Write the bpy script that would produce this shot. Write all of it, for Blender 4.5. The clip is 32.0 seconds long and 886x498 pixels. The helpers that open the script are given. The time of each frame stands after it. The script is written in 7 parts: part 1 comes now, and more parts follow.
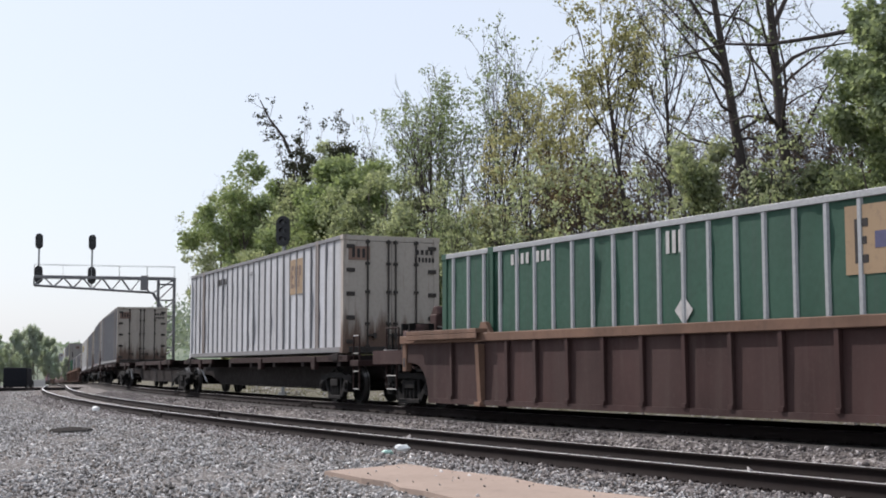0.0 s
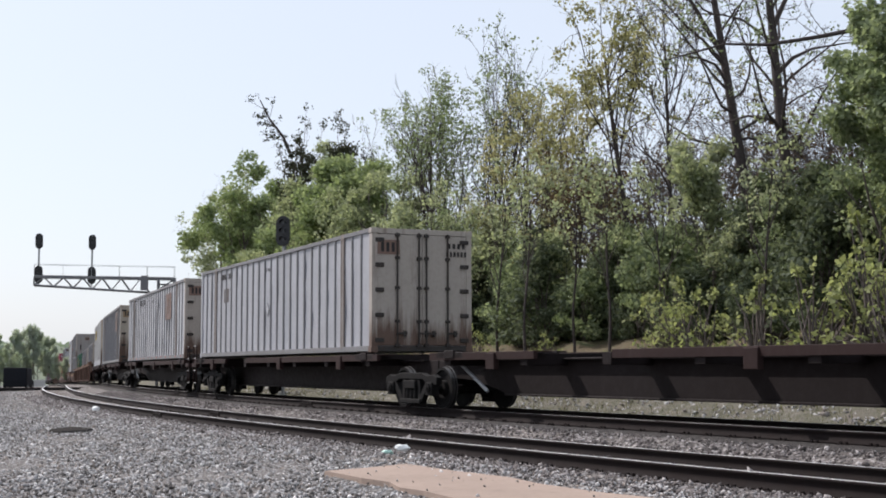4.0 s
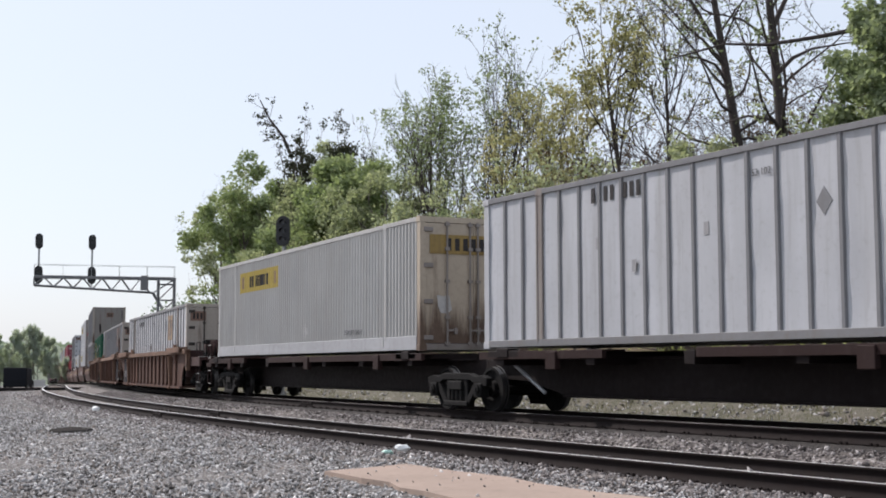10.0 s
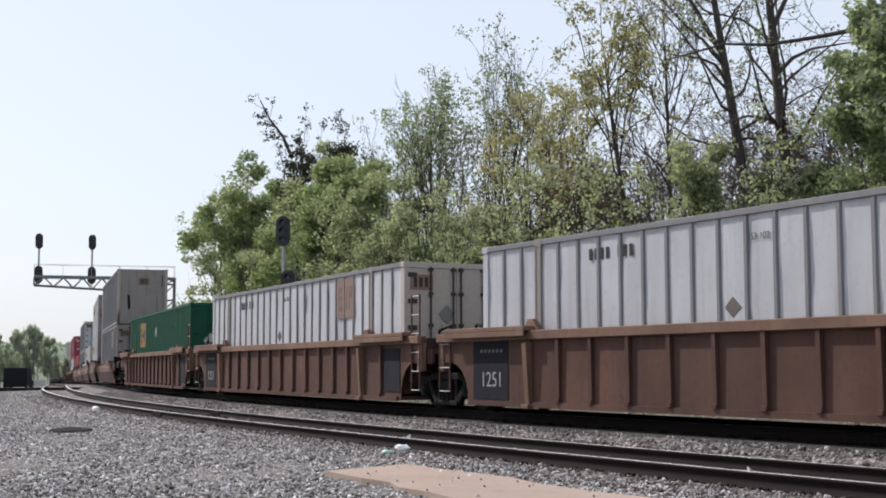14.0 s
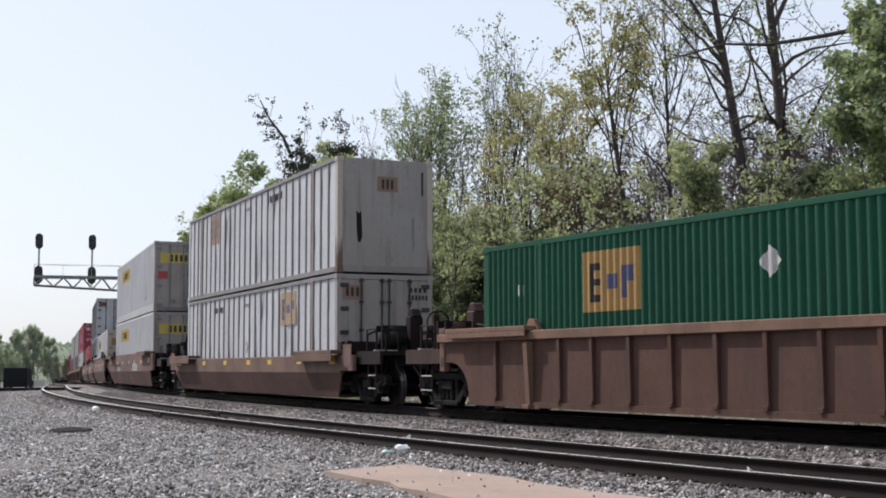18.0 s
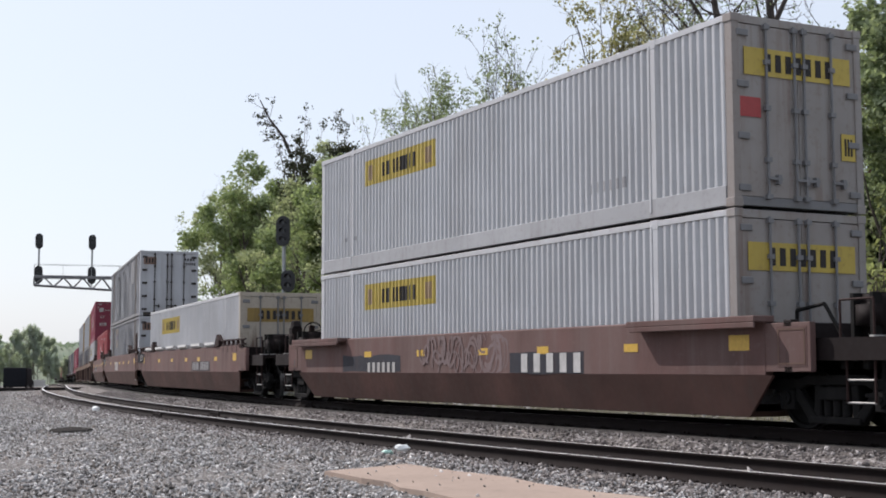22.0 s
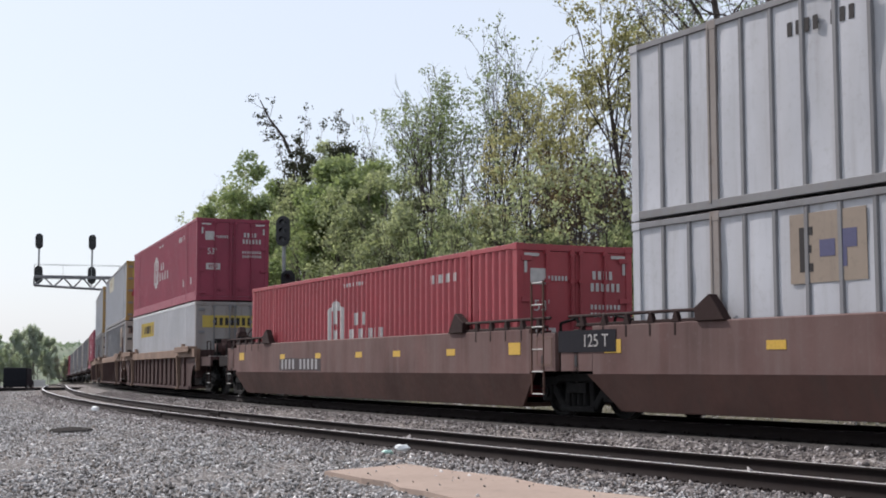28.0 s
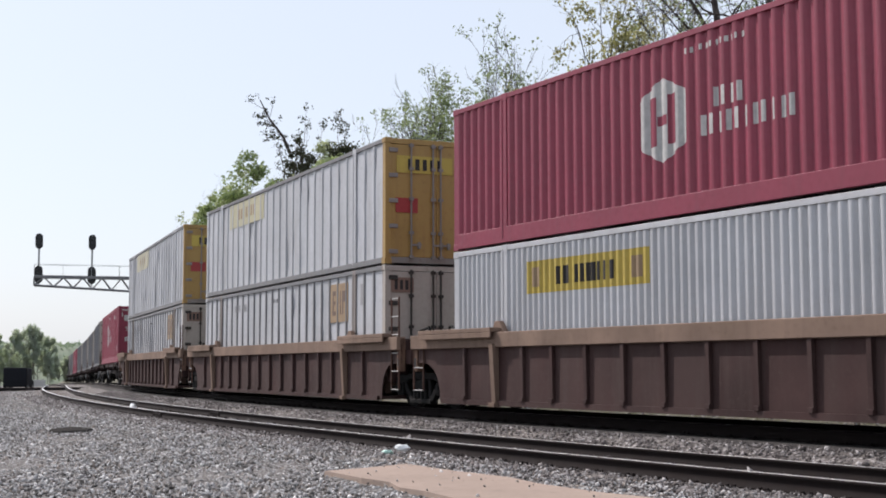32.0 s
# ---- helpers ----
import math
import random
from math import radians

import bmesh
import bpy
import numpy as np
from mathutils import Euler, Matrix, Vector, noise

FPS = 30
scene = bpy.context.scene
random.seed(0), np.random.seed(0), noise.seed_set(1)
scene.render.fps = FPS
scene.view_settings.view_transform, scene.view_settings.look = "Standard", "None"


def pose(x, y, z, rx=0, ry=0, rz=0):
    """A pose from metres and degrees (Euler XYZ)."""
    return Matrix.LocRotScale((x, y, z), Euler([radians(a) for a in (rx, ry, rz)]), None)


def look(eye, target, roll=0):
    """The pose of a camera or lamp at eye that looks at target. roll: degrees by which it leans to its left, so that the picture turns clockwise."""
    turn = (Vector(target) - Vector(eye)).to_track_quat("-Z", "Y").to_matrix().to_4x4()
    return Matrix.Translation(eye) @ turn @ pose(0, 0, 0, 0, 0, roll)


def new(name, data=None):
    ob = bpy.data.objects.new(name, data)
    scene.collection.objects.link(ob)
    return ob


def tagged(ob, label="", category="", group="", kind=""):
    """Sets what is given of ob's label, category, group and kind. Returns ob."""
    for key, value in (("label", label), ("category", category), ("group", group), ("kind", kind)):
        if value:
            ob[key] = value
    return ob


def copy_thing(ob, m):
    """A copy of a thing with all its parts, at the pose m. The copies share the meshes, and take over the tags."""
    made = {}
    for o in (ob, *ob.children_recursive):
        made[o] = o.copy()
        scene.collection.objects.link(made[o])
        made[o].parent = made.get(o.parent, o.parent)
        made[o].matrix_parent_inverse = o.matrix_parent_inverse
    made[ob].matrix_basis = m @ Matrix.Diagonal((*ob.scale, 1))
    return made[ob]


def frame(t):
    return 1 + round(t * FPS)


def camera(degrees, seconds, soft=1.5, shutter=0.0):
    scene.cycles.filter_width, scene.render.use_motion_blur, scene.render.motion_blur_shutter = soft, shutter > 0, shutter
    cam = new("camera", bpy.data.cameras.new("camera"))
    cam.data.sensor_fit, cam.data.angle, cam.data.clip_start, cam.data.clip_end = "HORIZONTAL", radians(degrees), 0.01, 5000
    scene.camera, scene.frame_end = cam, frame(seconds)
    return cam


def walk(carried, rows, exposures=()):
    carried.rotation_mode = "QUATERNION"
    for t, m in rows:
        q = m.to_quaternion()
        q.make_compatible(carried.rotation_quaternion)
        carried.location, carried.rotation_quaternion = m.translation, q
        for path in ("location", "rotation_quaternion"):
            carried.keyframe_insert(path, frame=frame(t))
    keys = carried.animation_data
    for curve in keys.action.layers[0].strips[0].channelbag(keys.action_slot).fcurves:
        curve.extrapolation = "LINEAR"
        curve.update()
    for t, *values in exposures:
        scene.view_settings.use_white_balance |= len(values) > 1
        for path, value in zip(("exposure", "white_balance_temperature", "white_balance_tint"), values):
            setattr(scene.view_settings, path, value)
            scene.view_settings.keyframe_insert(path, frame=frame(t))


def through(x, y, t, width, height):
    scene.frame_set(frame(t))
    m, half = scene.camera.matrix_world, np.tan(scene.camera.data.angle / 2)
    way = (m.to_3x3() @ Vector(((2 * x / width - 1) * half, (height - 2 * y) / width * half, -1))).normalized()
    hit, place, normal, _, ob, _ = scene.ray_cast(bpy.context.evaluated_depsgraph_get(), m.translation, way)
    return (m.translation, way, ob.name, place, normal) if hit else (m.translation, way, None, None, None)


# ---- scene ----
# ---------------------------------------------------------------- camera
cam = camera(36.90, 32.0, soft=1.85)
EYE = Vector((0.0, 0.0, 0.814))
HOLD = look(EYE, EYE + Vector((0.0, 1.0, math.tan(radians(5.116)))), -0.129)
walk(cam, [(0.0, HOLD), (32.0, HOLD)], [(0.0, 0.40, 6410, 16), (32.0, 0.40, 6410, 16)])

# ---------------------------------------------------------------- light
SUN_AZ = math.atan2(-0.821, 0.577)          # clockwise from +Y
SUN_EL = radians(46)
world = bpy.data.worlds.new("sky")
scene.world = world
world.use_nodes = True
_n = world.node_tree.nodes
_sky = _n.new("ShaderNodeTexSky")
_sky.sky_type = "NISHITA"
_sky.sun_disc = False
_sky.sun_elevation = SUN_EL
_sky.sun_rotation = SUN_AZ
_sky.air_density, _sky.dust_density, _sky.ozone_density = 1.0, 2.0, 2.0
_haze = _n.new("ShaderNodeMix")          # thin spring haze over the whole sky
_haze.data_type = "RGBA"
_haze.inputs[0].default_value = 0.74
_haze.inputs[7].default_value = (4.68, 5.15, 5.42, 1)
world.node_tree.links.new(_sky.outputs[0], _haze.inputs[6])
world.node_tree.links.new(_haze.outputs[2], _n["Background"].inputs[0])
_n["Background"].inputs[1].default_value = 0.133
sun = new("sun", bpy.data.lights.new("sun", "SUN"))
sun.data.energy, sun.data.angle, sun.data.color = 3.3, radians(0.6), (1.0, 0.95, 0.88)
SUN_DIR = Vector((math.sin(SUN_AZ) * math.cos(SUN_EL), math.cos(SUN_AZ) * math.cos(SUN_EL), math.sin(SUN_EL)))
sun.matrix_world = look(SUN_DIR * 100, (0, 0, 0))

# ---------------------------------------------------------------- line of the railway
# s runs back along the line from beside the camera; o is the distance to the camera's side of the main track.
BEND = ((0, -0.00434), (40, -0.00389), (80, -0.00112), (110, 0.00076), (140, 0.0), (200, 0.0001), (300, 0.0))
FALL = ((40, 0.0), (80, -0.00545), (130, -0.01056), (250, -0.0117))
_S = np.arange(-120.0, 1500.0, 1.0)


def _summed(g):
    return np.concatenate([[0.0], np.cumsum((g[1:] + g[:-1]) / 2)])


_k = np.interp(_S, [b[0] for b in BEND], [b[1] for b in BEND])
_k[_S < -25] = 0.0
_TH = _summed(_k)
_TH = _TH - np.interp(20, _S, _TH) + 0.46748
_X, _Y = _summed(-np.sin(_TH)), _summed(np.cos(_TH))
_X = _X - np.interp(20, _S, _X) + 0.7428
_Y = _Y - np.interp(20, _S, _Y) + 28.629
_Z = _summed(np.interp(_S, [b[0] for b in FALL], [b[1] for b in FALL]))
_Z = _Z - np.interp(20, _S, _Z)
_Z = np.maximum(_Z, -7.0)


def line(s, o=0.0, z=0.0):
    """The place at s along the line and o beside it, z over the rail's datum."""
    th = float(np.interp(s, _S, _TH))
    return Vector((float(np.interp(s, _S, _X)) - o * math.cos(th), float(np.interp(s, _S, _Y)) - o * math.sin(th), float(np.interp(s, _S, _Z)) + z))


def line_array(s, o, z):
    th = np.interp(s, _S, _TH)
    return np.stack([np.interp(s, _S, _X) - o * np.cos(th), np.interp(s, _S, _Y) - o * np.sin(th), np.interp(s, _S, _Z) + z], -1)


def heading(s):
    return float(np.interp(s, _S, _TH))


def on_line(s, o=0.0, z=0.0, turn=0.0):
    """A pose there: x towards the camera along the line, -y to the camera's side."""
    return Matrix.Translation(line(s, o, z)) @ Matrix.Rotation(heading(s) - math.pi / 2 + turn, 4, "Z")


def travelled(t):
    return 10.4495 * t - 0.01957 * t * t


RAIL_TOP = -0.05
NEAR_O, NEAR_TOP = 4.025, -0.271

# ---------------------------------------------------------------- materials


def shader(name):
    m = bpy.data.materials.new(name)
    m.use_nodes = True
    return m, m.node_tree.nodes, m.node_tree.links, m.node_tree.nodes["Principled BSDF"]


def coords(nodes, links, stretch=(1, 1, 1), shift=True, kind="Object"):
    tc = nodes.new("ShaderNodeTexCoord")
    mp = nodes.new("ShaderNodeMapping")
    mp.inputs["Scale"].default_value = stretch
    links.new(tc.outputs[kind], mp.inputs["Vector"])
    if shift:
        info = nodes.new("ShaderNodeObjectInfo")
        mul = nodes.new("ShaderNodeVectorMath")
        mul.operation = "SCALE"
        mul.inputs[0].default_value = (37, 19, 53)
        links.new(info.outputs["Random"], mul.inputs["Scale"])
        links.new(mul.outputs[0], mp.inputs["Location"])
    return mp.outputs[0]


def noise_tex(nodes, links, vec, scale, detail=4, rough=0.55):
    t = nodes.new("ShaderNodeTexNoise")
    t.inputs["Scale"].default_value = scale
    t.inputs["Detail"].default_value = detail
    t.inputs["Roughness"].default_value = rough
    links.new(vec, t.inputs["Vector"])
    return t.outputs["Fac"]


def ramp(nodes, links, fac, stops):
    r = nodes.new("ShaderNodeValToRGB")
    e = r.color_ramp.elements
    while len(e) < len(stops):
        e.new(0.5)
    for el, (p, c) in zip(e, stops):
        el.position = p
        el.color = (*c, 1) if len(c) == 3 else c
    links.new(fac, r.inputs[0])
    return r.outputs[0]


def mix(nodes, links, fac, a, b, kind="MIX"):
    m = nodes.new("ShaderNodeMix")
    m.data_type = "RGBA"
    m.blend_type = kind
    for sock, v in ((m.inputs[0], fac), (m.inputs[6], a), (m.inputs[7], b)):
        if isinstance(v, (int, float)):
            sock.default_value = v
        elif isinstance(v, tuple):
            sock.default_value = (*v, 1)
        else:
            links.new(v, sock)
    return m.outputs[2]


def bump(nodes, links, bsdf, height, strength, dist):
    b = nodes.new("ShaderNodeBump")
    b.inputs["Strength"].default_value = strength
    b.inputs["Distance"].default_value = dist
    links.new(height, b.inputs["Height"])
    links.new(b.outputs[0], bsdf.inputs["Normal"])


def painted(name, col, dirt=(0.2, 0.15, 0.11), amount=0.35, rough=0.5, metal=0.0, streaks=0.35, relief=0.15, bands=0.0, mottle=(0.86, 1.08)):
    """Weathered paint: faded blotches, grime and streaks that run down."""
    m, n, l, p = shader(name)
    v = coords(n, l)
    big = noise_tex(n, l, v, 0.7, 5)
    fine = noise_tex(n, l, v, 9.0, 6, 0.65)
    down = noise_tex(n, l, coords(n, l, (5, 5, 0.35)), 1.0, 5, 0.6)
    c = mix(n, l, ramp(n, l, big, ((0.3, (0, 0, 0)), (0.75, (1, 1, 1)))), tuple(x * mottle[0] for x in col), tuple(min(1, x * mottle[1]) for x in col))
    if bands:
        band = noise_tex(n, l, coords(n, l, (1.7, 1.7, 0.14)), 1.0, 3, 0.5)
        c = mix(n, l, ramp(n, l, band, ((0.38, (bands,) * 3), (0.6, (0, 0, 0)))), c, tuple(0.55 * a + 0.45 * b for a, b in zip(col, dirt)))
    c = mix(n, l, ramp(n, l, down, ((0.52, (0, 0, 0)), (0.78, (streaks,) * 3))), c, dirt)
    c = mix(n, l, ramp(n, l, fine, ((0.55, (0, 0, 0)), (0.8, (amount,) * 3))), c, dirt)
    l.new(c, p.inputs["Base Color"])
    p.inputs["Metallic"].default_value = metal
    l.new(ramp(n, l, fine, ((0.2, (max(0.05, rough - 0.12),) * 3), (0.8, (min(1, rough + 0.2),) * 3))), p.inputs["Roughness"])
    bump(n, l, p, fine, relief, 0.01)
    if rough > 0.65:
        p.inputs["Specular IOR Level"].default_value = 0.2
    return m


def rusted(name, col, rust, reach):
    """Paint with rust that has run and gathered towards the foot of a door."""
    m, n, l, p = shader(name)
    v = coords(n, l)
    sep = n.new("ShaderNodeSeparateXYZ")
    tc = n.new("ShaderNodeTexCoord")
    l.new(tc.outputs["Object"], sep.inputs[0])
    runs = noise_tex(n, l, coords(n, l, (4, 4, 0.4)), 1.0, 6, 0.65)
    fine = noise_tex(n, l, v, 11.0, 6, 0.65)
    low = n.new("ShaderNodeMapRange")
    low.inputs["From Min"].default_value, low.inputs["From Max"].default_value = 0.1, reach
    low.inputs["To Min"].default_value, low.inputs["To Max"].default_value = 0.3, -0.12
    l.new(sep.outputs[2], low.inputs["Value"])
    add = n.new("ShaderNodeMath")
    l.new(runs, add.inputs[0])
    l.new(low.outputs[0], add.inputs[1])
    c = mix(n, l, ramp(n, l, fine, ((0.45, (0, 0, 0)), (0.8, (0.4, 0.4, 0.4)))), col, tuple(x * 0.55 for x in col))
    c = mix(n, l, ramp(n, l, add.outputs[0], ((0.46, (0, 0, 0)), (0.68, (0.94, 0.94, 0.94)))), c, mix(n, l, fine, rust, tuple(x * 0.45 for x in rust)))
    l.new(c, p.inputs["Base Color"])
    p.inputs["Roughness"].default_value = 0.65
    bump(n, l, p, fine, 0.2, 0.01)
    return m


def plain(name, col, rough=0.6, metal=0.0, vary=0.25, scale=20.0, sheen=0.2):
    m, n, l, p = shader(name)
    v = coords(n, l)
    f = noise_tex(n, l, v, scale, 5)
    c = mix(n, l, f, tuple(x * (1 - vary) for x in col), tuple(min(1, x * (1 + vary)) for x in col))
    l.new(c, p.inputs["Base Color"])
    p.inputs["Roughness"].default_value = rough
    p.inputs["Metallic"].default_value = metal
    bump(n, l, p, f, 0.15, 0.005)
    if rough > 0.65:
        p.inputs["Specular IOR Level"].default_value = sheen
    return m


def leafy(name, dark, light, through=0.45):
    m, n, l, p = shader(name)
    geo = n.new("ShaderNodeNewGeometry")
    c = ramp(n, l, geo.outputs["Random Per Island"], ((0.0, dark), (0.6, tuple((a + b) / 2 for a, b in zip(dark, light))), (1.0, light)))
    v = coords(n, l)
    c = mix(n, l, ramp(n, l, noise_tex(n, l, v, 0.6, 3), ((0.35, (0, 0, 0)), (0.7, (1, 1, 1)))), c, mix(n, l, 1.0, c, (0.8, 0.85, 0.7), "MULTIPLY"))
    l.new(c, p.inputs["Base Color"])
    p.inputs["Roughness"].default_value = 0.75
    p.inputs["Specular IOR Level"].default_value = 0.2
    t = n.new("ShaderNodeBsdfTranslucent")
    l.new(mix(n, l, 1.0, c, (1.06, 1.08, 0.78), "MULTIPLY"), t.inputs["Color"])
    s = n.new("ShaderNodeMixShader")
    s.inputs[0].default_value = through
    l.new(p.outputs[0], s.inputs[1])
    l.new(t.outputs[0], s.inputs[2])
    l.new(s.outputs[0], n["Material Output"].inputs["Surface"])
    return m


def stony(name, stops, scale, rough=0.9, rise=0.03, world_size=True, patch=None):
    """Loose stones: each cell of its own grey, with raised middles."""
    m, n, l, p = shader(name)
    v = coords(n, l, shift=False)
    cell = n.new("ShaderNodeTexVoronoi")
    cell.inputs["Scale"].default_value = scale
    l.new(v, cell.inputs["Vector"])
    sep = n.new("ShaderNodeSeparateColor")
    l.new(cell.outputs["Color"], sep.inputs[0])
    c = ramp(n, l, sep.outputs[0], stops)
    # shade between the stones, painted in by darkening towards cell edges
    gap = ramp(n, l, cell.outputs["Distance"], ((0.25, (1, 1, 1)), (0.75, (0.35, 0.33, 0.3))))
    c = mix(n, l, 1.0, c, gap, "MULTIPLY")
    big = noise_tex(n, l, v, 0.35, 5)
    c = mix(n, l, ramp(n, l, big, ((0.4, (0, 0, 0)), (0.7, (0.4, 0.4, 0.4)))), c, patch or (0.2, 0.17, 0.14))
    l.new(c, p.inputs["Base Color"])
    p.inputs["Roughness"].default_value = rough
    inv = n.new("ShaderNodeMath")
    inv.operation = "SUBTRACT"
    inv.inputs[0].default_value = 1.0
    l.new(cell.outputs["Distance"], inv.inputs[1])
    bump(n, l, p, inv.outputs[0], 0.9, rise)
    return m


def island(name, stops, rough=0.9):
    m, n, l, p = shader(name)
    geo = n.new("ShaderNodeNewGeometry")
    c = ramp(n, l, geo.outputs["Random Per Island"], stops)
    f = noise_tex(n, l, coords(n, l, shift=False), 60, 3)
    c = mix(n, l, 1.0, c, ramp(n, l, f, ((0.3, (0.7, 0.7, 0.7)), (0.7, (1.15, 1.12, 1.1)))), "MULTIPLY")
    l.new(c, p.inputs["Base Color"])
    p.inputs["Roughness"].default_value = rough
    return m


def earthy(name, cols, scale=1.2):
    m, n, l, p = shader(name)
    v = coords(n, l, shift=False)
    a = noise_tex(n, l, v, scale, 6, 0.65)
    b = noise_tex(n, l, v, scale * 14, 5, 0.7)
    c = ramp(n, l, a, tuple(zip((0.3, 0.5, 0.7), cols)))
    c = mix(n, l, 1.0, c, ramp(n, l, b, ((0.25, (0.55, 0.55, 0.55)), (0.75, (1.35, 1.3, 1.2)))), "MULTIPLY")
    l.new(c, p.inputs["Base Color"])
    p.inputs["Roughness"].default_value = 0.95
    bump(n, l, p, b, 0.8, 0.06)
    return m


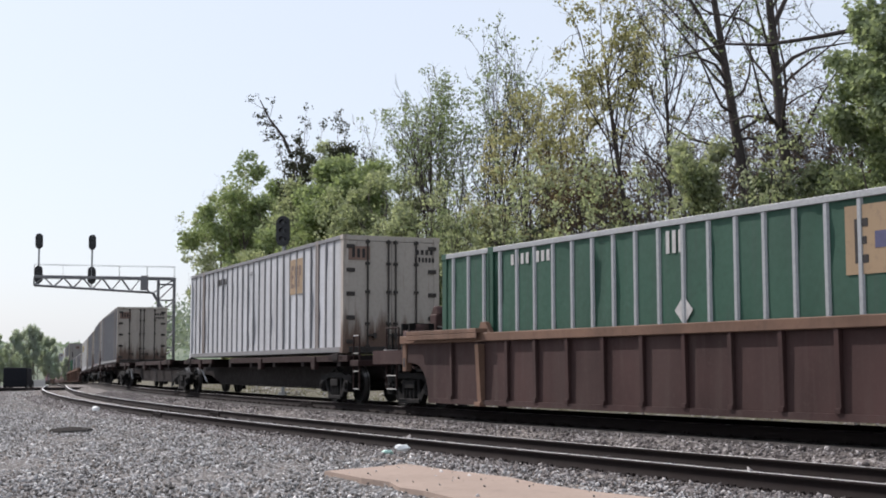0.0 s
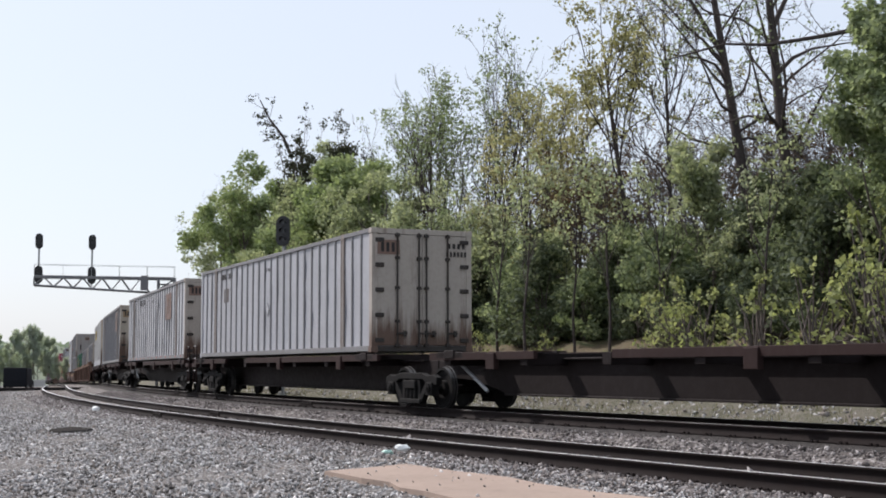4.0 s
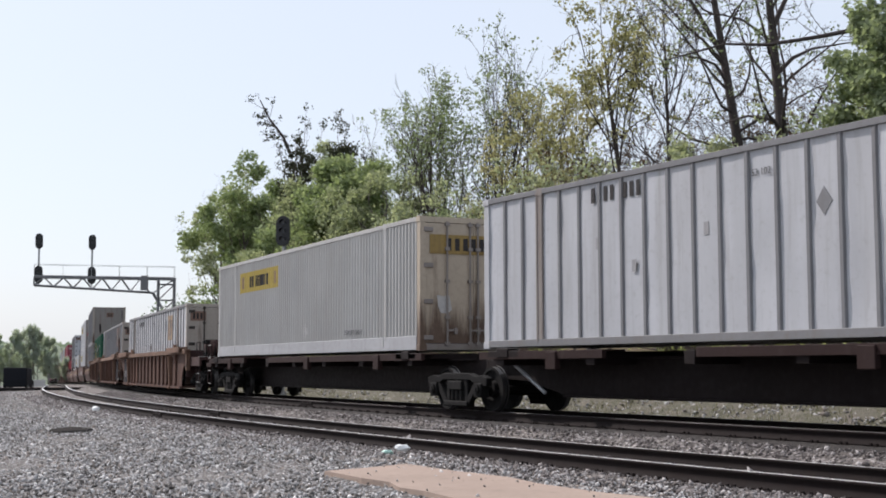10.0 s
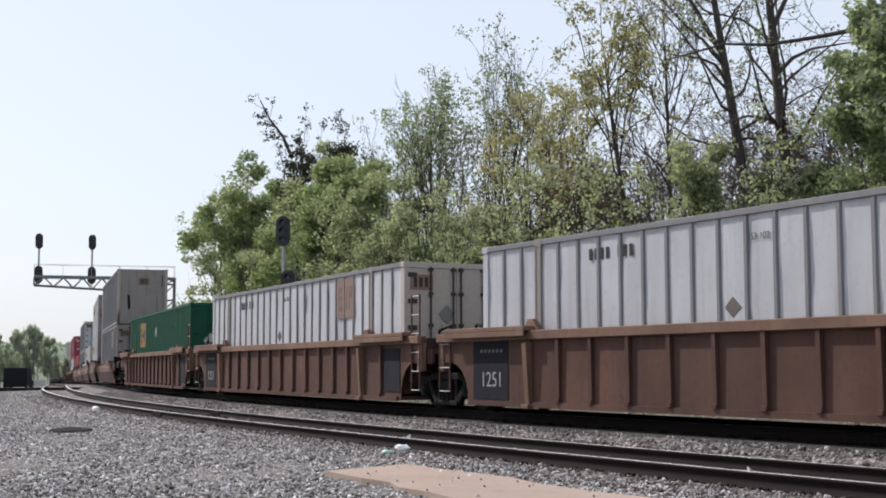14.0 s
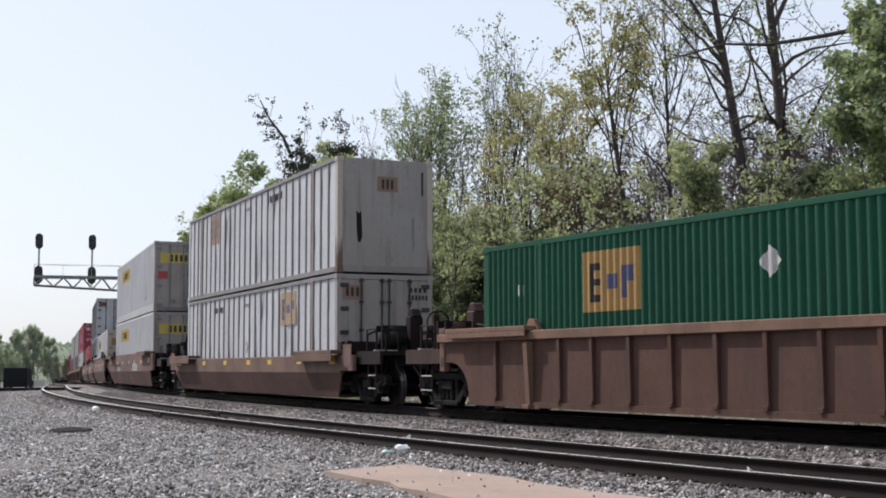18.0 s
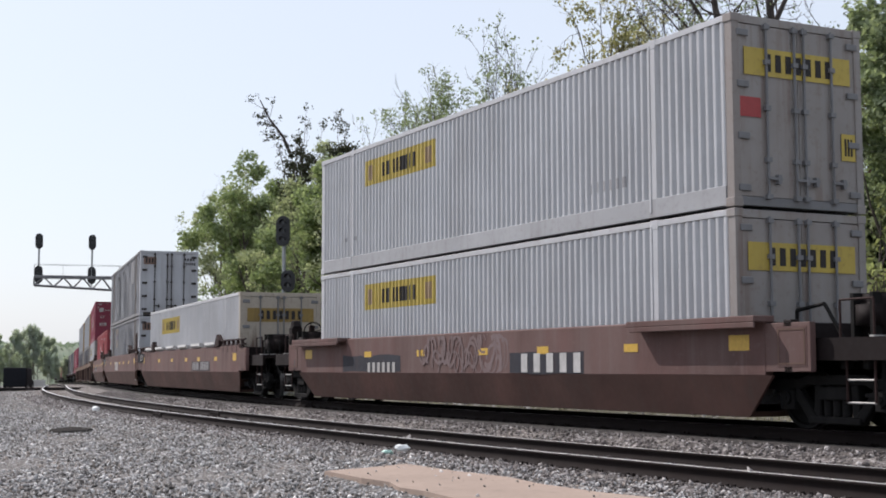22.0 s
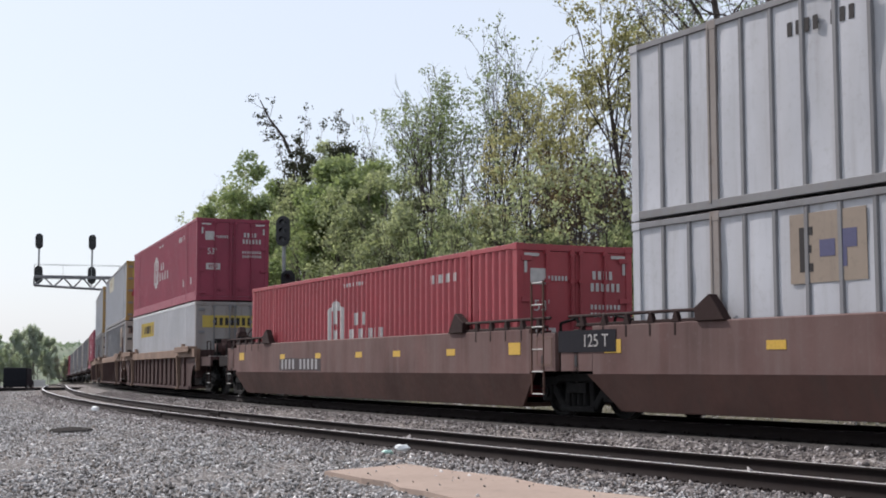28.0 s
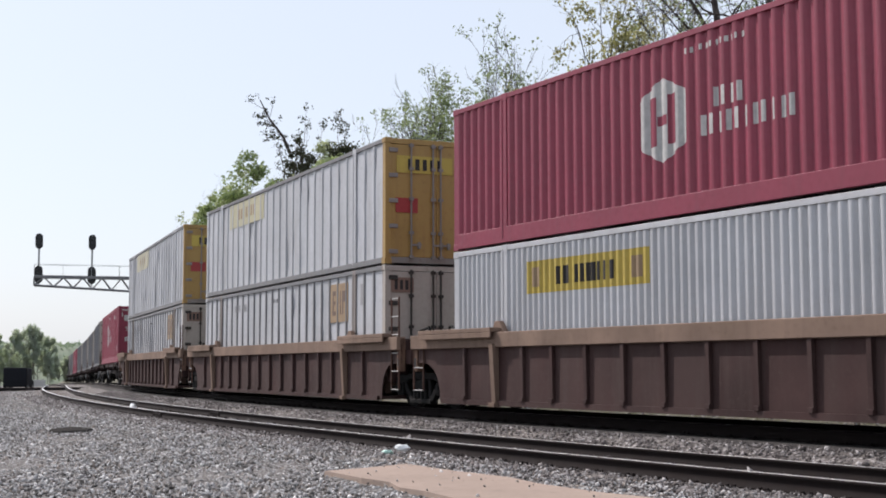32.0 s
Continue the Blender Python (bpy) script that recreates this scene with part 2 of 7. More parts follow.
STONE_STOPS = ((0.0, (0.034, 0.028, 0.028)), (0.3, (0.1, 0.087, 0.084)), (0.55, (0.165, 0.147, 0.143)), (0.8, (0.24, 0.222, 0.218)), (1.0, (0.48, 0.46, 0.455)))
M = dict(
    white=painted("white paint", (0.445, 0.455, 0.482), (0.25, 0.24, 0.235), 0.45, 0.45, streaks=0.6, bands=0.6),
    aged_white=painted("aged white paint", (0.43, 0.44, 0.47), (0.26, 0.25, 0.25), 0.45, 0.45, streaks=0.6, bands=0.6),
    dull_white=painted("greyed white paint", (0.35, 0.358, 0.39), (0.24, 0.235, 0.24), 0.45, 0.45, streaks=0.5, bands=0.6),
    beige=painted("warm grey paint", (0.38, 0.378, 0.37), (0.27, 0.24, 0.21), 0.3, 0.5, streaks=0.4, bands=0.4),
    post=painted("weathered grey post", (0.17, 0.17, 0.178), (0.1, 0.085, 0.075), 0.3, 0.6),
    sill=painted("grey dirty sill", (0.17, 0.17, 0.175), (0.15, 0.12, 0.1), 0.5, 0.6, streaks=0.4),
    rust_post=painted("rust-stained post", (0.24, 0.215, 0.2), (0.15, 0.09, 0.06), 0.5, 0.7),
    # Grimy, and darkened further because these ends face away from the sun.
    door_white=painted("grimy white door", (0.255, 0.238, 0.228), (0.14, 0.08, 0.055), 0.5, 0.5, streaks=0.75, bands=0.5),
    door_rust=rusted("rust-run cream door", (0.4, 0.35, 0.29), (0.1, 0.045, 0.025), 1.9),
    door_worn=rusted("worn tan door", (0.37, 0.33, 0.29), (0.13, 0.07, 0.045), 1.1),
    door_tan=rusted("stained cream door", (0.4, 0.335, 0.26), (0.12, 0.07, 0.045), 1.3),
    door_iron=painted("dark door iron", (0.05, 0.045, 0.042), (0.1, 0.06, 0.04), 0.4, 0.7),
    patch_dull=painted("dull grey-brown repaint", (0.06, 0.05, 0.053), (0.09, 0.065, 0.06), 0.5, 0.7),
    patch_blue=painted("dark blue-grey repaint", (0.035, 0.036, 0.045), (0.08, 0.05, 0.045), 0.5, 0.7),
    scrawl=painted("faded lilac-grey spray paint", (0.18, 0.135, 0.135), (0.12, 0.08, 0.075), 0.7, 0.7, streaks=0.7, bands=0.7),
    yellow_door=painted("worn yellow door", (0.34, 0.21, 0.06), (0.2, 0.1, 0.045), 0.55, 0.5, streaks=0.45),
    silver=painted("silver-white steel", (0.46, 0.465, 0.485), (0.29, 0.27, 0.26), 0.25, 0.42, metal=0.15, streaks=0.35, bands=0.4),
    green=painted("green paint", (0.006, 0.066, 0.037), (0.02, 0.035, 0.03), 0.3, 0.66),
    teal=painted("dull green paint", (0.009, 0.062, 0.036), (0.025, 0.04, 0.035), 0.4, 0.62, streaks=0.45),
    red=painted("red paint", (0.28, 0.035, 0.045), (0.12, 0.04, 0.04), 0.3, 0.5),
    maroon=painted("maroon paint", (0.22, 0.022, 0.05), (0.12, 0.035, 0.045), 0.3, 0.5),
    dust_brown=painted("dusty oxide brown steel", (0.122, 0.07, 0.064), (0.165, 0.13, 0.12), 0.55, 0.75, streaks=0.5, bands=0.6, mottle=(0.62, 1.34)),
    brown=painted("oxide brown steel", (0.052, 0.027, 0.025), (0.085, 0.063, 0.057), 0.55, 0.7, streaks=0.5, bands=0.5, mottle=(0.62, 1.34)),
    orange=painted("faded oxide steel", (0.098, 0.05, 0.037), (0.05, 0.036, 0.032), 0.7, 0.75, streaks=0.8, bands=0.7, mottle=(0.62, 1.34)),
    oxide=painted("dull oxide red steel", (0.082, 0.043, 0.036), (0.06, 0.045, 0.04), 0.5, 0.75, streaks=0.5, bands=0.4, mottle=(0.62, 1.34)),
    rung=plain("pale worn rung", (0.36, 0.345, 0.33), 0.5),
    # The two _top steels are paler than the side sheets.
    orange_top=painted("paler oxide steel", (0.18, 0.108, 0.076), (0.085, 0.056, 0.045), 0.6, 0.7, streaks=0.5, bands=0.4, mottle=(0.62, 1.34)),
    tan_top=painted("paler tan steel", (0.215, 0.148, 0.112), (0.11, 0.075, 0.06), 0.5, 0.75, streaks=0.4, bands=0.5, mottle=(0.7, 1.25)),
    tan=painted("dusty tan steel", (0.135, 0.086, 0.068), (0.085, 0.058, 0.047), 0.45, 0.75, streaks=0.3, mottle=(0.62, 1.34)),
    # Spine and cast-iron colours are darkened to deepen the shade under the cars.
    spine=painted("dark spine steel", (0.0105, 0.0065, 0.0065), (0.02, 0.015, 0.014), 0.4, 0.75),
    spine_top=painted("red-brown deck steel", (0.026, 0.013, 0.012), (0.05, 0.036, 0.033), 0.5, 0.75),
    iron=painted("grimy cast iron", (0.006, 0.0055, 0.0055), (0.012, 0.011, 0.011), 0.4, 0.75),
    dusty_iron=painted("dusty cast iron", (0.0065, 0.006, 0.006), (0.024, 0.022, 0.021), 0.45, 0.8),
    tread=plain("worn steel tread", (0.1, 0.096, 0.093), 0.45, 0.8),
    rail_side=painted("rusty rail", (0.012, 0.008, 0.0075), (0.024, 0.017, 0.0145), 0.5, 0.9),
    rail_head=plain("worn rail head", (0.66, 0.65, 0.64), 0.34, 0.95, 0.15, 6),
    tie=plain("creosoted timber", (0.075, 0.058, 0.045), 0.9, 0, 0.45, 12),
    galv=plain("galvanised steel", (0.33, 0.34, 0.35), 0.55, 0.5),
    gantry=plain("weathered grey steel", (0.2, 0.2, 0.21), 0.6, 0.4),
    black=plain("black paint", (0.012, 0.012, 0.014), 0.5, 0, 0.3),
    lens=plain("dark signal lens", (0.03, 0.03, 0.035), 0.1, 0),
    yellow=painted("yellow sign paint", (0.45, 0.335, 0.06), (0.2, 0.14, 0.06), 0.6, 0.55, streaks=0.4),
    gold=painted("faded gold sign", (0.29, 0.2, 0.115), (0.15, 0.11, 0.09), 0.55, 0.6, streaks=0.5),
    tan_sign=painted("faded grey-tan sign", (0.25, 0.2, 0.155), (0.13, 0.1, 0.085), 0.6, 0.6, streaks=0.5),
    faded_yellow=painted("sun-faded yellow sign", (0.44, 0.41, 0.27), (0.4, 0.38, 0.33), 0.6, 0.6, streaks=0.5),
    ruddy=painted("rust-faded sign", (0.2, 0.122, 0.093), (0.13, 0.09, 0.08), 0.5, 0.6, streaks=0.5),
    gold_sign=painted("orange-gold sign", (0.34, 0.2, 0.06), (0.16, 0.1, 0.05), 0.5, 0.6, streaks=0.4),
    yellow_dim=painted("soot-dimmed yellow sign", (0.27, 0.18, 0.05), (0.1, 0.06, 0.035), 0.6, 0.6, streaks=0.7),
    silver_sill=painted("dulled silver sill", (0.33, 0.335, 0.35), (0.17, 0.155, 0.15), 0.5, 0.6, streaks=0.5),
    patch_grey=painted("grey repaint", (0.13, 0.115, 0.11), (0.07, 0.06, 0.055), 0.5, 0.7),
    ink=plain("black lettering", (0.035, 0.032, 0.032), 0.7),
    faint_ink=plain("worn dark lettering", (0.12, 0.12, 0.125), 0.7),
    rust_ink=plain("rust-brown lettering", (0.125, 0.08, 0.062), 0.65),
    grey_ink=plain("faded grey lettering", (0.27, 0.265, 0.27), 0.6),
    blue=plain("faded blue lettering", (0.06, 0.06, 0.13), 0.6),
    pale=plain("pale lettering", (0.42, 0.41, 0.4), 0.6, 0, 0.35, 9),
    reflector=plain("yellow reflector", (0.5, 0.31, 0.04), 0.5),
    placard_red=plain("red placard", (0.3, 0.03, 0.03), 0.5),
    dark_panel=painted("dark blue-grey panel", (0.014, 0.014, 0.019), (0.035, 0.028, 0.025), 0.3, 0.9),
    bark=plain("dark bark", (0.07, 0.058, 0.055), 0.95, 0, 0.5, 14),
    ash=plain("pale grey twig", (0.13, 0.12, 0.115), 0.95, 0, 0.3, 14),
    twig=plain("grey-brown twig", (0.13, 0.11, 0.1), 0.95, 0, 0.4, 14),
    leaf_fresh=leafy("fresh green leaf", (0.19, 0.24, 0.125), (0.37, 0.43, 0.25), 0.52),
    leaf_mid=leafy("mid green leaf", (0.18, 0.22, 0.14), (0.37, 0.42, 0.28), 0.54),
    leaf_bud=leafy("opening yellow-brown leaf", (0.27, 0.25, 0.15), (0.48, 0.45, 0.28), 0.5),
    leaf_pale=leafy("pale spring leaf", (0.17, 0.21, 0.13), (0.33, 0.38, 0.24), 0.5),
    leaf_dark=leafy("dark green leaf", (0.085, 0.105, 0.072), (0.19, 0.22, 0.155), 0.42),
    leaf_olive=leafy("olive spring leaf", (0.28, 0.31, 0.21), (0.48, 0.51, 0.37), 0.55),
    leaf_ivy=leafy("dark ivy leaf", (0.045, 0.05, 0.036), (0.11, 0.115, 0.08), 0.25),
    leaf_red=leafy("reddish bud", (0.1, 0.06, 0.045), (0.2, 0.13, 0.09), 0.3),
    leaf_bright=leafy("bright lime leaf", (0.24, 0.26, 0.13), (0.42, 0.45, 0.24), 0.5),
    # Distance haze is mixed into the next three leaf colours.
    haze_leaf=leafy("haze-paled far foliage", (0.42, 0.46, 0.44), (0.56, 0.6, 0.56), 0.56),
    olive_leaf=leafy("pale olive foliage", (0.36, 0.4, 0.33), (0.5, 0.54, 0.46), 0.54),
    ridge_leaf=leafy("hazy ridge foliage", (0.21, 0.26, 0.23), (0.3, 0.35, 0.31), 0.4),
    grass=leafy("dry spring grass", (0.13, 0.13, 0.075), (0.32, 0.29, 0.19), 0.3),
    ballast=stony("ballast", STONE_STOPS, 17, rise=0.03),
    yard=stony("yard gravel", ((0.0, (0.05, 0.045, 0.042)), (0.35, (0.12, 0.11, 0.105)), (0.65, (0.2, 0.19, 0.185)), (1.0, (0.42, 0.41, 0.41))), 18, rise=0.03, patch=(0.12, 0.1, 0.085)),
    verge=earthy("dry verge", ((0.15, 0.135, 0.12), (0.1, 0.1, 0.07), (0.21, 0.19, 0.175))),
    litter=earthy("forest floor", ((0.07, 0.06, 0.035), (0.13, 0.1, 0.06), (0.06, 0.09, 0.03))),
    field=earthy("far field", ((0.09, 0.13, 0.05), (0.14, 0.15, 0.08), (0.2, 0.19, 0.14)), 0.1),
    stone=island("ballast stone", STONE_STOPS),
    chip=island("gravel chip", ((0.0, (0.045, 0.04, 0.037)), (0.22, (0.15, 0.145, 0.14)), (0.34, (0.25, 0.21, 0.18)), (0.42, (0.26, 0.258, 0.258)), (0.7, (0.4, 0.395, 0.395)), (0.93, (0.55, 0.545, 0.545)), (1.0, (0.8, 0.79, 0.78)))),
    tar=plain("dark ground patch", (0.045, 0.042, 0.04), 0.95, 0, 0.5, 9, 0.0),
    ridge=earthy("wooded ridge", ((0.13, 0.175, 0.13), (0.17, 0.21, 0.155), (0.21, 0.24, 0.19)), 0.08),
    oily=stony("dark track ballast", ((0.0, (0.012, 0.01, 0.01)), (0.5, (0.035, 0.03, 0.028)), (1.0, (0.08, 0.07, 0.065))), 17, rise=0.03, patch=(0.02, 0.017, 0.015)),
    asphalt=plain("worn asphalt", (0.022, 0.02, 0.02), 1.0, 0, 0.3, 8, 0.0),
    board=painted("weathered reddish planking", (0.33, 0.255, 0.21), (0.2, 0.165, 0.14), 0.85, 0.9, streaks=0.4, relief=0.6),
    concrete=plain("pale concrete", (0.5, 0.49, 0.47), 0.9, 0, 0.2, 6),
    glass=plain("dark glass", (0.02, 0.025, 0.03), 0.25),
    van=plain("dark blue-black paint", (0.01, 0.011, 0.015), 0.8),
    rubber=plain("rubber", (0.02, 0.02, 0.02), 0.85),
    rag=plain("white plastic", (0.8, 0.82, 0.82), 0.4, 0, 0.1),
    rag_green=plain("pale green plastic", (0.4, 0.62, 0.55), 0.4, 0, 0.1),
)

# ---------------------------------------------------------------- mesh helpers


def box(bm, x0, x1, y0, y1, z0, z1, rot=None, at=None):
    vs = [Vector((x, y, z)) for x in (x0, x1) for y in (y0, y1) for z in (z0, z1)]
    if rot is not None:
        c = Vector(at) if at else sum(vs, Vector()) / 8
        vs = [rot @ (v - c) + c for v in vs]
    b = [bm.verts.new(v) for v in vs]
    for f in ((0, 1, 3, 2), (4, 6, 7, 5), (0, 4, 5, 1), (2, 3, 7, 6), (0, 2, 6, 4), (1, 5, 7, 3)):
        bm.faces.new([b[i] for i in f])
    return b


def rod(bm, a, b, r, n=6, r2=None, caps=True):
    a, b = Vector(a), Vector(b)
    q = (b - a).to_track_quat("Z", "Y")
    r2 = r if r2 is None else r2
    ra = [bm.verts.new(a + q @ Vector((r * math.cos(2 * math.pi * i / n), r * math.sin(2 * math.pi * i / n), 0))) for i in range(n)]
    rb = [bm.verts.new(b + q @ Vector((r2 * math.cos(2 * math.pi * i / n), r2 * math.sin(2 * math.pi * i / n), 0))) for i in range(n)]
    for i in range(n):
        bm.faces.new((ra[i], ra[(i + 1) % n], rb[(i + 1) % n], rb[i]))
    if caps:
        bm.faces.new(ra[::-1])
        bm.faces.new(rb)


def plate(bm, outline, y0, y1):
    """An outline in x, z given a thickness along y."""
    a = [bm.verts.new((x, y0, z)) for x, z in outline]
    b = [bm.verts.new((x, y1, z)) for x, z in outline]
    bm.faces.new(a)
    bm.faces.new(b[::-1])
    for i in range(len(a)):
        j = (i + 1) % len(a)
        bm.faces.new((a[i], b[i], b[j], a[j]))


def sweep(bm, profile, x0, x1, closed=True):
    """A profile in y, z drawn out along x."""
    a = [bm.verts.new((x0, y, z)) for y, z in profile]
    b = [bm.verts.new((x1, y, z)) for y, z in profile]
    k = len(a)
    for i in range(k if closed else k - 1):
        j = (i + 1) % k
        bm.faces.new((a[i], a[j], b[j], b[i]))
    if closed:
        bm.faces.new(a[::-1])
        bm.faces.new(b)


def mesh_of(name, bm, mat, worn=0.0, smooth=False):
    bmesh.ops.recalc_face_normals(bm, faces=bm.faces)
    if worn:
        bmesh.ops.bevel(bm, geom=[e for e in bm.edges if len(e.link_faces) == 2 and e.calc_face_angle(0) > 0.6], offset=worn, segments=1, affect="EDGES")
    me = bpy.data.meshes.new(name)
    bm.to_mesh(me)
    bm.free()
    for mm in (mat if isinstance(mat, (list, tuple)) else [mat]):
        me.materials.append(mm)
    if smooth:
        me.shade_smooth()
    return me


def part(name, bm, mat, parent, label="", worn=0.0, smooth=False):
    me = bm if isinstance(bm, bpy.types.Mesh) else mesh_of(name, bm, mat, worn, smooth)
    ob = new(name, me)
    ob.parent = parent
    if label:
        ob["label"] = label
    return ob


def thing(name, label, category, group="", m=None, kind=""):
    ob = new(name)
    ob.empty_display_size = 0.3
    tagged(ob, label, category, group, kind)
    if m is not None:
        ob.matrix_world = m
    return ob


def array_mesh(name, verts, faces, mat, smooth=False):
    """A mesh from arrays; faces all have the same number of corners."""
    me = bpy.data.meshes.new(name)
    k = faces.shape[1]
    me.vertices.add(len(verts))
    me.vertices.foreach_set("co", np.ascontiguousarray(verts, dtype=np.float32).ravel())
    me.loops.add(faces.size)
    me.loops.foreach_set("vertex_index", np.ascontiguousarray(faces, dtype=np.int32).ravel())
    me.polygons.add(len(faces))
    me.polygons.foreach_set("loop_start", np.arange(0, faces.size, k, dtype=np.int32))
    me.polygons.foreach_set("loop_total", np.full(len(faces), k, dtype=np.int32))
    me.materials.append(mat)
    me.update(calc_edges=True)
    if smooth:
        me.shade_smooth()
    return me


def writing(name, body, size, mat, parent, m):
    """Letters in the built-in font as a thin mesh."""
    cu = bpy.data.curves.new(name, "FONT")
    cu.body, cu.size, cu.extrude, cu.align_x, cu.align_y = body, size, 0.002, "CENTER", "CENTER"
    tmp = bpy.data.objects.new(name, cu)
    scene.collection.objects.link(tmp)
    me = bpy.data.meshes.new_from_object(tmp.evaluated_get(bpy.context.evaluated_depsgraph_get()))
    bpy.data.objects.remove(tmp)
    me.materials.clear()
    me.materials.append(mat)
    ob = part(name, me, mat, parent)
    ob.matrix_local = m
    return ob
# ---------------------------------------------------------------- ground
PROFILE = ((320, -1.2), (120, -0.75), (40, -0.62), (14, -0.56), (9, -0.53), (7.0, -0.5), (6.0, -0.47), (5.4, -0.455), (4.9, -0.452), (4.0, -0.455), (3.1, -0.452), (2.55, -0.40),
           (2.0, -0.27), (1.5, -0.232), (0.0, -0.235), (-1.5, -0.232), (-2.1, -0.3), (-2.9, -0.52), (-3.6, -0.5), (-4.6, -0.3), (-5.6, 0.05), (-7.0, 0.75), (-9.0, 1.45), (-12.0, 2.0),
           (-17.0, 2.6), (-26.0, 3.4), (-45.0, 4.5), (-90.0, 5.0), (-150.0, 4.0))


def ground_z(o):
    return float(np.interp(-o, [-p[0] for p in PROFILE], [p[1] for p in PROFILE]))


def build_ground():
    ss = np.concatenate([np.arange(-110, -20, 10.0), np.arange(-20, 110, 1.0), np.arange(110, 300, 6.0), np.arange(300, 1490, 60.0)])
    rng = np.random.default_rng(5)
    os_ = np.array([p[0] for p in PROFILE], float)
    fine = []
    for a, b in zip(os_, os_[1:]):
        k = 4 if -13 < b and a < 10 else (3 if abs(b) < 30 else 2)
        fine += list(np.linspace(a, b, k, endpoint=False))
    os_ = np.array(fine + [os_[-1]])
    zz = np.interp(-os_, [-p[0] for p in PROFILE], [p[1] for p in PROFILE])
    G = np.empty((len(ss), len(os_), 3))
    for j, (o, z) in enumerate(zip(os_, zz)):
        G[:, j] = line_array(ss, o, z)
        rough = 0.012 if o > -3 else min(0.25, 0.03 + (-o - 3) * 0.02)
        if not (-1.7 < o < 1.7 or 3.0 < o < 5.1):
            G[:, j, 2] += rng.normal(0, rough, len(ss))
    nx, ny = len(ss), len(os_)
    idx = np.arange(nx * ny).reshape(nx, ny)
    f = np.stack([idx[:-1, :-1], idx[:-1, 1:], idx[1:, 1:], idx[1:, :-1]], -1).reshape(-1, 4)
    me = array_mesh("ground", G.reshape(-1, 3), f, M["ballast"], True)
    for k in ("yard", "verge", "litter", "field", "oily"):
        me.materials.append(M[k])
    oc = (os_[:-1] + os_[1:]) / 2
    # index 5: darker ballast within 1.75 m of the main track's middle
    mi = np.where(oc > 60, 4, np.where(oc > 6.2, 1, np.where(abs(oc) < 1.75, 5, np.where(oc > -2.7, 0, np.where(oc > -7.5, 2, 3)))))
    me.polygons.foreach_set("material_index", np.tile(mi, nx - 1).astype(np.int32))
    tagged(new("ground", me), "grey ballast, gravel yard and overgrown bank", "ground", kind="structure")


build_ground()


def build_far_land():
    """The land that closes the view to the horizon."""
    bm = bmesh.new()
    rings = (300, 900, 1800, 3500)
    prev = None
    for r in rings:
        row = [bm.verts.new((r * math.sin(2 * math.pi * i / 72), r * math.cos(2 * math.pi * i / 72), -9.0 if r < 900 else -8.5)) for i in range(72)]
        if prev:
            for i in range(72):
                bm.faces.new((prev[i], prev[(i + 1) % 72], row[(i + 1) % 72], row[i]))
        else:
            bm.faces.new(row)
        prev = row
    tagged(new("far_ground", mesh_of("far_ground", bm, M["field"])), "hazy green land to the horizon", "ground", kind="structure")


build_far_land()

# ---------------------------------------------------------------- tracks


def rail_mesh(name, o, top, s0, s1):
    prof = ((-0.035, 0.0), (0.035, 0.0), (0.037, -0.03), (0.012, -0.045), (0.01, -0.14), (0.07, -0.16), (0.07, -0.178), (-0.07, -0.178), (-0.07, -0.16), (-0.01, -0.14), (-0.012, -0.045), (-0.037, -0.03))
    ss = np.concatenate([np.arange(s0, 110, 1.5), np.arange(110, s1, 8.0)])
    P = np.stack([line_array(ss, o + w, top + h) for w, h in prof], 1)
    n, k = len(ss), len(prof)
    idx = np.arange(n * k).reshape(n, k)
    nxt = np.roll(idx, -1, 1)
    f = np.stack([idx[:-1], nxt[:-1], nxt[1:], idx[1:]], -1).reshape(-1, 4)
    me = array_mesh(name, P.reshape(-1, 3), f, M["rail_side"])
    me.materials.append(M["rail_head"])
    head = np.zeros((n - 1, k), np.int32)
    head[:, 0] = 1
    me.polygons.foreach_set("material_index", head.ravel())
    return me


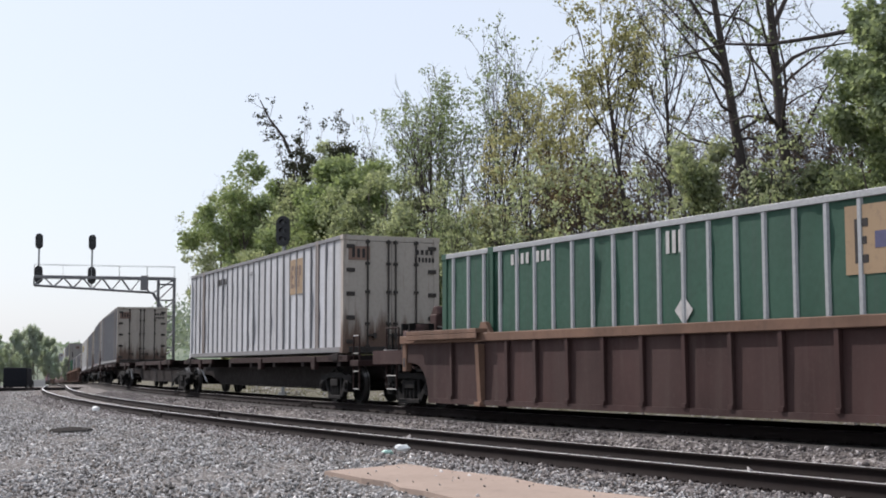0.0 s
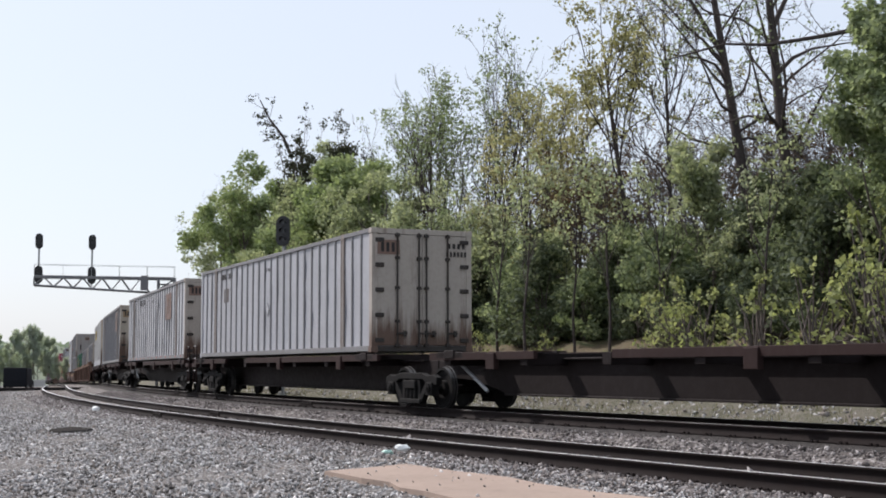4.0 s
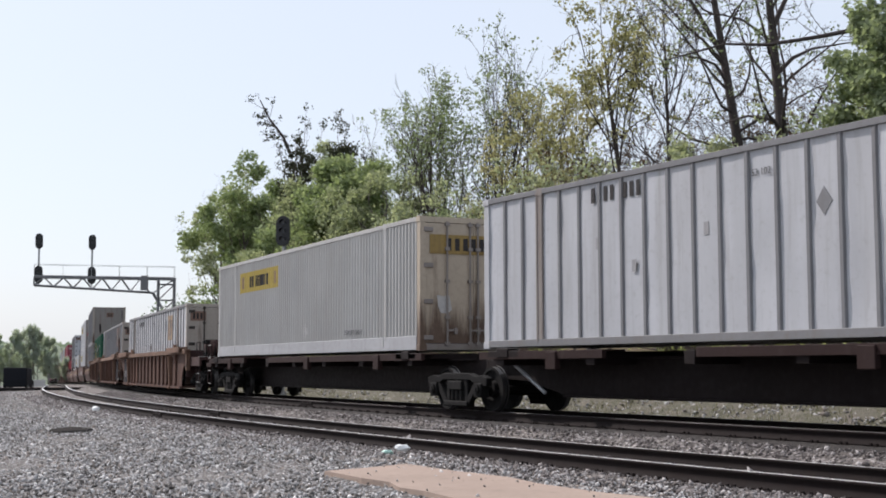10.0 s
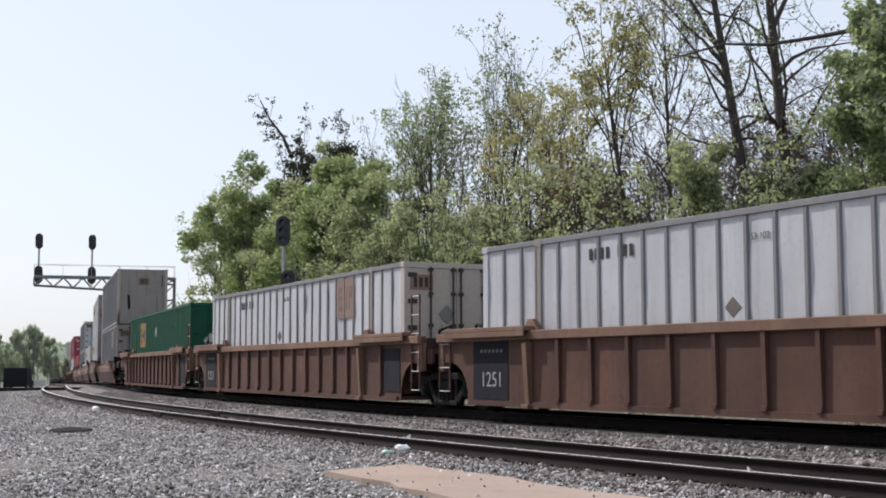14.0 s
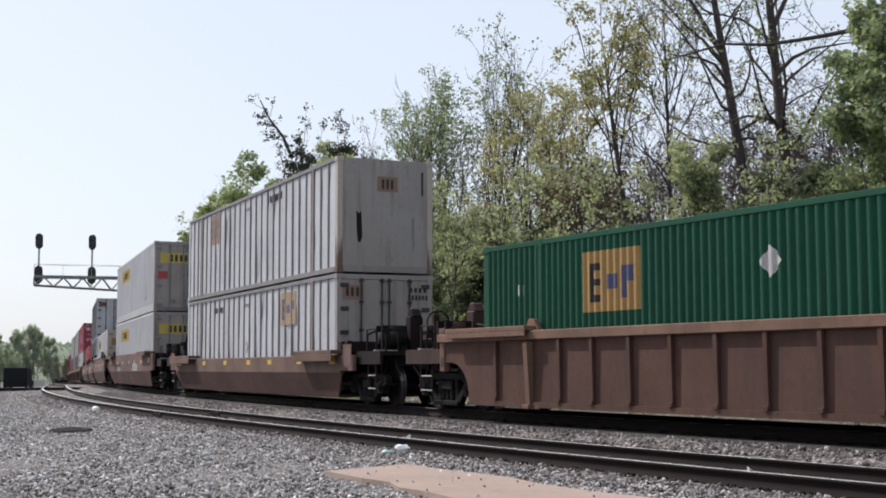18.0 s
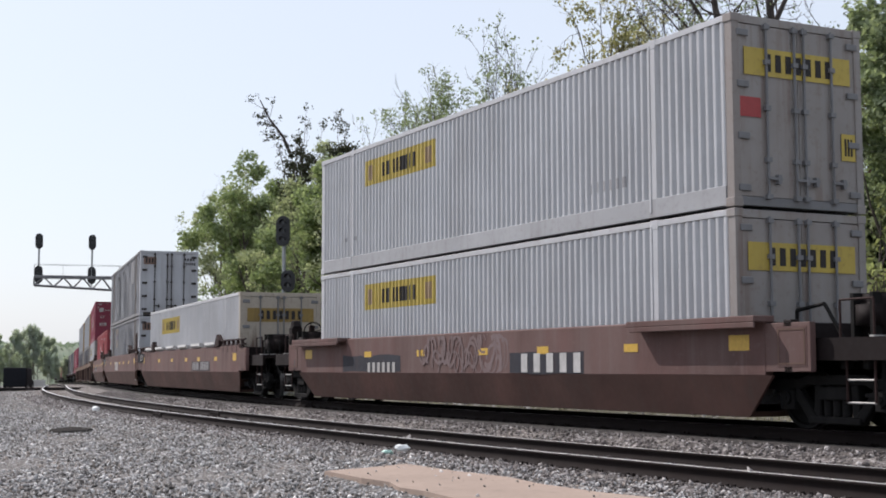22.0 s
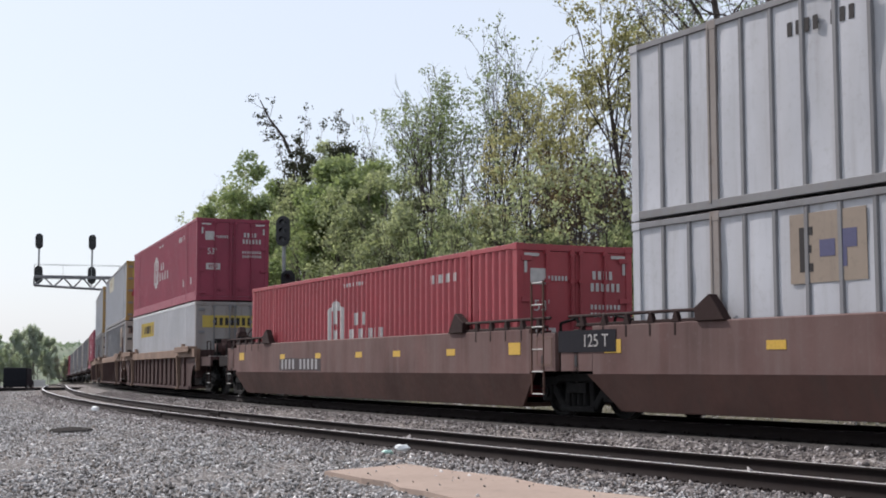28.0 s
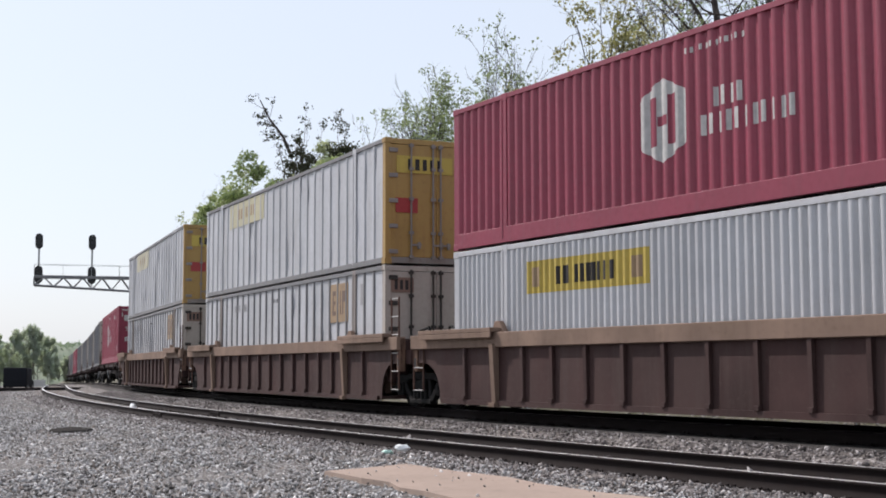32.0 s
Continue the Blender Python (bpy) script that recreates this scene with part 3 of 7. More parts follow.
def railway_track(name, o, top, label):
    tr = thing(name, label, "railway track", kind="structure")
    for w in (-0.7525, 0.7525):
        part("rail", rail_mesh("rail", o + w, top, -60, 420), None, tr)
    bm = bmesh.new()
    box(bm, -0.115, 0.115, -1.3, 1.3, -0.36, -0.183)
    tie = mesh_of("tie", bm, M["tie"], 0.012)
    bm = bmesh.new()
    for y in (-0.7525, 0.7525):
        box(bm, -0.09, 0.09, y - 0.17, y + 0.17, -0.186, -0.172)
        for dy in (-0.11, 0.11):
            for dx in (-0.05, 0.05):
                box(bm, dx - 0.016, dx + 0.016, y + dy - 0.016, y + dy + 0.016, -0.175, -0.135)
    pl = mesh_of("tie_plate", bm, M["rail_side"])
    rng = random.Random(int(o * 10) + 3)
    for i in range(140):
        s = -14 + i * 0.55
        m = on_line(s + rng.uniform(-0.03, 0.03), o, top + rng.uniform(-0.008, 0.0), rng.uniform(-0.02, 0.02))
        t = part("tie", tie, None, tr)
        t.matrix_world = m
        p = part("tie_plate", pl, None, t)
        p.matrix_parent_inverse = Matrix()
    bm = bmesh.new()
    for i in range(110):
        s = 63 + i * 0.8
        m = on_line(s, o, top)
        vs = box(bm, -0.115, 0.115, -1.3, 1.3, -0.36, -0.183)
        for v in vs:
            v.co = m @ v.co
    part("far_ties", bm, M["tie"], tr)["kind"] = "stuff"
    # joint bars on the side of the rail
    for s in (28.6, 45.6):
        for w in (-0.7525, 0.7525):
            b = bmesh.new()
            for k in (-1, 1):
                y0, y1 = sorted((k * 0.012, k * 0.04))
                box(b, -0.45, 0.45, y0, y1, -0.14, -0.045)
                for x in (-0.35, -0.2, -0.07, 0.07, 0.2, 0.35):
                    rod(b, (x, k * 0.04, -0.09), (x, k * 0.065, -0.09), 0.018, 6)
            part("joint_bar", b, M["rail_side"], tr).matrix_world = on_line(s, o + w, top)
    return tr


railway_track("track_1", NEAR_O, NEAR_TOP, "empty near track with rusty rails on dark ties")
railway_track("track_2", 0.0, RAIL_TOP, "main track with rusty rails under the train")

# ---------------------------------------------------------------- loose stones
rng = np.random.default_rng(11)


def stones(name, pts, size, mat, label):
    """Each stone a squat uneven block of eight faces."""
    n = len(pts)
    base = np.array([(1, 0, 0), (0, 1, 0), (-1, 0, 0), (0, -1, 0), (0, 0, 1), (0, 0, -1)], float)
    tri = np.array([(0, 1, 4), (1, 2, 4), (2, 3, 4), (3, 0, 4), (1, 0, 5), (2, 1, 5), (3, 2, 5), (0, 3, 5)])
    q = rng.normal(size=(n, 4))
    q /= np.linalg.norm(q, axis=1)[:, None]
    w, x, y, z = q.T
    R = np.stack([1 - 2 * (y * y + z * z), 2 * (x * y - z * w), 2 * (x * z + y * w), 2 * (x * y + z * w), 1 - 2 * (x * x + z * z), 2 * (y * z - x * w),
                  2 * (x * z - y * w), 2 * (y * z + x * w), 1 - 2 * (x * x + y * y)], -1).reshape(n, 3, 3)
    r = rng.uniform(0.5, 1.0, (n, 6, 1)) * (size * rng.lognormal(0, 0.35, n))[:, None, None] * np.array([1, 0.8, 0.65])
    V = np.einsum("nij,nkj->nki", R, base[None] * r) + pts[:, None, :]
    F = (tri[None] + 6 * np.arange(n)[:, None, None]).reshape(-1, 3)
    ob = new(name, array_mesh(name, V.reshape(-1, 3), F, mat))
    return tagged(ob, label, "gravel", kind="stuff")


def strip_points(n, s0, s1, o0, o1):
    s = s0 + (s1 - s0) * rng.random(n) ** 1.25
    o = rng.uniform(o0, o1, n)
    z = np.interp(-o, [-p[0] for p in PROFILE], [p[1] for p in PROFILE])
    return line_array(s, o, z + rng.uniform(-0.005, 0.02, n))


stones("yard_gravel", np.concatenate([strip_points(92000, -4, 36, 5.3, 13.8), strip_points(20000, 36, 80, 5.2, 20)]), 0.029, M["chip"], "loose grey yard gravel")
stones("ballast_stones", np.concatenate([strip_points(20000, -6, 60, 4.85, 6.0), strip_points(26000, -6, 60, 1.6, 3.2), strip_points(12000, -6, 30, 3.3, 4.7), strip_points(8000, -6, 45, -3.8, -1.9)]),
       0.03, M["stone"], "coarse grey ballast stones")

stones("verge_stones", strip_points(9000, 4, 60, -7.2, -3.7), 0.05, M["chip"], "pale stones strewn along the foot of the bank")

# ---------------------------------------------------------------- plants


def tube_mesh(name, segs, mat, sides=5):
    """Tapered tubes for (a, b, ra, rb)."""
    A = np.array([s[0] for s in segs]); B = np.array([s[1] for s in segs])
    ra = np.array([s[2] for s in segs]); rb = np.array([s[3] for s in segs])
    d = B - A
    d /= np.linalg.norm(d, axis=1)[:, None] + 1e-9
    ref = np.where(np.abs(d[:, 2:3]) > 0.9, np.array([[1.0, 0, 0]]), np.array([[0, 0, 1.0]]))
    u = np.cross(d, ref); u /= np.linalg.norm(u, axis=1)[:, None] + 1e-9
    v = np.cross(d, u)
    an = 2 * math.pi * np.arange(sides) / sides
    ring = u[:, None, :] * np.cos(an)[None, :, None] + v[:, None, :] * np.sin(an)[None, :, None]
    V = np.concatenate([A[:, None] + ring * ra[:, None, None], B[:, None] + ring * rb[:, None, None]], 1)
    i = np.arange(sides); j = (i + 1) % sides
    q = np.stack([i, j, j + sides, i + sides], -1)
    F = (q[None] + (2 * sides) * np.arange(len(segs))[:, None, None]).reshape(-1, 4)
    return array_mesh(name, V.reshape(-1, 3), F, mat, True)


def leaf_cards(name, pts, nrm, size, mat, rg):
    """Small folded leaves at pts, each lying across its nrm."""
    n = len(pts)
    nrm = nrm / (np.linalg.norm(nrm, axis=1)[:, None] + 1e-9)
    a = np.cross(nrm, rg.normal(size=(n, 3)))
    a /= np.linalg.norm(a, axis=1)[:, None] + 1e-9
    b = np.cross(nrm, a)
    s = (size * rg.uniform(0.6, 1.35, n))[:, None]
    fold = nrm * 0.14 * s
    V = np.stack([pts, pts + a * s * 0.5 + b * s * 0.36 + fold, pts + a * s, pts + a * s * 0.5 - b * s * 0.36 + fold], 1)
    return array_mesh(name, V.reshape(-1, 3), np.arange(4 * n).reshape(n, 4), mat)


def leaves_mesh(name, pts, size, mat, rg, droop=0.3):
    return leaf_cards(name, pts, rg.normal(size=(len(pts), 3)) + np.array([0, 0, droop]), size, mat, rg)


def puffs(name, centres, radius, per, size, mat, rg, loose=0.75):
    """Leaves in rounded clumps, thickest on the outside and the top of each clump."""
    m = len(centres)
    k = np.repeat(np.arange(m), per)
    d = rg.normal(size=(m * per, 3))
    d /= np.linalg.norm(d, axis=1)[:, None]
    d[:, 2] += 0.3
    reach = radius * rg.uniform(0.55, 1.3, m)[k] * rg.uniform(0.12, 1.0, m * per) ** 0.5
    pts = centres[k] + d * reach[:, None] * np.array([1, 1, 0.72])
    return leaf_cards(name, pts, d + rg.normal(0, loose, d.shape), size, mat, rg)


def grown(rg, h, w, r0, stems=1, first=0.3, limbs=9, levels=3, angle=0.75, wob=0.16, up=0.16, ratio=0.5, lean=0.0, thin=0.5, straight=0.05, extra=()):
    """Trunks that fork into limbs, boughs and twigs, drawn to the height h and the width w; segments and the places that bear leaves."""
    segs, tips, trunk = [], [], []

    def bear(pts, d, L, r, level, n, lo):
        k = len(pts) - 1
        for i in range(n):
            f = lo + (1 - lo) * (i + rg.random()) / n
            x = f * k
            j = min(int(x), k - 1)
            at = pts[j] + (pts[j + 1] - pts[j]) * (x - j)
            along = (pts[j + 1] - pts[j]) / (np.linalg.norm(pts[j + 1] - pts[j]) + 1e-9)
            side = np.cross(along, rg.normal(size=3))
            side /= np.linalg.norm(side) + 1e-9
            g = angle * rg.uniform(0.6, 1.25)
            run(at, along * math.cos(g) + side * math.sin(g), L * ratio * (1.2 - 0.55 * f) * rg.uniform(0.75, 1.25), max(0.010, r * (1 - 0.6 * f) * thin), level + 1)

    def run(p, d, L, r, level):
        k = 8 if level == 0 else (5 if level == 1 else 3)
        pts = [p]
        for i in range(k):
            d = d + rg.normal(0, straight if level == 0 else wob, 3) + np.array([0, 0, up * (0.3 if level == 0 else 0.7)])
            d = d / np.linalg.norm(d)
            q = pts[-1] + d * L / k
            segs.append((pts[-1], q, r * (1 - 0.72 * i / k), r * (1 - 0.72 * (i + 1) / k)))
            pts.append(q)
        if level == 0:
            trunk.append(np.array(pts))
        if level >= levels - 1:
            tips.extend(pts[1:] if level == levels else pts[2:])
        if level < levels:
            bear(pts, d, L, r, level, (limbs, 5, 4, 3)[level], first if level == 0 else 0.22)

    for i in range(stems):
        a = 6.28 * (i + rg.random()) / stems
        out = 0.0 if stems == 1 else rg.uniform(0.1, 0.28)
        d = np.array([lean + out * math.cos(a), out * math.sin(a), 1.0])
        run(np.array([0.25 * out * math.cos(a), 0.25 * out * math.sin(a), -0.3]), d / np.linalg.norm(d), h * rg.uniform(0.8, 1.0), r0 * (1 if stems == 1 else rg.uniform(0.6, 0.9)), 0)
    T = np.array(tips)
    kz = h / np.percentile(T[:, 2], 99.5)
    kx = w / 2 / np.percentile(np.hypot(T[:, 0] - lean * T[:, 2], T[:, 1]), 92)
    sheared = lambda p: np.array([(p[0] - lean * p[2]) * kx + lean * p[2] * kz, p[1] * kx, p[2] * kz])
    segs[:] = [(sheared(a), sheared(b), ra, rb) for a, b, ra, rb in segs]
    tips[:] = [sheared(p) for p in tips]
    for way, r in extra:             # boughs of known course
        core = np.array([sheared(p) for p in trunk[0]])
        at = np.array([np.interp(way[0][2], core[:, 2], core[:, i]) - way[0][i] for i in (0, 1)] + [0.0])
        pts = [np.array(p, float) + at for p in way]
        for i, (a, b) in enumerate(zip(pts, pts[1:])):
            segs.append((a, b, r * (1 - 0.75 * i / (len(pts) - 1)), r * (1 - 0.75 * (i + 1) / (len(pts) - 1))))
        bear(pts, None, float(np.linalg.norm(pts[-1] - pts[0])) * 0.62, r * 0.6, levels - 2, 9, 0.2)
    return segs, np.array(tips)


def wood_tree(seed, h, w, label, leaf=None, clumps=0, radius=0.6, per=100, size=0.2, bark="twig", r0=0.13, ivy=(), name="tree", low=0.0, loose=0.75, group="trees on the bank", **form):
    rg = np.random.default_rng(seed)
    segs, tips = grown(rg, h, w, r0, **form)
    t = thing(name, label, "tree", group)
    part("trunk", tube_mesh("trunk", segs, M[bark]), None, t)
    tips = tips[tips[:, 2] > low * h]
    if clumps:
        part("crown", puffs("crown", tips[rg.permutation(len(tips))[:clumps]] if clumps < len(tips) else tips, radius, per, size, M[leaf], rg, loose), None, t)
    if ivy:
        c = np.concatenate([np.array(p)[None] + rg.normal(0, 1, (10, 3)) * np.array(r) for p, r in ivy])
        part("ivy", puffs("ivy", c, 0.5, 90, 0.17, M["leaf_ivy"], rg), None, t, "dark ivy on the upper trunk")
    return t


def shrub(seed, w, h, leaf, clumps, radius, per, size, label, stems=9, name="shrub"):
    rg = np.random.default_rng(seed)
    b = thing(name, label, "shrub", "shrubs on the bank")
    u = rg.random(clumps)
    wide = w * 0.5 * np.sqrt(1.02 - u ** 1.6)
    a, q = rg.random(clumps) * 6.28, np.sqrt(rg.random(clumps))
    cs = np.stack([np.cos(a) * q * wide, np.sin(a) * q * wide * 0.8, h * (0.1 + 0.88 * u)], -1)
    segs = []
    for c in cs[:: max(1, clumps // (stems * 3))]:
        mid = c * np.array([0.45, 0.45, 0.55]) + rg.normal(0, 0.1, 3)
        segs += [(np.array([rg.normal(0, 0.15), rg.normal(0, 0.15), -0.3]), mid, 0.03, 0.02), (mid, c, 0.02, 0.008)]
    part("branching_stem", tube_mesh("branching_stem", segs, M["twig"], 4), None, b)
    part("foliage", puffs("foliage", cs, radius, per, size, M[leaf], rg), None, b)
    return b


_used = set()


def put(template, s, o, scale, turn, dz=0.0):
    """The template itself at its first place, copies after that."""
    m = Matrix.Translation(line(s, o, ground_z(o) + dz - 0.1)) @ Matrix.Rotation(turn, 4, "Z")
    if template.name in _used:
        ob = copy_thing(template, m)
    else:
        _used.add(template.name)
        ob = template
        ob.matrix_world = m
    ob.scale = (scale, scale, scale)
    return ob


FULL, AIRY = "leafy green tree in full fresh leaf", "open-crowned tree with thin olive spring leaves"
PALE, BUD = "slender tree with thin pale spring leaves", "tree with opening yellow-brown leaves"
BARE = "tall dark-barked tree, almost bare"
# the end of the wood
put(wood_tree(31, 15.6, 7.6, AIRY, "leaf_olive", 170, 0.55, 46, 0.22, r0=0.17, stems=2, first=0.3, limbs=10, angle=0.95, up=0.1), 101.9, -9, 1.0, 0.0)
put(wood_tree(32, 14.2, 7.8, FULL, "leaf_fresh", 230, 0.75, 85, 0.23, r0=0.17, first=0.12, limbs=14, angle=0.9, up=0.1), 84, -9, 1.0, 0.0)
put(wood_tree(33, 12.8, 6.8, FULL, "leaf_olive", 240, 0.7, 70, 0.2, r0=0.17, first=0.15, limbs=13, angle=0.9, up=0.1), 73, -10, 1.0, 0.0)
green = wood_tree(34, 9.9, 6.4, FULL, "leaf_fresh", 250, 0.65, 110, 0.19, r0=0.15, first=0.1, limbs=14, angle=0.9, up=0.12)
put(green, 58.5, -8.7, 1.0, 0.0)
put(wood_tree(35, 8.6, 5.4, FULL, "leaf_olive", 200, 0.55, 55, 0.17, r0=0.13, first=0.12, limbs=12, angle=0.85, up=0.14), 53.0, -9.6, 1.0, 0.0)
put(green, 91, -13, 1.25, 2.0)
put(green, 112, -12, 1.1, 1.0)
put(green, 66, -12.5, 1.0, 4.0)
# ivy-grown half-bare trees
put(wood_tree(36, 16.0, 5.2, "half-bare tree with dark ivy clumps", "leaf_ivy", 150, 0.3, 11, 0.16, "bark", 0.2, [((-0.5, 0, 12.6), (0.4, 0.4, 0.8)), ((0.1, 0, 11.2), (0.35, 0.4, 0.7))], low=0.6, first=0.5, limbs=11, angle=0.85, lean=-0.05, wob=0.24, up=0.1,
              extra=((((-0.5, 0, 12.6), (-1.1, 0, 14.0), (-2.0, 0.1, 15.2), (-2.6, 0, 16.4)), 0.13),)), 76.6, -11, 1.0, 0.0)
put(wood_tree(37, 13.6, 4.2, "half-bare tree with dark ivy clumps", "leaf_ivy", 130, 0.3, 11, 0.16, "bark", 0.18, [((0.0, 0, 11.6), (0.4, 0.4, 0.6))], low=0.6, first=0.5, limbs=10, angle=0.8, wob=0.24, up=0.1), 68.1, -11.5, 1.0, 0.0)
# fine grey and pale trees of the middle
put(wood_tree(38, 13.6, 6.0, "fine-twigged grey tree, almost bare", "leaf_pale", 150, 0.3, 14, 0.12, "ash", 0.13, stems=2, first=0.3, limbs=11, angle=0.6, up=0.22, wob=0.2), 61.8, -13, 1.0, 0.0)
put(wood_tree(39, 14.2, 5.6, PALE, "leaf_pale", 220, 0.42, 14, 0.13, "ash", 0.13, stems=3, first=0.35, limbs=9, angle=0.6, up=0.2, wob=0.2), 55.6, -14, 1.0, 0.0)
put(wood_tree(40, 14.1, 5.6, PALE, "leaf_pale", 220, 0.42, 15, 0.13, "bark", 0.14, stems=3, first=0.35, limbs=9, angle=0.55, up=0.22, wob=0.2), 47.6, -13.5, 1.0, 0.0)
put(wood_tree(41, 12.6, 5.0, PALE, "leaf_pale", 200, 0.42, 16, 0.13, "bark", 0.12, stems=3, first=0.35, limbs=8, angle=0.6, up=0.2, wob=0.2), 50.4, -12, 1.0, 0.0)
put(wood_tree(42, 10.6, 5.0, BUD, "leaf_bud", 230, 0.38, 22, 0.13, "bark", 0.12, stems=3, first=0.25, limbs=10, angle=0.7, up=0.15, wob=0.22), 41.2, -12.5, 1.0, 0.0)
put(wood_tree(43, 10.0, 4.6, BUD, "leaf_bud", 220, 0.38, 20, 0.13, "bark", 0.12, stems=2, first=0.25, limbs=11, angle=0.75, up=0.12, wob=0.22), 37.8, -12.8, 1.0, 0.0)
put(wood_tree(44, 12.8, 4.4, "leaning tree with yellow-green opening leaves", "leaf_bud", 170, 0.38, 22, 0.13, "bark", 0.13, low=0.6, first=0.5, limbs=12, angle=0.8, lean=-0.2, up=0.05, wob=0.22), 33.9, -13.5, 1.0, 0.0)
# the tall bare trees, their boughs crossing
put(wood_tree(45, 12.6, 4.6, "slender dark tree, almost bare", "leaf_bud", 90, 0.35, 16, 0.12, "bark", 0.12, low=0.5, first=0.42, limbs=13, angle=0.75, up=0.14, wob=0.2, thin=0.42, straight=0.015, levels=4), 31.5, -13, 1.0, 0.0)
put(wood_tree(46, 15.0, 6.4, BARE, "leaf_pale", 120, 0.3, 9, 0.1, "bark", 0.27, low=0.4, first=0.42, limbs=15, angle=1.0, lean=-0.13, up=0.09, wob=0.2, ratio=0.38, thin=0.3, straight=0.012, levels=4,
              extra=((((-0.25, 0, 7.7), (-0.7, -0.2, 8.3), (-1.2, -0.3, 8.5), (-2.2, -0.4, 8.6)), 0.07), (((-0.3, 0, 8.6), (-0.8, 0.2, 9.6), (-1.3, 0.3, 10.6), (-1.8, 0.3, 12.0)), 0.11))), 28.2, -14.5, 1.0, 0.0)
put(wood_tree(47, 15.0, 6.0, BARE, "leaf_pale", 110, 0.3, 9, 0.1, "bark", 0.29, low=0.4, first=0.42, limbs=15, angle=1.0, lean=-0.085, up=0.09, wob=0.2, ratio=0.38, thin=0.3, straight=0.012, levels=4,
              extra=((((-0.1, 0, 7.5), (0.4, 0, 8.0), (1.0, 0.1, 8.3), (2.2, 0.1, 8.5)), 0.08), (((-0.15, 0, 8.9), (0.5, 0.3, 10.2), (0.7, 0.3, 12.0)), 0.1))), 25.7, -14, 1.0, 0.0)
put(wood_tree(48, 14.0, 5.0, BARE, "leaf_pale", 90, 0.3, 9, 0.1, "bark", 0.26, low=0.4, first=0.45, limbs=12, angle=1.0, up=0.09, wob=0.2, ratio=0.38, thin=0.3, straight=0.012, levels=4,
              extra=((((0, 0, 8.0), (-1.1, -0.1, 7.75), (-2.5, -0.2, 7.45), (-3.9, -0.1, 7.25), (-5.0, 0.0, 7.3), (-6.5, 0.1, 6.9)), 0.085),)), 19.7, -13, 1.0, 0.0)
dark_tree = wood_tree(49, 8.4, 4.6, "dense dark green tree in full leaf", "leaf_mid", 260, 0.5, 110, 0.14, r0=0.16, first=0.06, limbs=16, angle=0.8, up=0.18)
put(dark_tree, 17.9, -10.6, 1.0, 0.0)
put(dark_tree, 15.6, -9.6, 0.95, 2.1)
put(dark_tree, 20.2, -15.5, 1.0, 4.0)
put(wood_tree(50, 5.9, 2.4, "young green tree among bare trunks", "leaf_olive", 110, 0.36, 50, 0.13, r0=0.07, first=0.15, limbs=11, angle=0.6, up=0.25), 27.0, -11.5, 1.0, 0.0)
red = wood_tree(51, 6.6, 3.6, "small tree with reddish spring buds", "leaf_red", 190, 0.3, 22, 0.11, r0=0.08, stems=3, first=0.2, limbs=8, angle=0.7, up=0.15)
brush = wood_tree(52, 8.0, 5.4, "fine-twigged grey-brown tree behind the trunks", "leaf_red", 300, 0.3, 4, 0.1, "ash", 0.1, stems=4, first=0.25, limbs=10, angle=0.75, up=0.12)
for s, o, k, turn in ((35.4, -12, 1.0, 0), (23.5, -16, 0.8, 2)):
    put(red, s, o, k, turn)
for s, o, k, turn in ((36.3, -18, 1.1, 0), (33.6, -16.5, 1.0, 4), (31, -17.5, 1.1, 2), (28.6, -17, 1.0, 5.5), (26.5, -17.5, 1.05, 3), (24.2, -17, 1.0, 0.4), (39, -17, 1.1, 2.6), (42, -17.5, 1.1, 1), (48, -18, 1.1, 5), (55, -18, 1.2, 4), (64, -18, 1.15, 0.5), (22.5, -19.5, 1.0, 1)):
    put(brush, s, o, k, turn)

# the understory that closes the wood below the crowns
U_MID = wood_tree(61, 6.2, 4.6, "small green tree under the taller crowns", "leaf_mid", 140, 0.45, 46, 0.15, r0=0.08, first=0.1, limbs=12, angle=0.85, up=0.12, name="understory_tree")
U_OLIVE = wood_tree(62, 6.4, 4.4, "small olive-green tree under the taller crowns", "leaf_olive", 130, 0.45, 40, 0.15, r0=0.08, first=0.12, limbs=12, angle=0.8, up=0.15, name="understory_tree")
U_DARK = shrub(63, 4.2, 4.6, "leaf_dark", 80, 0.55, 120, 0.15, "dark green thicket under the trees")
S_MID = shrub(64, 3.4, 3.0, "leaf_mid", 55, 0.42, 95, 0.13, "green shrub on the bank")
S_DARK = shrub(65, 3.6, 3.2, "leaf_dark", 60, 0.45, 110, 0.13, "dark green shrub on the bank")
S_LIME = shrub(66, 2.4, 2.0, "leaf_bright", 30, 0.17, 10, 0.12, "lime-green sapling with broad leaves on the bank", 12)
S_LOW = shrub(67, 1.2, 0.8, "leaf_bright", 9, 0.15, 9, 0.1, "low lime-green weed at the foot of the bank", 5)
rg = random.Random(4)
for s, o, k, kind in ((49.6, -9.8, 1.08, 1), (45.5, -10.6, 1.0, 0), (42.0, -10.2, 0.9, 1), (62, -10.5, 1.05, 0), (55, -12.5, 1.0, 1), (38.6, -10.8, 0.72, 0), (34.6, -10.8, 0.66, 1), (31.5, -11.2, 0.62, 0), (28.6, -11.5, 0.6, 0),
                      (24.6, -11.5, 0.62, 1), (22.6, -11.0, 0.66, 0), (36, -15, 0.6, 0), (29, -16.5, 0.6, 1), (70, -14, 1.0, 0)):
    put((U_MID, U_OLIVE)[kind], s, o, k * (0.9 if s < 50 else 1.0), rg.uniform(0, 6.28))
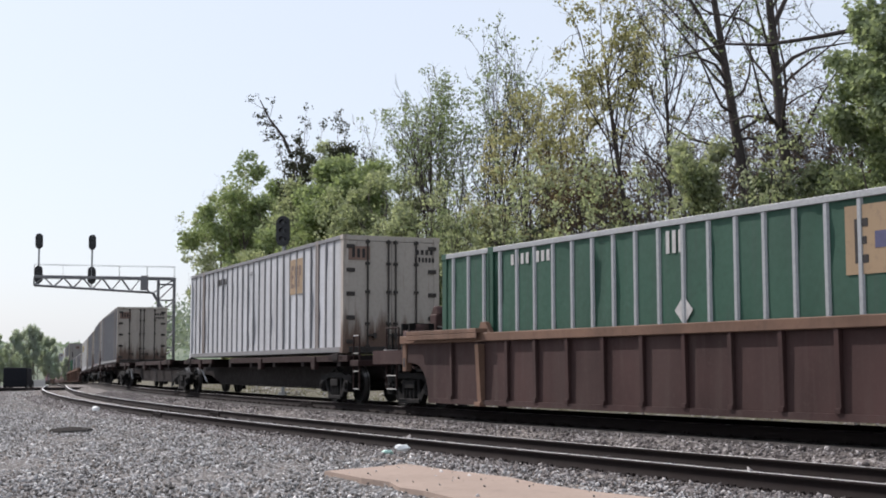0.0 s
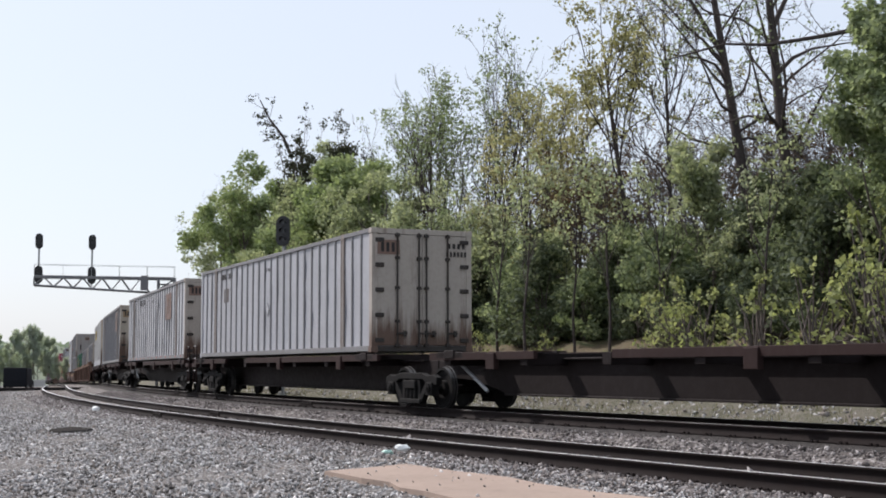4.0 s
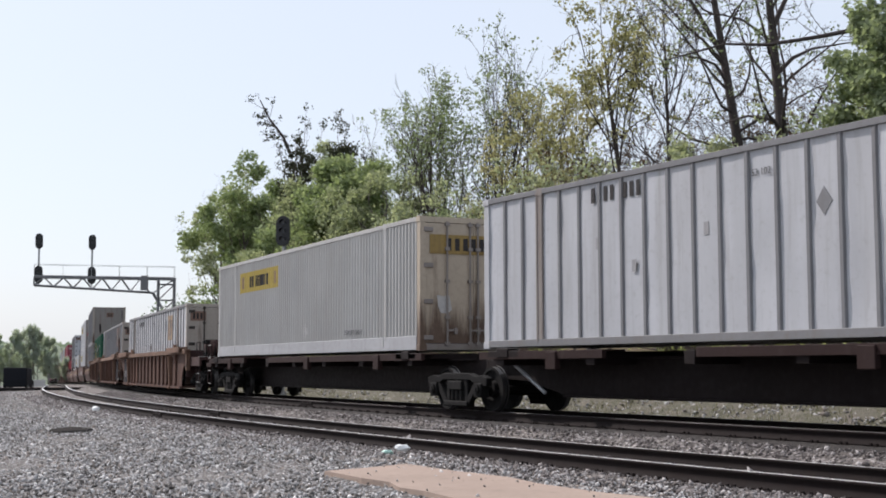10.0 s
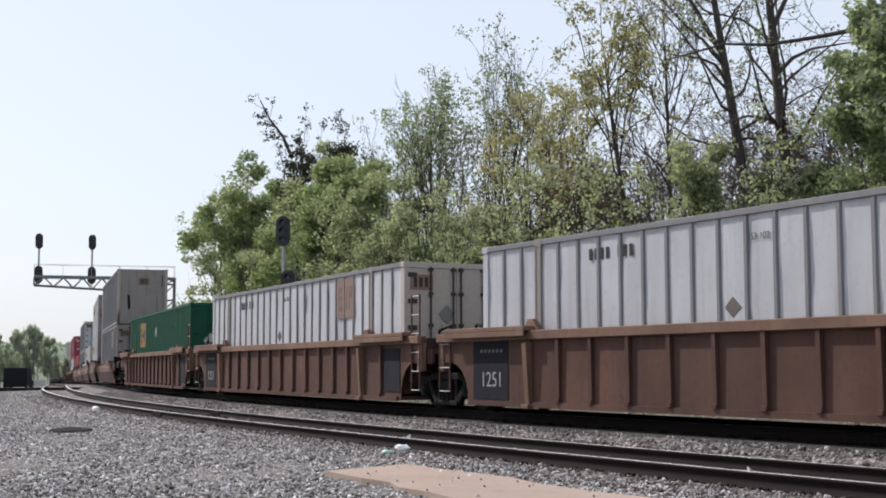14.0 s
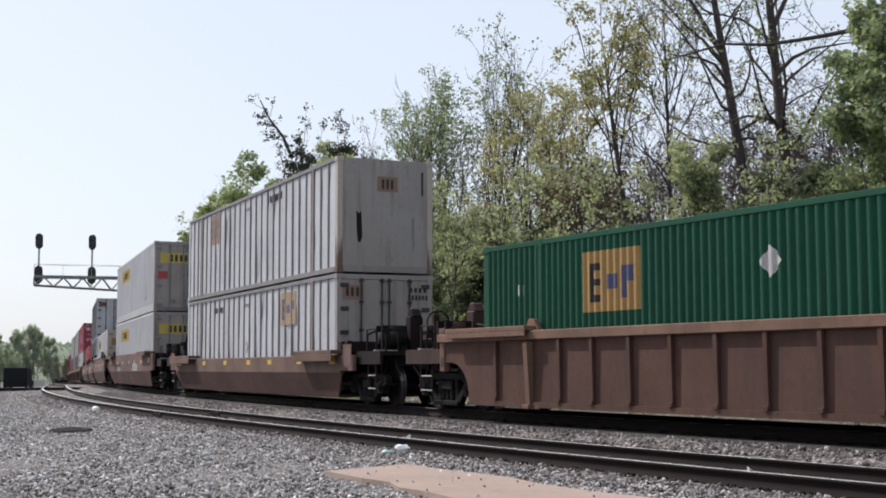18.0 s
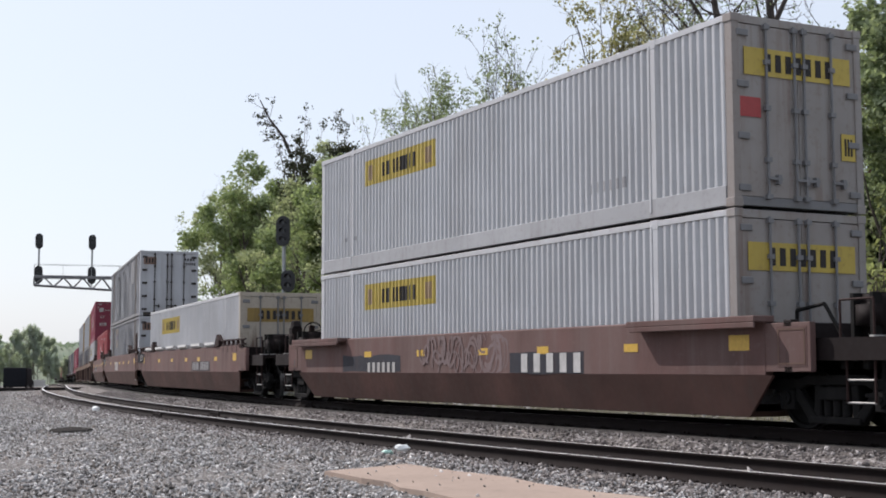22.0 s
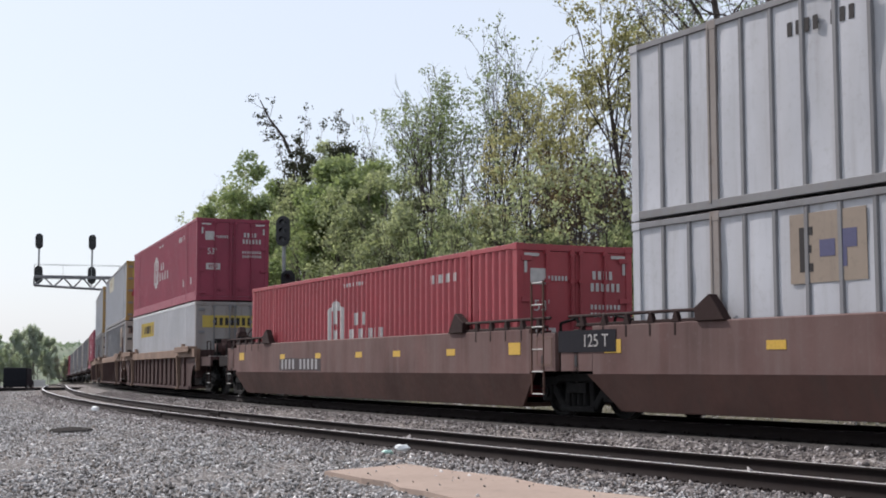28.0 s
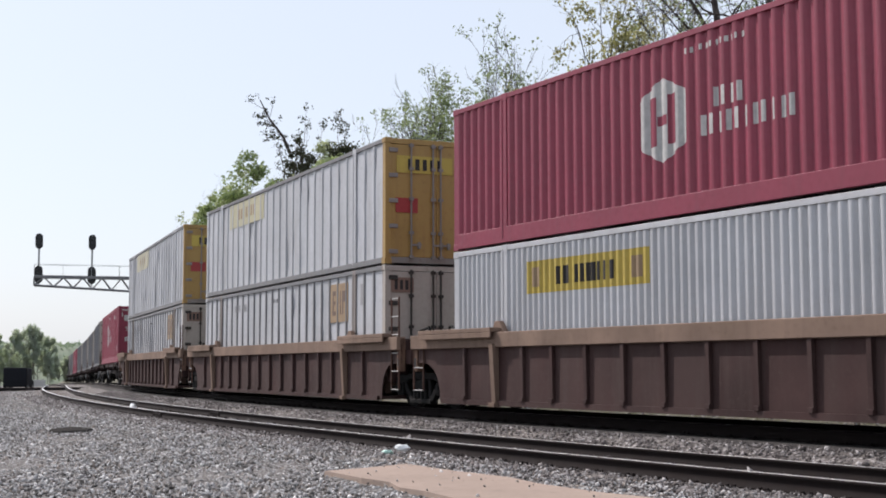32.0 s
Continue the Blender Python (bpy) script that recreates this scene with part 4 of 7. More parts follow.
for i in range(34):
    s = 12 + i * 2.4 + rg.uniform(-1, 1)
    put(U_DARK, s, -rg.uniform(10.8, 13.4), rg.uniform(0.66, 0.95), rg.uniform(0, 6.28))
for i in range(22):
    s = 14 + i * 2.2 + rg.uniform(-1, 1)
    put(U_DARK, s, -rg.uniform(15, 19), rg.uniform(0.55, 0.8), rg.uniform(0, 6.28))
for i in range(40):
    s = 11 + i * 2.2 + rg.uniform(-1, 1)
    put((S_MID, S_DARK, S_DARK)[rg.randrange(3)], s, -rg.uniform(9.2, 10.9), rg.uniform(0.6, 1.1), rg.uniform(0, 6.28))
# thin saplings and broad-leaved lime shoots at the edge of the shrubs
S_THIN = wood_tree(68, 7.0, 2.4, "thin dark sapling on the bank", "leaf_olive", 40, 0.3, 14, 0.13, "bark", 0.06, first=0.45, limbs=9, levels=2, angle=0.6, up=0.2, name="sapling")
for s, o, k in ((52, -8.6, 1.0), (47.5, -8.2, 0.9), (43, -8.4, 1.1), (39, -8.1, 0.9), (35.4, -8.3, 1.0), (32.6, -8.0, 1.0), (30, -8.4, 0.9), (27.6, -8.2, 0.9), (25.4, -8.6, 0.8), (57, -8.8, 1.1), (21, -8.7, 0.9)):
    put(S_THIN, s, o, k, rg.uniform(0, 6.28))
for s, o, k in ((22.9, -7.6, 1.0), (21.6, -7.2, 1.05), (24.2, -8.0, 1.15), (20.2, -7.8, 1.1), (46.5, -7.5, 0.8), (44.6, -7.8, 0.95), (30.0, -7.4, 0.55), (17.6, -7.4, 1.2), (16.4, -7.9, 1.35), (15.2, -7.2, 1.1), (17.2, -9.0, 1.6), (52, -7.9, 0.9), (38.5, -8.0, 0.9), (36.2, -7.7, 0.7), (57, -8.2, 1.0)):
    put(S_LIME, s, o, k, rg.uniform(0, 6.28))
for i in range(26):
    put(S_LOW, 13 + i * 1.9 + rg.uniform(-0.8, 0.8), -rg.uniform(6.3, 7.6), rg.uniform(0.6, 1.2), rg.uniform(0, 6.28))
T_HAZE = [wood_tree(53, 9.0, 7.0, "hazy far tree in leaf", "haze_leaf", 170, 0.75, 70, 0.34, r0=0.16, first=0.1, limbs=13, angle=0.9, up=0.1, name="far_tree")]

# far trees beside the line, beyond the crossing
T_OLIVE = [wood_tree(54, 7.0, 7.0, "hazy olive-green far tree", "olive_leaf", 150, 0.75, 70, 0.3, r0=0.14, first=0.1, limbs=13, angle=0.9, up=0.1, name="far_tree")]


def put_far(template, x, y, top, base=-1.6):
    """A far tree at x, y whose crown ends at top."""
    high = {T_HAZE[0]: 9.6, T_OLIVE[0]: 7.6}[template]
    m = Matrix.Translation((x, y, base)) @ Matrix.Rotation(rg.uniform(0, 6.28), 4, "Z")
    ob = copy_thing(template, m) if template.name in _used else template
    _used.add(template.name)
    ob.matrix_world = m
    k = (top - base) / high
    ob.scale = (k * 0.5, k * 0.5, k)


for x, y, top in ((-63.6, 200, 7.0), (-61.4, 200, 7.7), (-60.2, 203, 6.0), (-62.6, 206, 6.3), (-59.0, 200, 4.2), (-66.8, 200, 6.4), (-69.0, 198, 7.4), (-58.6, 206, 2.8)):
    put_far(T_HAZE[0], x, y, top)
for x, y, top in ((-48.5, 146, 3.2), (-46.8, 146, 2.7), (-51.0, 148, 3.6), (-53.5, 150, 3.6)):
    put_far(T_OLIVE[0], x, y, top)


def far_woods(name, n, s0, s1, o0, o1, high, seed):
    g = np.random.default_rng(seed)
    s, o = g.uniform(s0, s1, n), g.uniform(o0, o1, n)
    crown = g.uniform(0.4, 1.0, n) ** 0.5
    pts = line_array(s, o, np.interp(-o, [-p[0] for p in PROFILE], [p[1] for p in PROFILE]))
    hill = 0.75 + 0.25 * np.sin(s * 0.11) * np.cos(o * 0.17) + g.normal(0, 0.05, n)
    pts[:, 2] += crown * high * hill
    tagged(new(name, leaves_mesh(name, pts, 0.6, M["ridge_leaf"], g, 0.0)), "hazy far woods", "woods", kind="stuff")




def wooded_ridge():
    """The far wooded hill that closes the valley."""
    g = np.random.default_rng(3)
    xs, ys = np.arange(-520, 330, 5.0), np.arange(640, 800, 5.0)
    X, Y = np.meshgrid(xs, ys, indexing="ij")
    Z = -9 + np.interp(Y, [640, 655, 700, 760, 795], [0, 7, 20.5, 23, 20]) + 1.2 * np.sin(X * 0.021 + 1) + g.normal(0, 0.55, X.shape)
    P = np.stack([X, Y, Z], -1)
    nx, ny = X.shape
    idx = np.arange(nx * ny).reshape(nx, ny)
    f = np.stack([idx[:-1, :-1], idx[1:, :-1], idx[1:, 1:], idx[:-1, 1:]], -1).reshape(-1, 4)
    tagged(new("far_hill", array_mesh("far_hill", P.reshape(-1, 3), f, M["ridge"], True)), "hazy wooded hill beyond the bend", "hill", kind="structure")
    n = 26000
    i, j = g.integers(0, nx - 1, n), g.integers(0, ny - 1, n)
    pts = P[i, j] + g.normal(0, 1, (n, 3)) * np.array([3, 3, 0.5])
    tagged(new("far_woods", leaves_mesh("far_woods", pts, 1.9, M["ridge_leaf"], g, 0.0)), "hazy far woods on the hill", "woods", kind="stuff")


wooded_ridge()
far_woods("side_woods", 12000, 170, 330, -40, -9, 11, 4)

# grass along the foot of the bank
g2 = np.random.default_rng(8)


def grass(n, s0, s1, o0, o1, h):
    s, o = g2.uniform(s0, s1, n), g2.uniform(o0, o1, n)
    p = line_array(s, o, np.interp(-o, [-q[0] for q in PROFILE], [q[1] for q in PROFILE]))
    side = g2.normal(0, 1, (n, 3)) * np.array([1, 1, 0]); side /= np.linalg.norm(side, axis=1)[:, None]
    tip = p + np.array([0, 0, 1]) * (h * g2.uniform(0.4, 1.2, n))[:, None] + g2.normal(0, h * 0.3, (n, 3)) * np.array([1, 1, 0.1])
    V = np.stack([p - side * 0.012, p + side * 0.012, tip], 1).reshape(-1, 3)
    tagged(new("bank_grass", array_mesh("bank_grass", V, np.arange(3 * n).reshape(n, 3), M["grass"])), "dry spring grass on the bank", "grass", kind="stuff")


grass(9000, 8, 75, -8.2, -5.4, 0.22)
grass(3500, 8, 75, -5.4, -3.6, 0.16)

# ---------------------------------------------------------------- signals


def signal_head(parent, m, tall=1.4, wide=0.62, lamps=3, back=True):
    bm = bmesh.new()
    r = wide / 2
    out = []
    for i in range(9):
        a = math.pi * i / 8
        out.append((r * math.cos(a), tall / 2 - r + r * math.sin(a)))
    for i in range(9):
        a = math.pi + math.pi * i / 8
        out.append((r * math.cos(a), -tall / 2 + r + r * math.sin(a)))
    plate(bm, out, -0.02, 0.02)
    box(bm, -r * 0.55, r * 0.55, 0.02, 0.3, -tall / 2 + 0.12, tall / 2 - 0.12)
    head = part("signal_head", bm, M["black"], parent, "black rounded signal target")
    head.matrix_local = m
    for i in range(lamps):
        z = (i - (lamps - 1) / 2) * (tall - 2 * r) / max(1, lamps - 1) * 1.05
        b = bmesh.new()
        n = 12
        for k in range(n - 3):
            a, c = math.pi * (-0.1 + 1.2 * k / (n - 3)), math.pi * (-0.1 + 1.2 * (k + 1) / (n - 3))
            pts = [(0.12 * math.cos(a), -0.02, z + 0.12 * math.sin(a)), (0.12 * math.cos(c), -0.02, z + 0.12 * math.sin(c)), (0.12 * math.cos(c), -0.26, z + 0.12 * math.sin(c)), (0.12 * math.cos(a), -0.26, z + 0.12 * math.sin(a))]
            bm_f = [b.verts.new(q) for q in pts]
            b.faces.new(bm_f)
        part("hood", b, M["black"], head)
        b = bmesh.new()
        rod(b, (0, -0.021, z), (0, -0.03, z), 0.1, 12)
        part("lens", b, M["lens"], head)
    return head


sg = thing("mast_signal", "galvanised mast signal with two black targets", "railway signal")
sg.matrix_world = Matrix.Translation(line(49.5, -3.95, ground_z(-3.95)) + Vector((0.41, 0, 0))) @ Matrix.Rotation(-0.12, 4, "Z")
b = bmesh.new()
rod(b, (0, 0, 0), (0, 0, 7.1), 0.085, 10)
rod(b, (0, 0, 0), (0, 0, 0.25), 0.2, 10)
part("mast", b, M["galv"], sg)
signal_head(sg, pose(0.0, -0.2, 7.13), 1.32, 0.62)
signal_head(sg, pose(0.24, -0.2, 4.97), 0.98, 0.62, 2)
b = bmesh.new()
for z in np.arange(0.6, 3.8, 0.35):
    rod(b, (0.1, 0.2, z), (0.42, 0.2, z), 0.012, 5)
for x in (0.1, 0.42):
    rod(b, (x, 0.2, 0.4), (x, 0.2, 4.0), 0.014, 5)
part("ladder", b, M["galv"], sg)
b = bmesh.new()
box(b, 0.08, 0.36, -0.16, 0.1, 3.9, 4.3)
part("relay_box", b, M["galv"], sg, worn=0.01)

gt = thing("signal_gantry", "grey steel cantilever signal gantry with two signals", "railway signal")
gt.matrix_world = on_line(96, 0, 0.0)
# the boom reaches from behind the line out over the near track: -y is the camera's side of the line
b = bmesh.new()
for y in (3.3, 4.5):
    for x in (-0.45, 0.45):
        rod(b, (x, y, -0.6), (x, y, 7.9), 0.09, 6)
for z in np.arange(0.2, 7.4, 1.2):
    for x in (-0.45, 0.45):
        rod(b, (x, 3.3, z), (x, 4.5, z + 1.2), 0.045, 5)
        rod(b, (x, 3.3, z + 1.2), (x, 4.5, z + 1.2), 0.04, 5)
part("tower", b, M["gantry"], gt)
b = bmesh.new()
y_end = -5.75
for x in (-0.45, 0.45):
    box(b, x - 0.06, x + 0.06, y_end, 4.5, 7.74, 7.9)
    rod(b, (x, y_end, 7.2), (x, 2.9, 6.75), 0.07, 6)
    rod(b, (x, 2.9, 6.75), (x, 3.6, 5.6), 0.08, 6)
    n = 6
    for i in range(n):
        y0, y1 = y_end + (8.4 / n) * i, y_end + (8.4 / n) * (i + 1)
        ym = (y0 + y1) / 2
        zb0, zb1 = 7.2 - 0.45 * (y0 - y_end) / 8.65, 7.2 - 0.45 * (y1 - y_end) / 8.65
        rod(b, (x, y0, zb0), (x, ym, 7.8), 0.04, 5)
        rod(b, (x, ym, 7.8), (x, y1, zb1), 0.04, 5)
    rod(b, (x, y_end, 7.2), (x, y_end, 7.8), 0.06, 6)
    rod(b, (x, 3.0, 6.8), (x, 4.5, 7.8), 0.05, 5)
for y in np.arange(y_end, 4.5, 1.3):
    rod(b, (-0.45, y, 7.8), (0.45, y, 7.8), 0.04, 5)
part("boom", b, M["gantry"], gt)
b = bmesh.new()
box(b, -0.42, 0.42, y_end, 4.5, 7.9, 7.94)
part("walkway", b, M["gantry"], gt)
b = bmesh.new()
for x in (-0.45, 0.45):
    rod(b, (x, y_end, 8.75), (x, 4.5, 8.75), 0.014, 5)
    for y in np.arange(y_end, 4.6, 2.05):
        rod(b, (x, y, 7.9), (x, y, 8.75), 0.014, 5)
part("handrail", b, M["galv"], gt)
for y in (-5.45, -1.62):
    b = bmesh.new()
    rod(b, (0, y, 7.2), (0, y, 10.6), 0.07, 8)
    part("signal_post", b, M["galv"], gt)
    signal_head(gt, pose(0.1, y, 10.5, 0, 0, 90), 1.15, 0.55)
    signal_head(gt, pose(0.1, y, 8.0, 0, 0, 90), 1.3, 0.6)
b = bmesh.new()
box(b, 0.46, 0.9, 1.95, 2.5, 6.9, 8.0)
part("relay_box", b, M["gantry"], gt, worn=0.02)

# ---------------------------------------------------------------- road crossing, waiting van, clutter
b = bmesh.new()
for o0, o1 in ((70, 5.0), (4.66, 3.39), (3.05, 0.95), (0.62, -0.62), (-0.95, -6.0)):
    vs = box(b, 0, 1, 0, 1, 0, 1)
    for v in vs:
        s, o = 83.5 + 6.5 * v.co.x, o0 + (o1 - o0) * v.co.y
        v.co = line(s, o, -0.62 + (0.31 if v.co.z > 0.5 else -0.2))
road = new("road", mesh_of("road", b, M["asphalt"]))
tagged(road, "dark asphalt level crossing over the tracks", "road", kind="structure")


def van(m):
    v = thing("van", "dark boxy van waiting at the crossing", "vehicle", m=m)
    b = bmesh.new()
    plate(b, [(-2.2, 0.35), (2.2, 0.35), (2.25, 0.8), (1.25, 1.0), (0.8, 1.86), (-2.14, 1.92), (-2.22, 0.9)], -0.92, 0.92)
    part("body", b, M["van"], v, worn=0.06)
    b = bmesh.new()
    box(b, -0.02, 0.02, -0.78, 0.78, -0.28, 0.28)
    o = part("windscreen", b, M["glass"], v)
    o.matrix_local = pose(1.05, 0, 1.36, 0, -32, 0)
    for x in (-1.4, 1.4):
        for y in (-0.82, 0.82):
            b = bmesh.new()
            rod(b, (x, y - 0.1, 0.34), (x, y + 0.1, 0.34), 0.34, 14)
            w = part("wheel", b, M["rubber"], v)
            b = bmesh.new()
            rod(b, (x, y - 0.11, 0.34), (x, y + 0.11, 0.34), 0.19, 10)
            part("rim", b, M["galv"], w)
    for y in (-0.7, 0.7):
        b = bmesh.new()
        box(b, 2.2, 2.27, y - 0.15, y + 0.15, 0.66, 0.8)
        part("headlight", b, M["glass"], v, worn=0.01)
    b = bmesh.new()
    box(b, 2.15, 2.3, -0.9, 0.9, 0.35, 0.52)
    part("bumper", b, M["black"], v, worn=0.03)
    return v


van(Matrix.Translation((-35.0, 110.0, -1.0)) @ Matrix.Rotation(1.74, 4, "Z"))

for s, o, turn in ((150, 5.9, 0.1), (158, 5.6, 0.1)):
    b = bmesh.new()
    sweep(b, [(-0.3, 0.0), (0.3, 0.0), (0.22, 0.25), (0.1, 0.8), (-0.1, 0.8), (-0.22, 0.25)], -0.7, 0.7)
    ob = tagged(new("concrete_barrier", mesh_of("concrete_barrier", b, M["concrete"], 0.02)), "pale concrete barrier beside the track", "barrier", "barriers")
    ob.matrix_world = on_line(s, o, ground_z(o) - 0.02, 1.57 + turn)


def board():
    """A worn sheet of planking that lies in the gravel, its edges half buried."""
    b = bmesh.new()
    out = [(-1.46, 16.47), (-0.97, 17.12), (-0.48, 17.73), (0.04, 16.65), (0.75, 15.38), (1.03, 14.7), (1.29, 14.22), (1.58, 13.64), (1.99, 12.94), (2.46, 11.82), (0.48, 11.82), (0.09, 12.94), (-0.2, 13.83), (-0.47, 14.28), (-0.59, 14.85), (-0.93, 15.3)]
    top = [b.verts.new((x, y, 0.045 + 0.01 * math.sin(y * 2.1))) for x, y in out]
    low = [b.verts.new((x, y, -0.03)) for x, y in out]
    b.faces.new(top)
    b.faces.new(low[::-1])
    for i in range(len(out)):
        j = (i + 1) % len(out)
        b.faces.new((top[i], low[i], low[j], top[j]))
    return mesh_of("plank_sheet", b, M["board"])


ob = tagged(new("plank_sheet", board()), "weathered reddish board lying in the gravel", "board")
ob.location = (0, 0, -0.485)


# A flat dark patch with an uneven outline, level with the gravel.
def tar_patch():
    g = random.Random(6)
    b = bmesh.new()
    ring = [(0.42 * math.cos(a) * g.uniform(0.75, 1.1), 1.0 * math.sin(a) * g.uniform(0.7, 1.1)) for a in [2 * math.pi * i / 18 for i in range(18)]]
    top = [b.verts.new((x, y, 0.005)) for x, y in ring]
    low = [b.verts.new((x * 1.05, y * 1.05, -0.04)) for x, y in ring]
    b.faces.new(top)
    b.faces.new(low[::-1])
    for i in range(18):
        b.faces.new((top[i], low[i], low[(i + 1) % 18], top[(i + 1) % 18]))
    ob = tagged(new("tar_patch", mesh_of("tar_patch", b, M["tar"])), "dark tar patch on the gravel", "patch")
    ob.matrix_world = Matrix.Translation((-7.87, 28.3, -0.46)) @ Matrix.Rotation(0.25, 4, "Z")


tar_patch()
n = 90
loose = np.stack([rng.uniform(-1.5, 2.9, n), rng.uniform(11.2, 18.1, n), np.full(n, -0.432)], -1)
stones("board_gravel", loose, 0.022, M["chip"], "grey gravel strewn over the board")


def crumpled(name, seed, size, mat, label, category, place):
    g = np.random.default_rng(seed)
    b = bmesh.new()
    bmesh.ops.create_icosphere(b, subdivisions=2, radius=1)
    for v in b.verts:
        v.co = Vector([c * k for c, k in zip(v.co, size)]) * float(g.uniform(0.6, 1.15))
    ob = tagged(new(name, mesh_of(name, b, mat)), label, category)
    ob.location = place
    return ob


crumpled("crumpled_wrapper", 2, (0.13, 0.06, 0.06), M["rag"], "crumpled white plastic wrapper on the ballast", "litter", (-0.62, 19.9, -0.37))
crumpled("plastic_bottle", 3, (0.1, 0.04, 0.035), M["rag_green"], "flattened pale green bottle on the ballast", "litter", (-0.82, 19.6, -0.41))
bag = crumpled("plastic_bag", 4, (0.14, 0.1, 0.11), M["rag"], "crumpled white plastic bag blown about beside the rail", "bag", (-10.4, 40.0, -0.4))
# ---------------------------------------------------------------- containers
# A container's own space: x forward with the middle at 0, -y to the camera's side, z up from its bottom castings.
HALF, WIDE, TALL = 8.075, 1.295, 2.896
MOVING = []            # (thing, place of its middle on the line at 0 s, half the distance of its pivots, height)


def letter_mesh(w, h, d, mat, along):
    """One block of lettering, lying on a side (along x) or an end (along y)."""
    def make():
        bm = bmesh.new()
        if along == "x":
            box(bm, -w * 0.4, w * 0.4, -d, 0.0, -h / 2, h / 2)
        else:
            box(bm, 0.0, d, -w * 0.4, w * 0.4, -h / 2, h / 2)
        return mesh_of("letter", bm, mat)
    return shared(("letter", round(w, 3), round(h, 3), mat.name, along), make)


def blocks(parent, x0, x1, z0, z1, y, count, mat, gap=0.3):
    """Lettering too worn to read: a row of blocks on the camera's side."""
    w = (x1 - x0) / count
    me = letter_mesh(w * (1 - gap), z1 - z0, 0.006, mat, "x")
    for i in range(count):
        if count > 7 and i == 4:
            continue
        part("letter", me, None, parent).location = (x0 + w * (i + 0.5), y, (z0 + z1) / 2)


def end_blocks(parent, y0, y1, z0, z1, x, count, mat, gap=0.3):
    w = (y1 - y0) / count
    me = letter_mesh(w * (1 - gap), z1 - z0, 0.006, mat, "y")
    for i in range(count):
        part("letter", me, None, parent).location = (x, y0 + w * (i + 0.5), (z0 + z1) / 2)


_shared = {}


def shared(key, make):
    if key not in _shared:
        _shared[key] = make()
    return _shared[key]


def repainted(me, mat):
    m2 = me.copy()
    m2.materials.clear()
    m2.materials.append(mat)
    return m2


def frame_parts(box_thing, frame_mat, dark_mat, sill, end_mat, sill_mat=None):
    def posts():
        bm = bmesh.new()
        box(bm, -0.09, 0.09, -0.07, 0.07, 0.0, TALL)
        box(bm, -0.1, 0.1, -0.085, 0.085, -0.004, 0.13)
        box(bm, -0.1, 0.1, -0.085, 0.085, TALL - 0.12, TALL + 0.004)
        return mesh_of("corner_post", bm, frame_mat, 0.006)
    me = shared(("corner", frame_mat.name), posts)
    me2 = shared(("corner", end_mat.name), lambda: repainted(me, end_mat))
    for sx in (-1, 1):
        for sy in (-1, 1):
            ob = part("corner_post", me2 if sx > 0 else me, None, box_thing)
            ob.location = (sx * (HALF - 0.1), sy * (WIDE - 0.085), 0)

    def rails():
        bm = bmesh.new()
        box(bm, -HALF + 0.19, HALF - 0.19, -0.035, 0.035, 0.02, 0.02 + sill)
        return mesh_of("bottom_rail", bm, sill_mat or frame_mat, 0.006)

    def tops():
        bm = bmesh.new()
        box(bm, -HALF + 0.19, HALF - 0.19, -0.035, 0.035, TALL - 0.1, TALL - 0.005)
        return mesh_of("top_rail", bm, dark_mat, 0.006)
    lo, hi = shared(("rail", (sill_mat or frame_mat).name, sill), rails), shared(("top", dark_mat.name), tops)
    for sy in (-1, 1):
        part("bottom_rail", lo, None, box_thing).location = (0, sy * (WIDE - 0.036), 0)
        part("top_rail", hi, None, box_thing).location = (0, sy * (WIDE - 0.036), 0)

    def roof():
        bm = bmesh.new()
        box(bm, -HALF + 0.05, HALF - 0.05, -WIDE + 0.06, WIDE - 0.06, TALL - 0.06, TALL - 0.02)
        for i in range(26):
            x = -HALF + 0.6 + i * 0.6
            box(bm, x - 0.04, x + 0.04, -WIDE + 0.1, WIDE - 0.1, TALL - 0.021, TALL - 0.006)
        return mesh_of("roof", bm, M["silver"])

    def floor():
        bm = bmesh.new()
        box(bm, -HALF + 0.05, HALF - 0.05, -WIDE + 0.08, WIDE - 0.08, 0.04, 0.16)
        return mesh_of("floor_frame", bm, M["post"])
    part("roof", shared("roof", roof), None, box_thing)
    part("floor_frame", shared("floor", floor), None, box_thing)


def lift_posts(box_thing, mat, wide=0.17):
    def make():
        bm = bmesh.new()
        box(bm, -wide / 2, wide / 2, -0.02, 0.03, 0.02, TALL - 0.05)
        box(bm, -wide / 2 - 0.02, -wide / 2 + 0.03, -0.032, 0.01, 0.1, TALL - 0.06)
        box(bm, -0.1, 0.1, -0.026, 0.06, TALL - 0.14, TALL + 0.006)
        return mesh_of("lift_post", bm, mat, 0.005)
    me = shared(("lift", mat.name), make)
    for x in (-6.095, 6.095):
        part("lift_post", me, None, box_thing).location = (x, -WIDE + 0.022, 0)
        o = part("lift_post", me, None, box_thing)
        o.location, o.rotation_euler = (x, WIDE - 0.022, 0), (0, 0, math.pi)


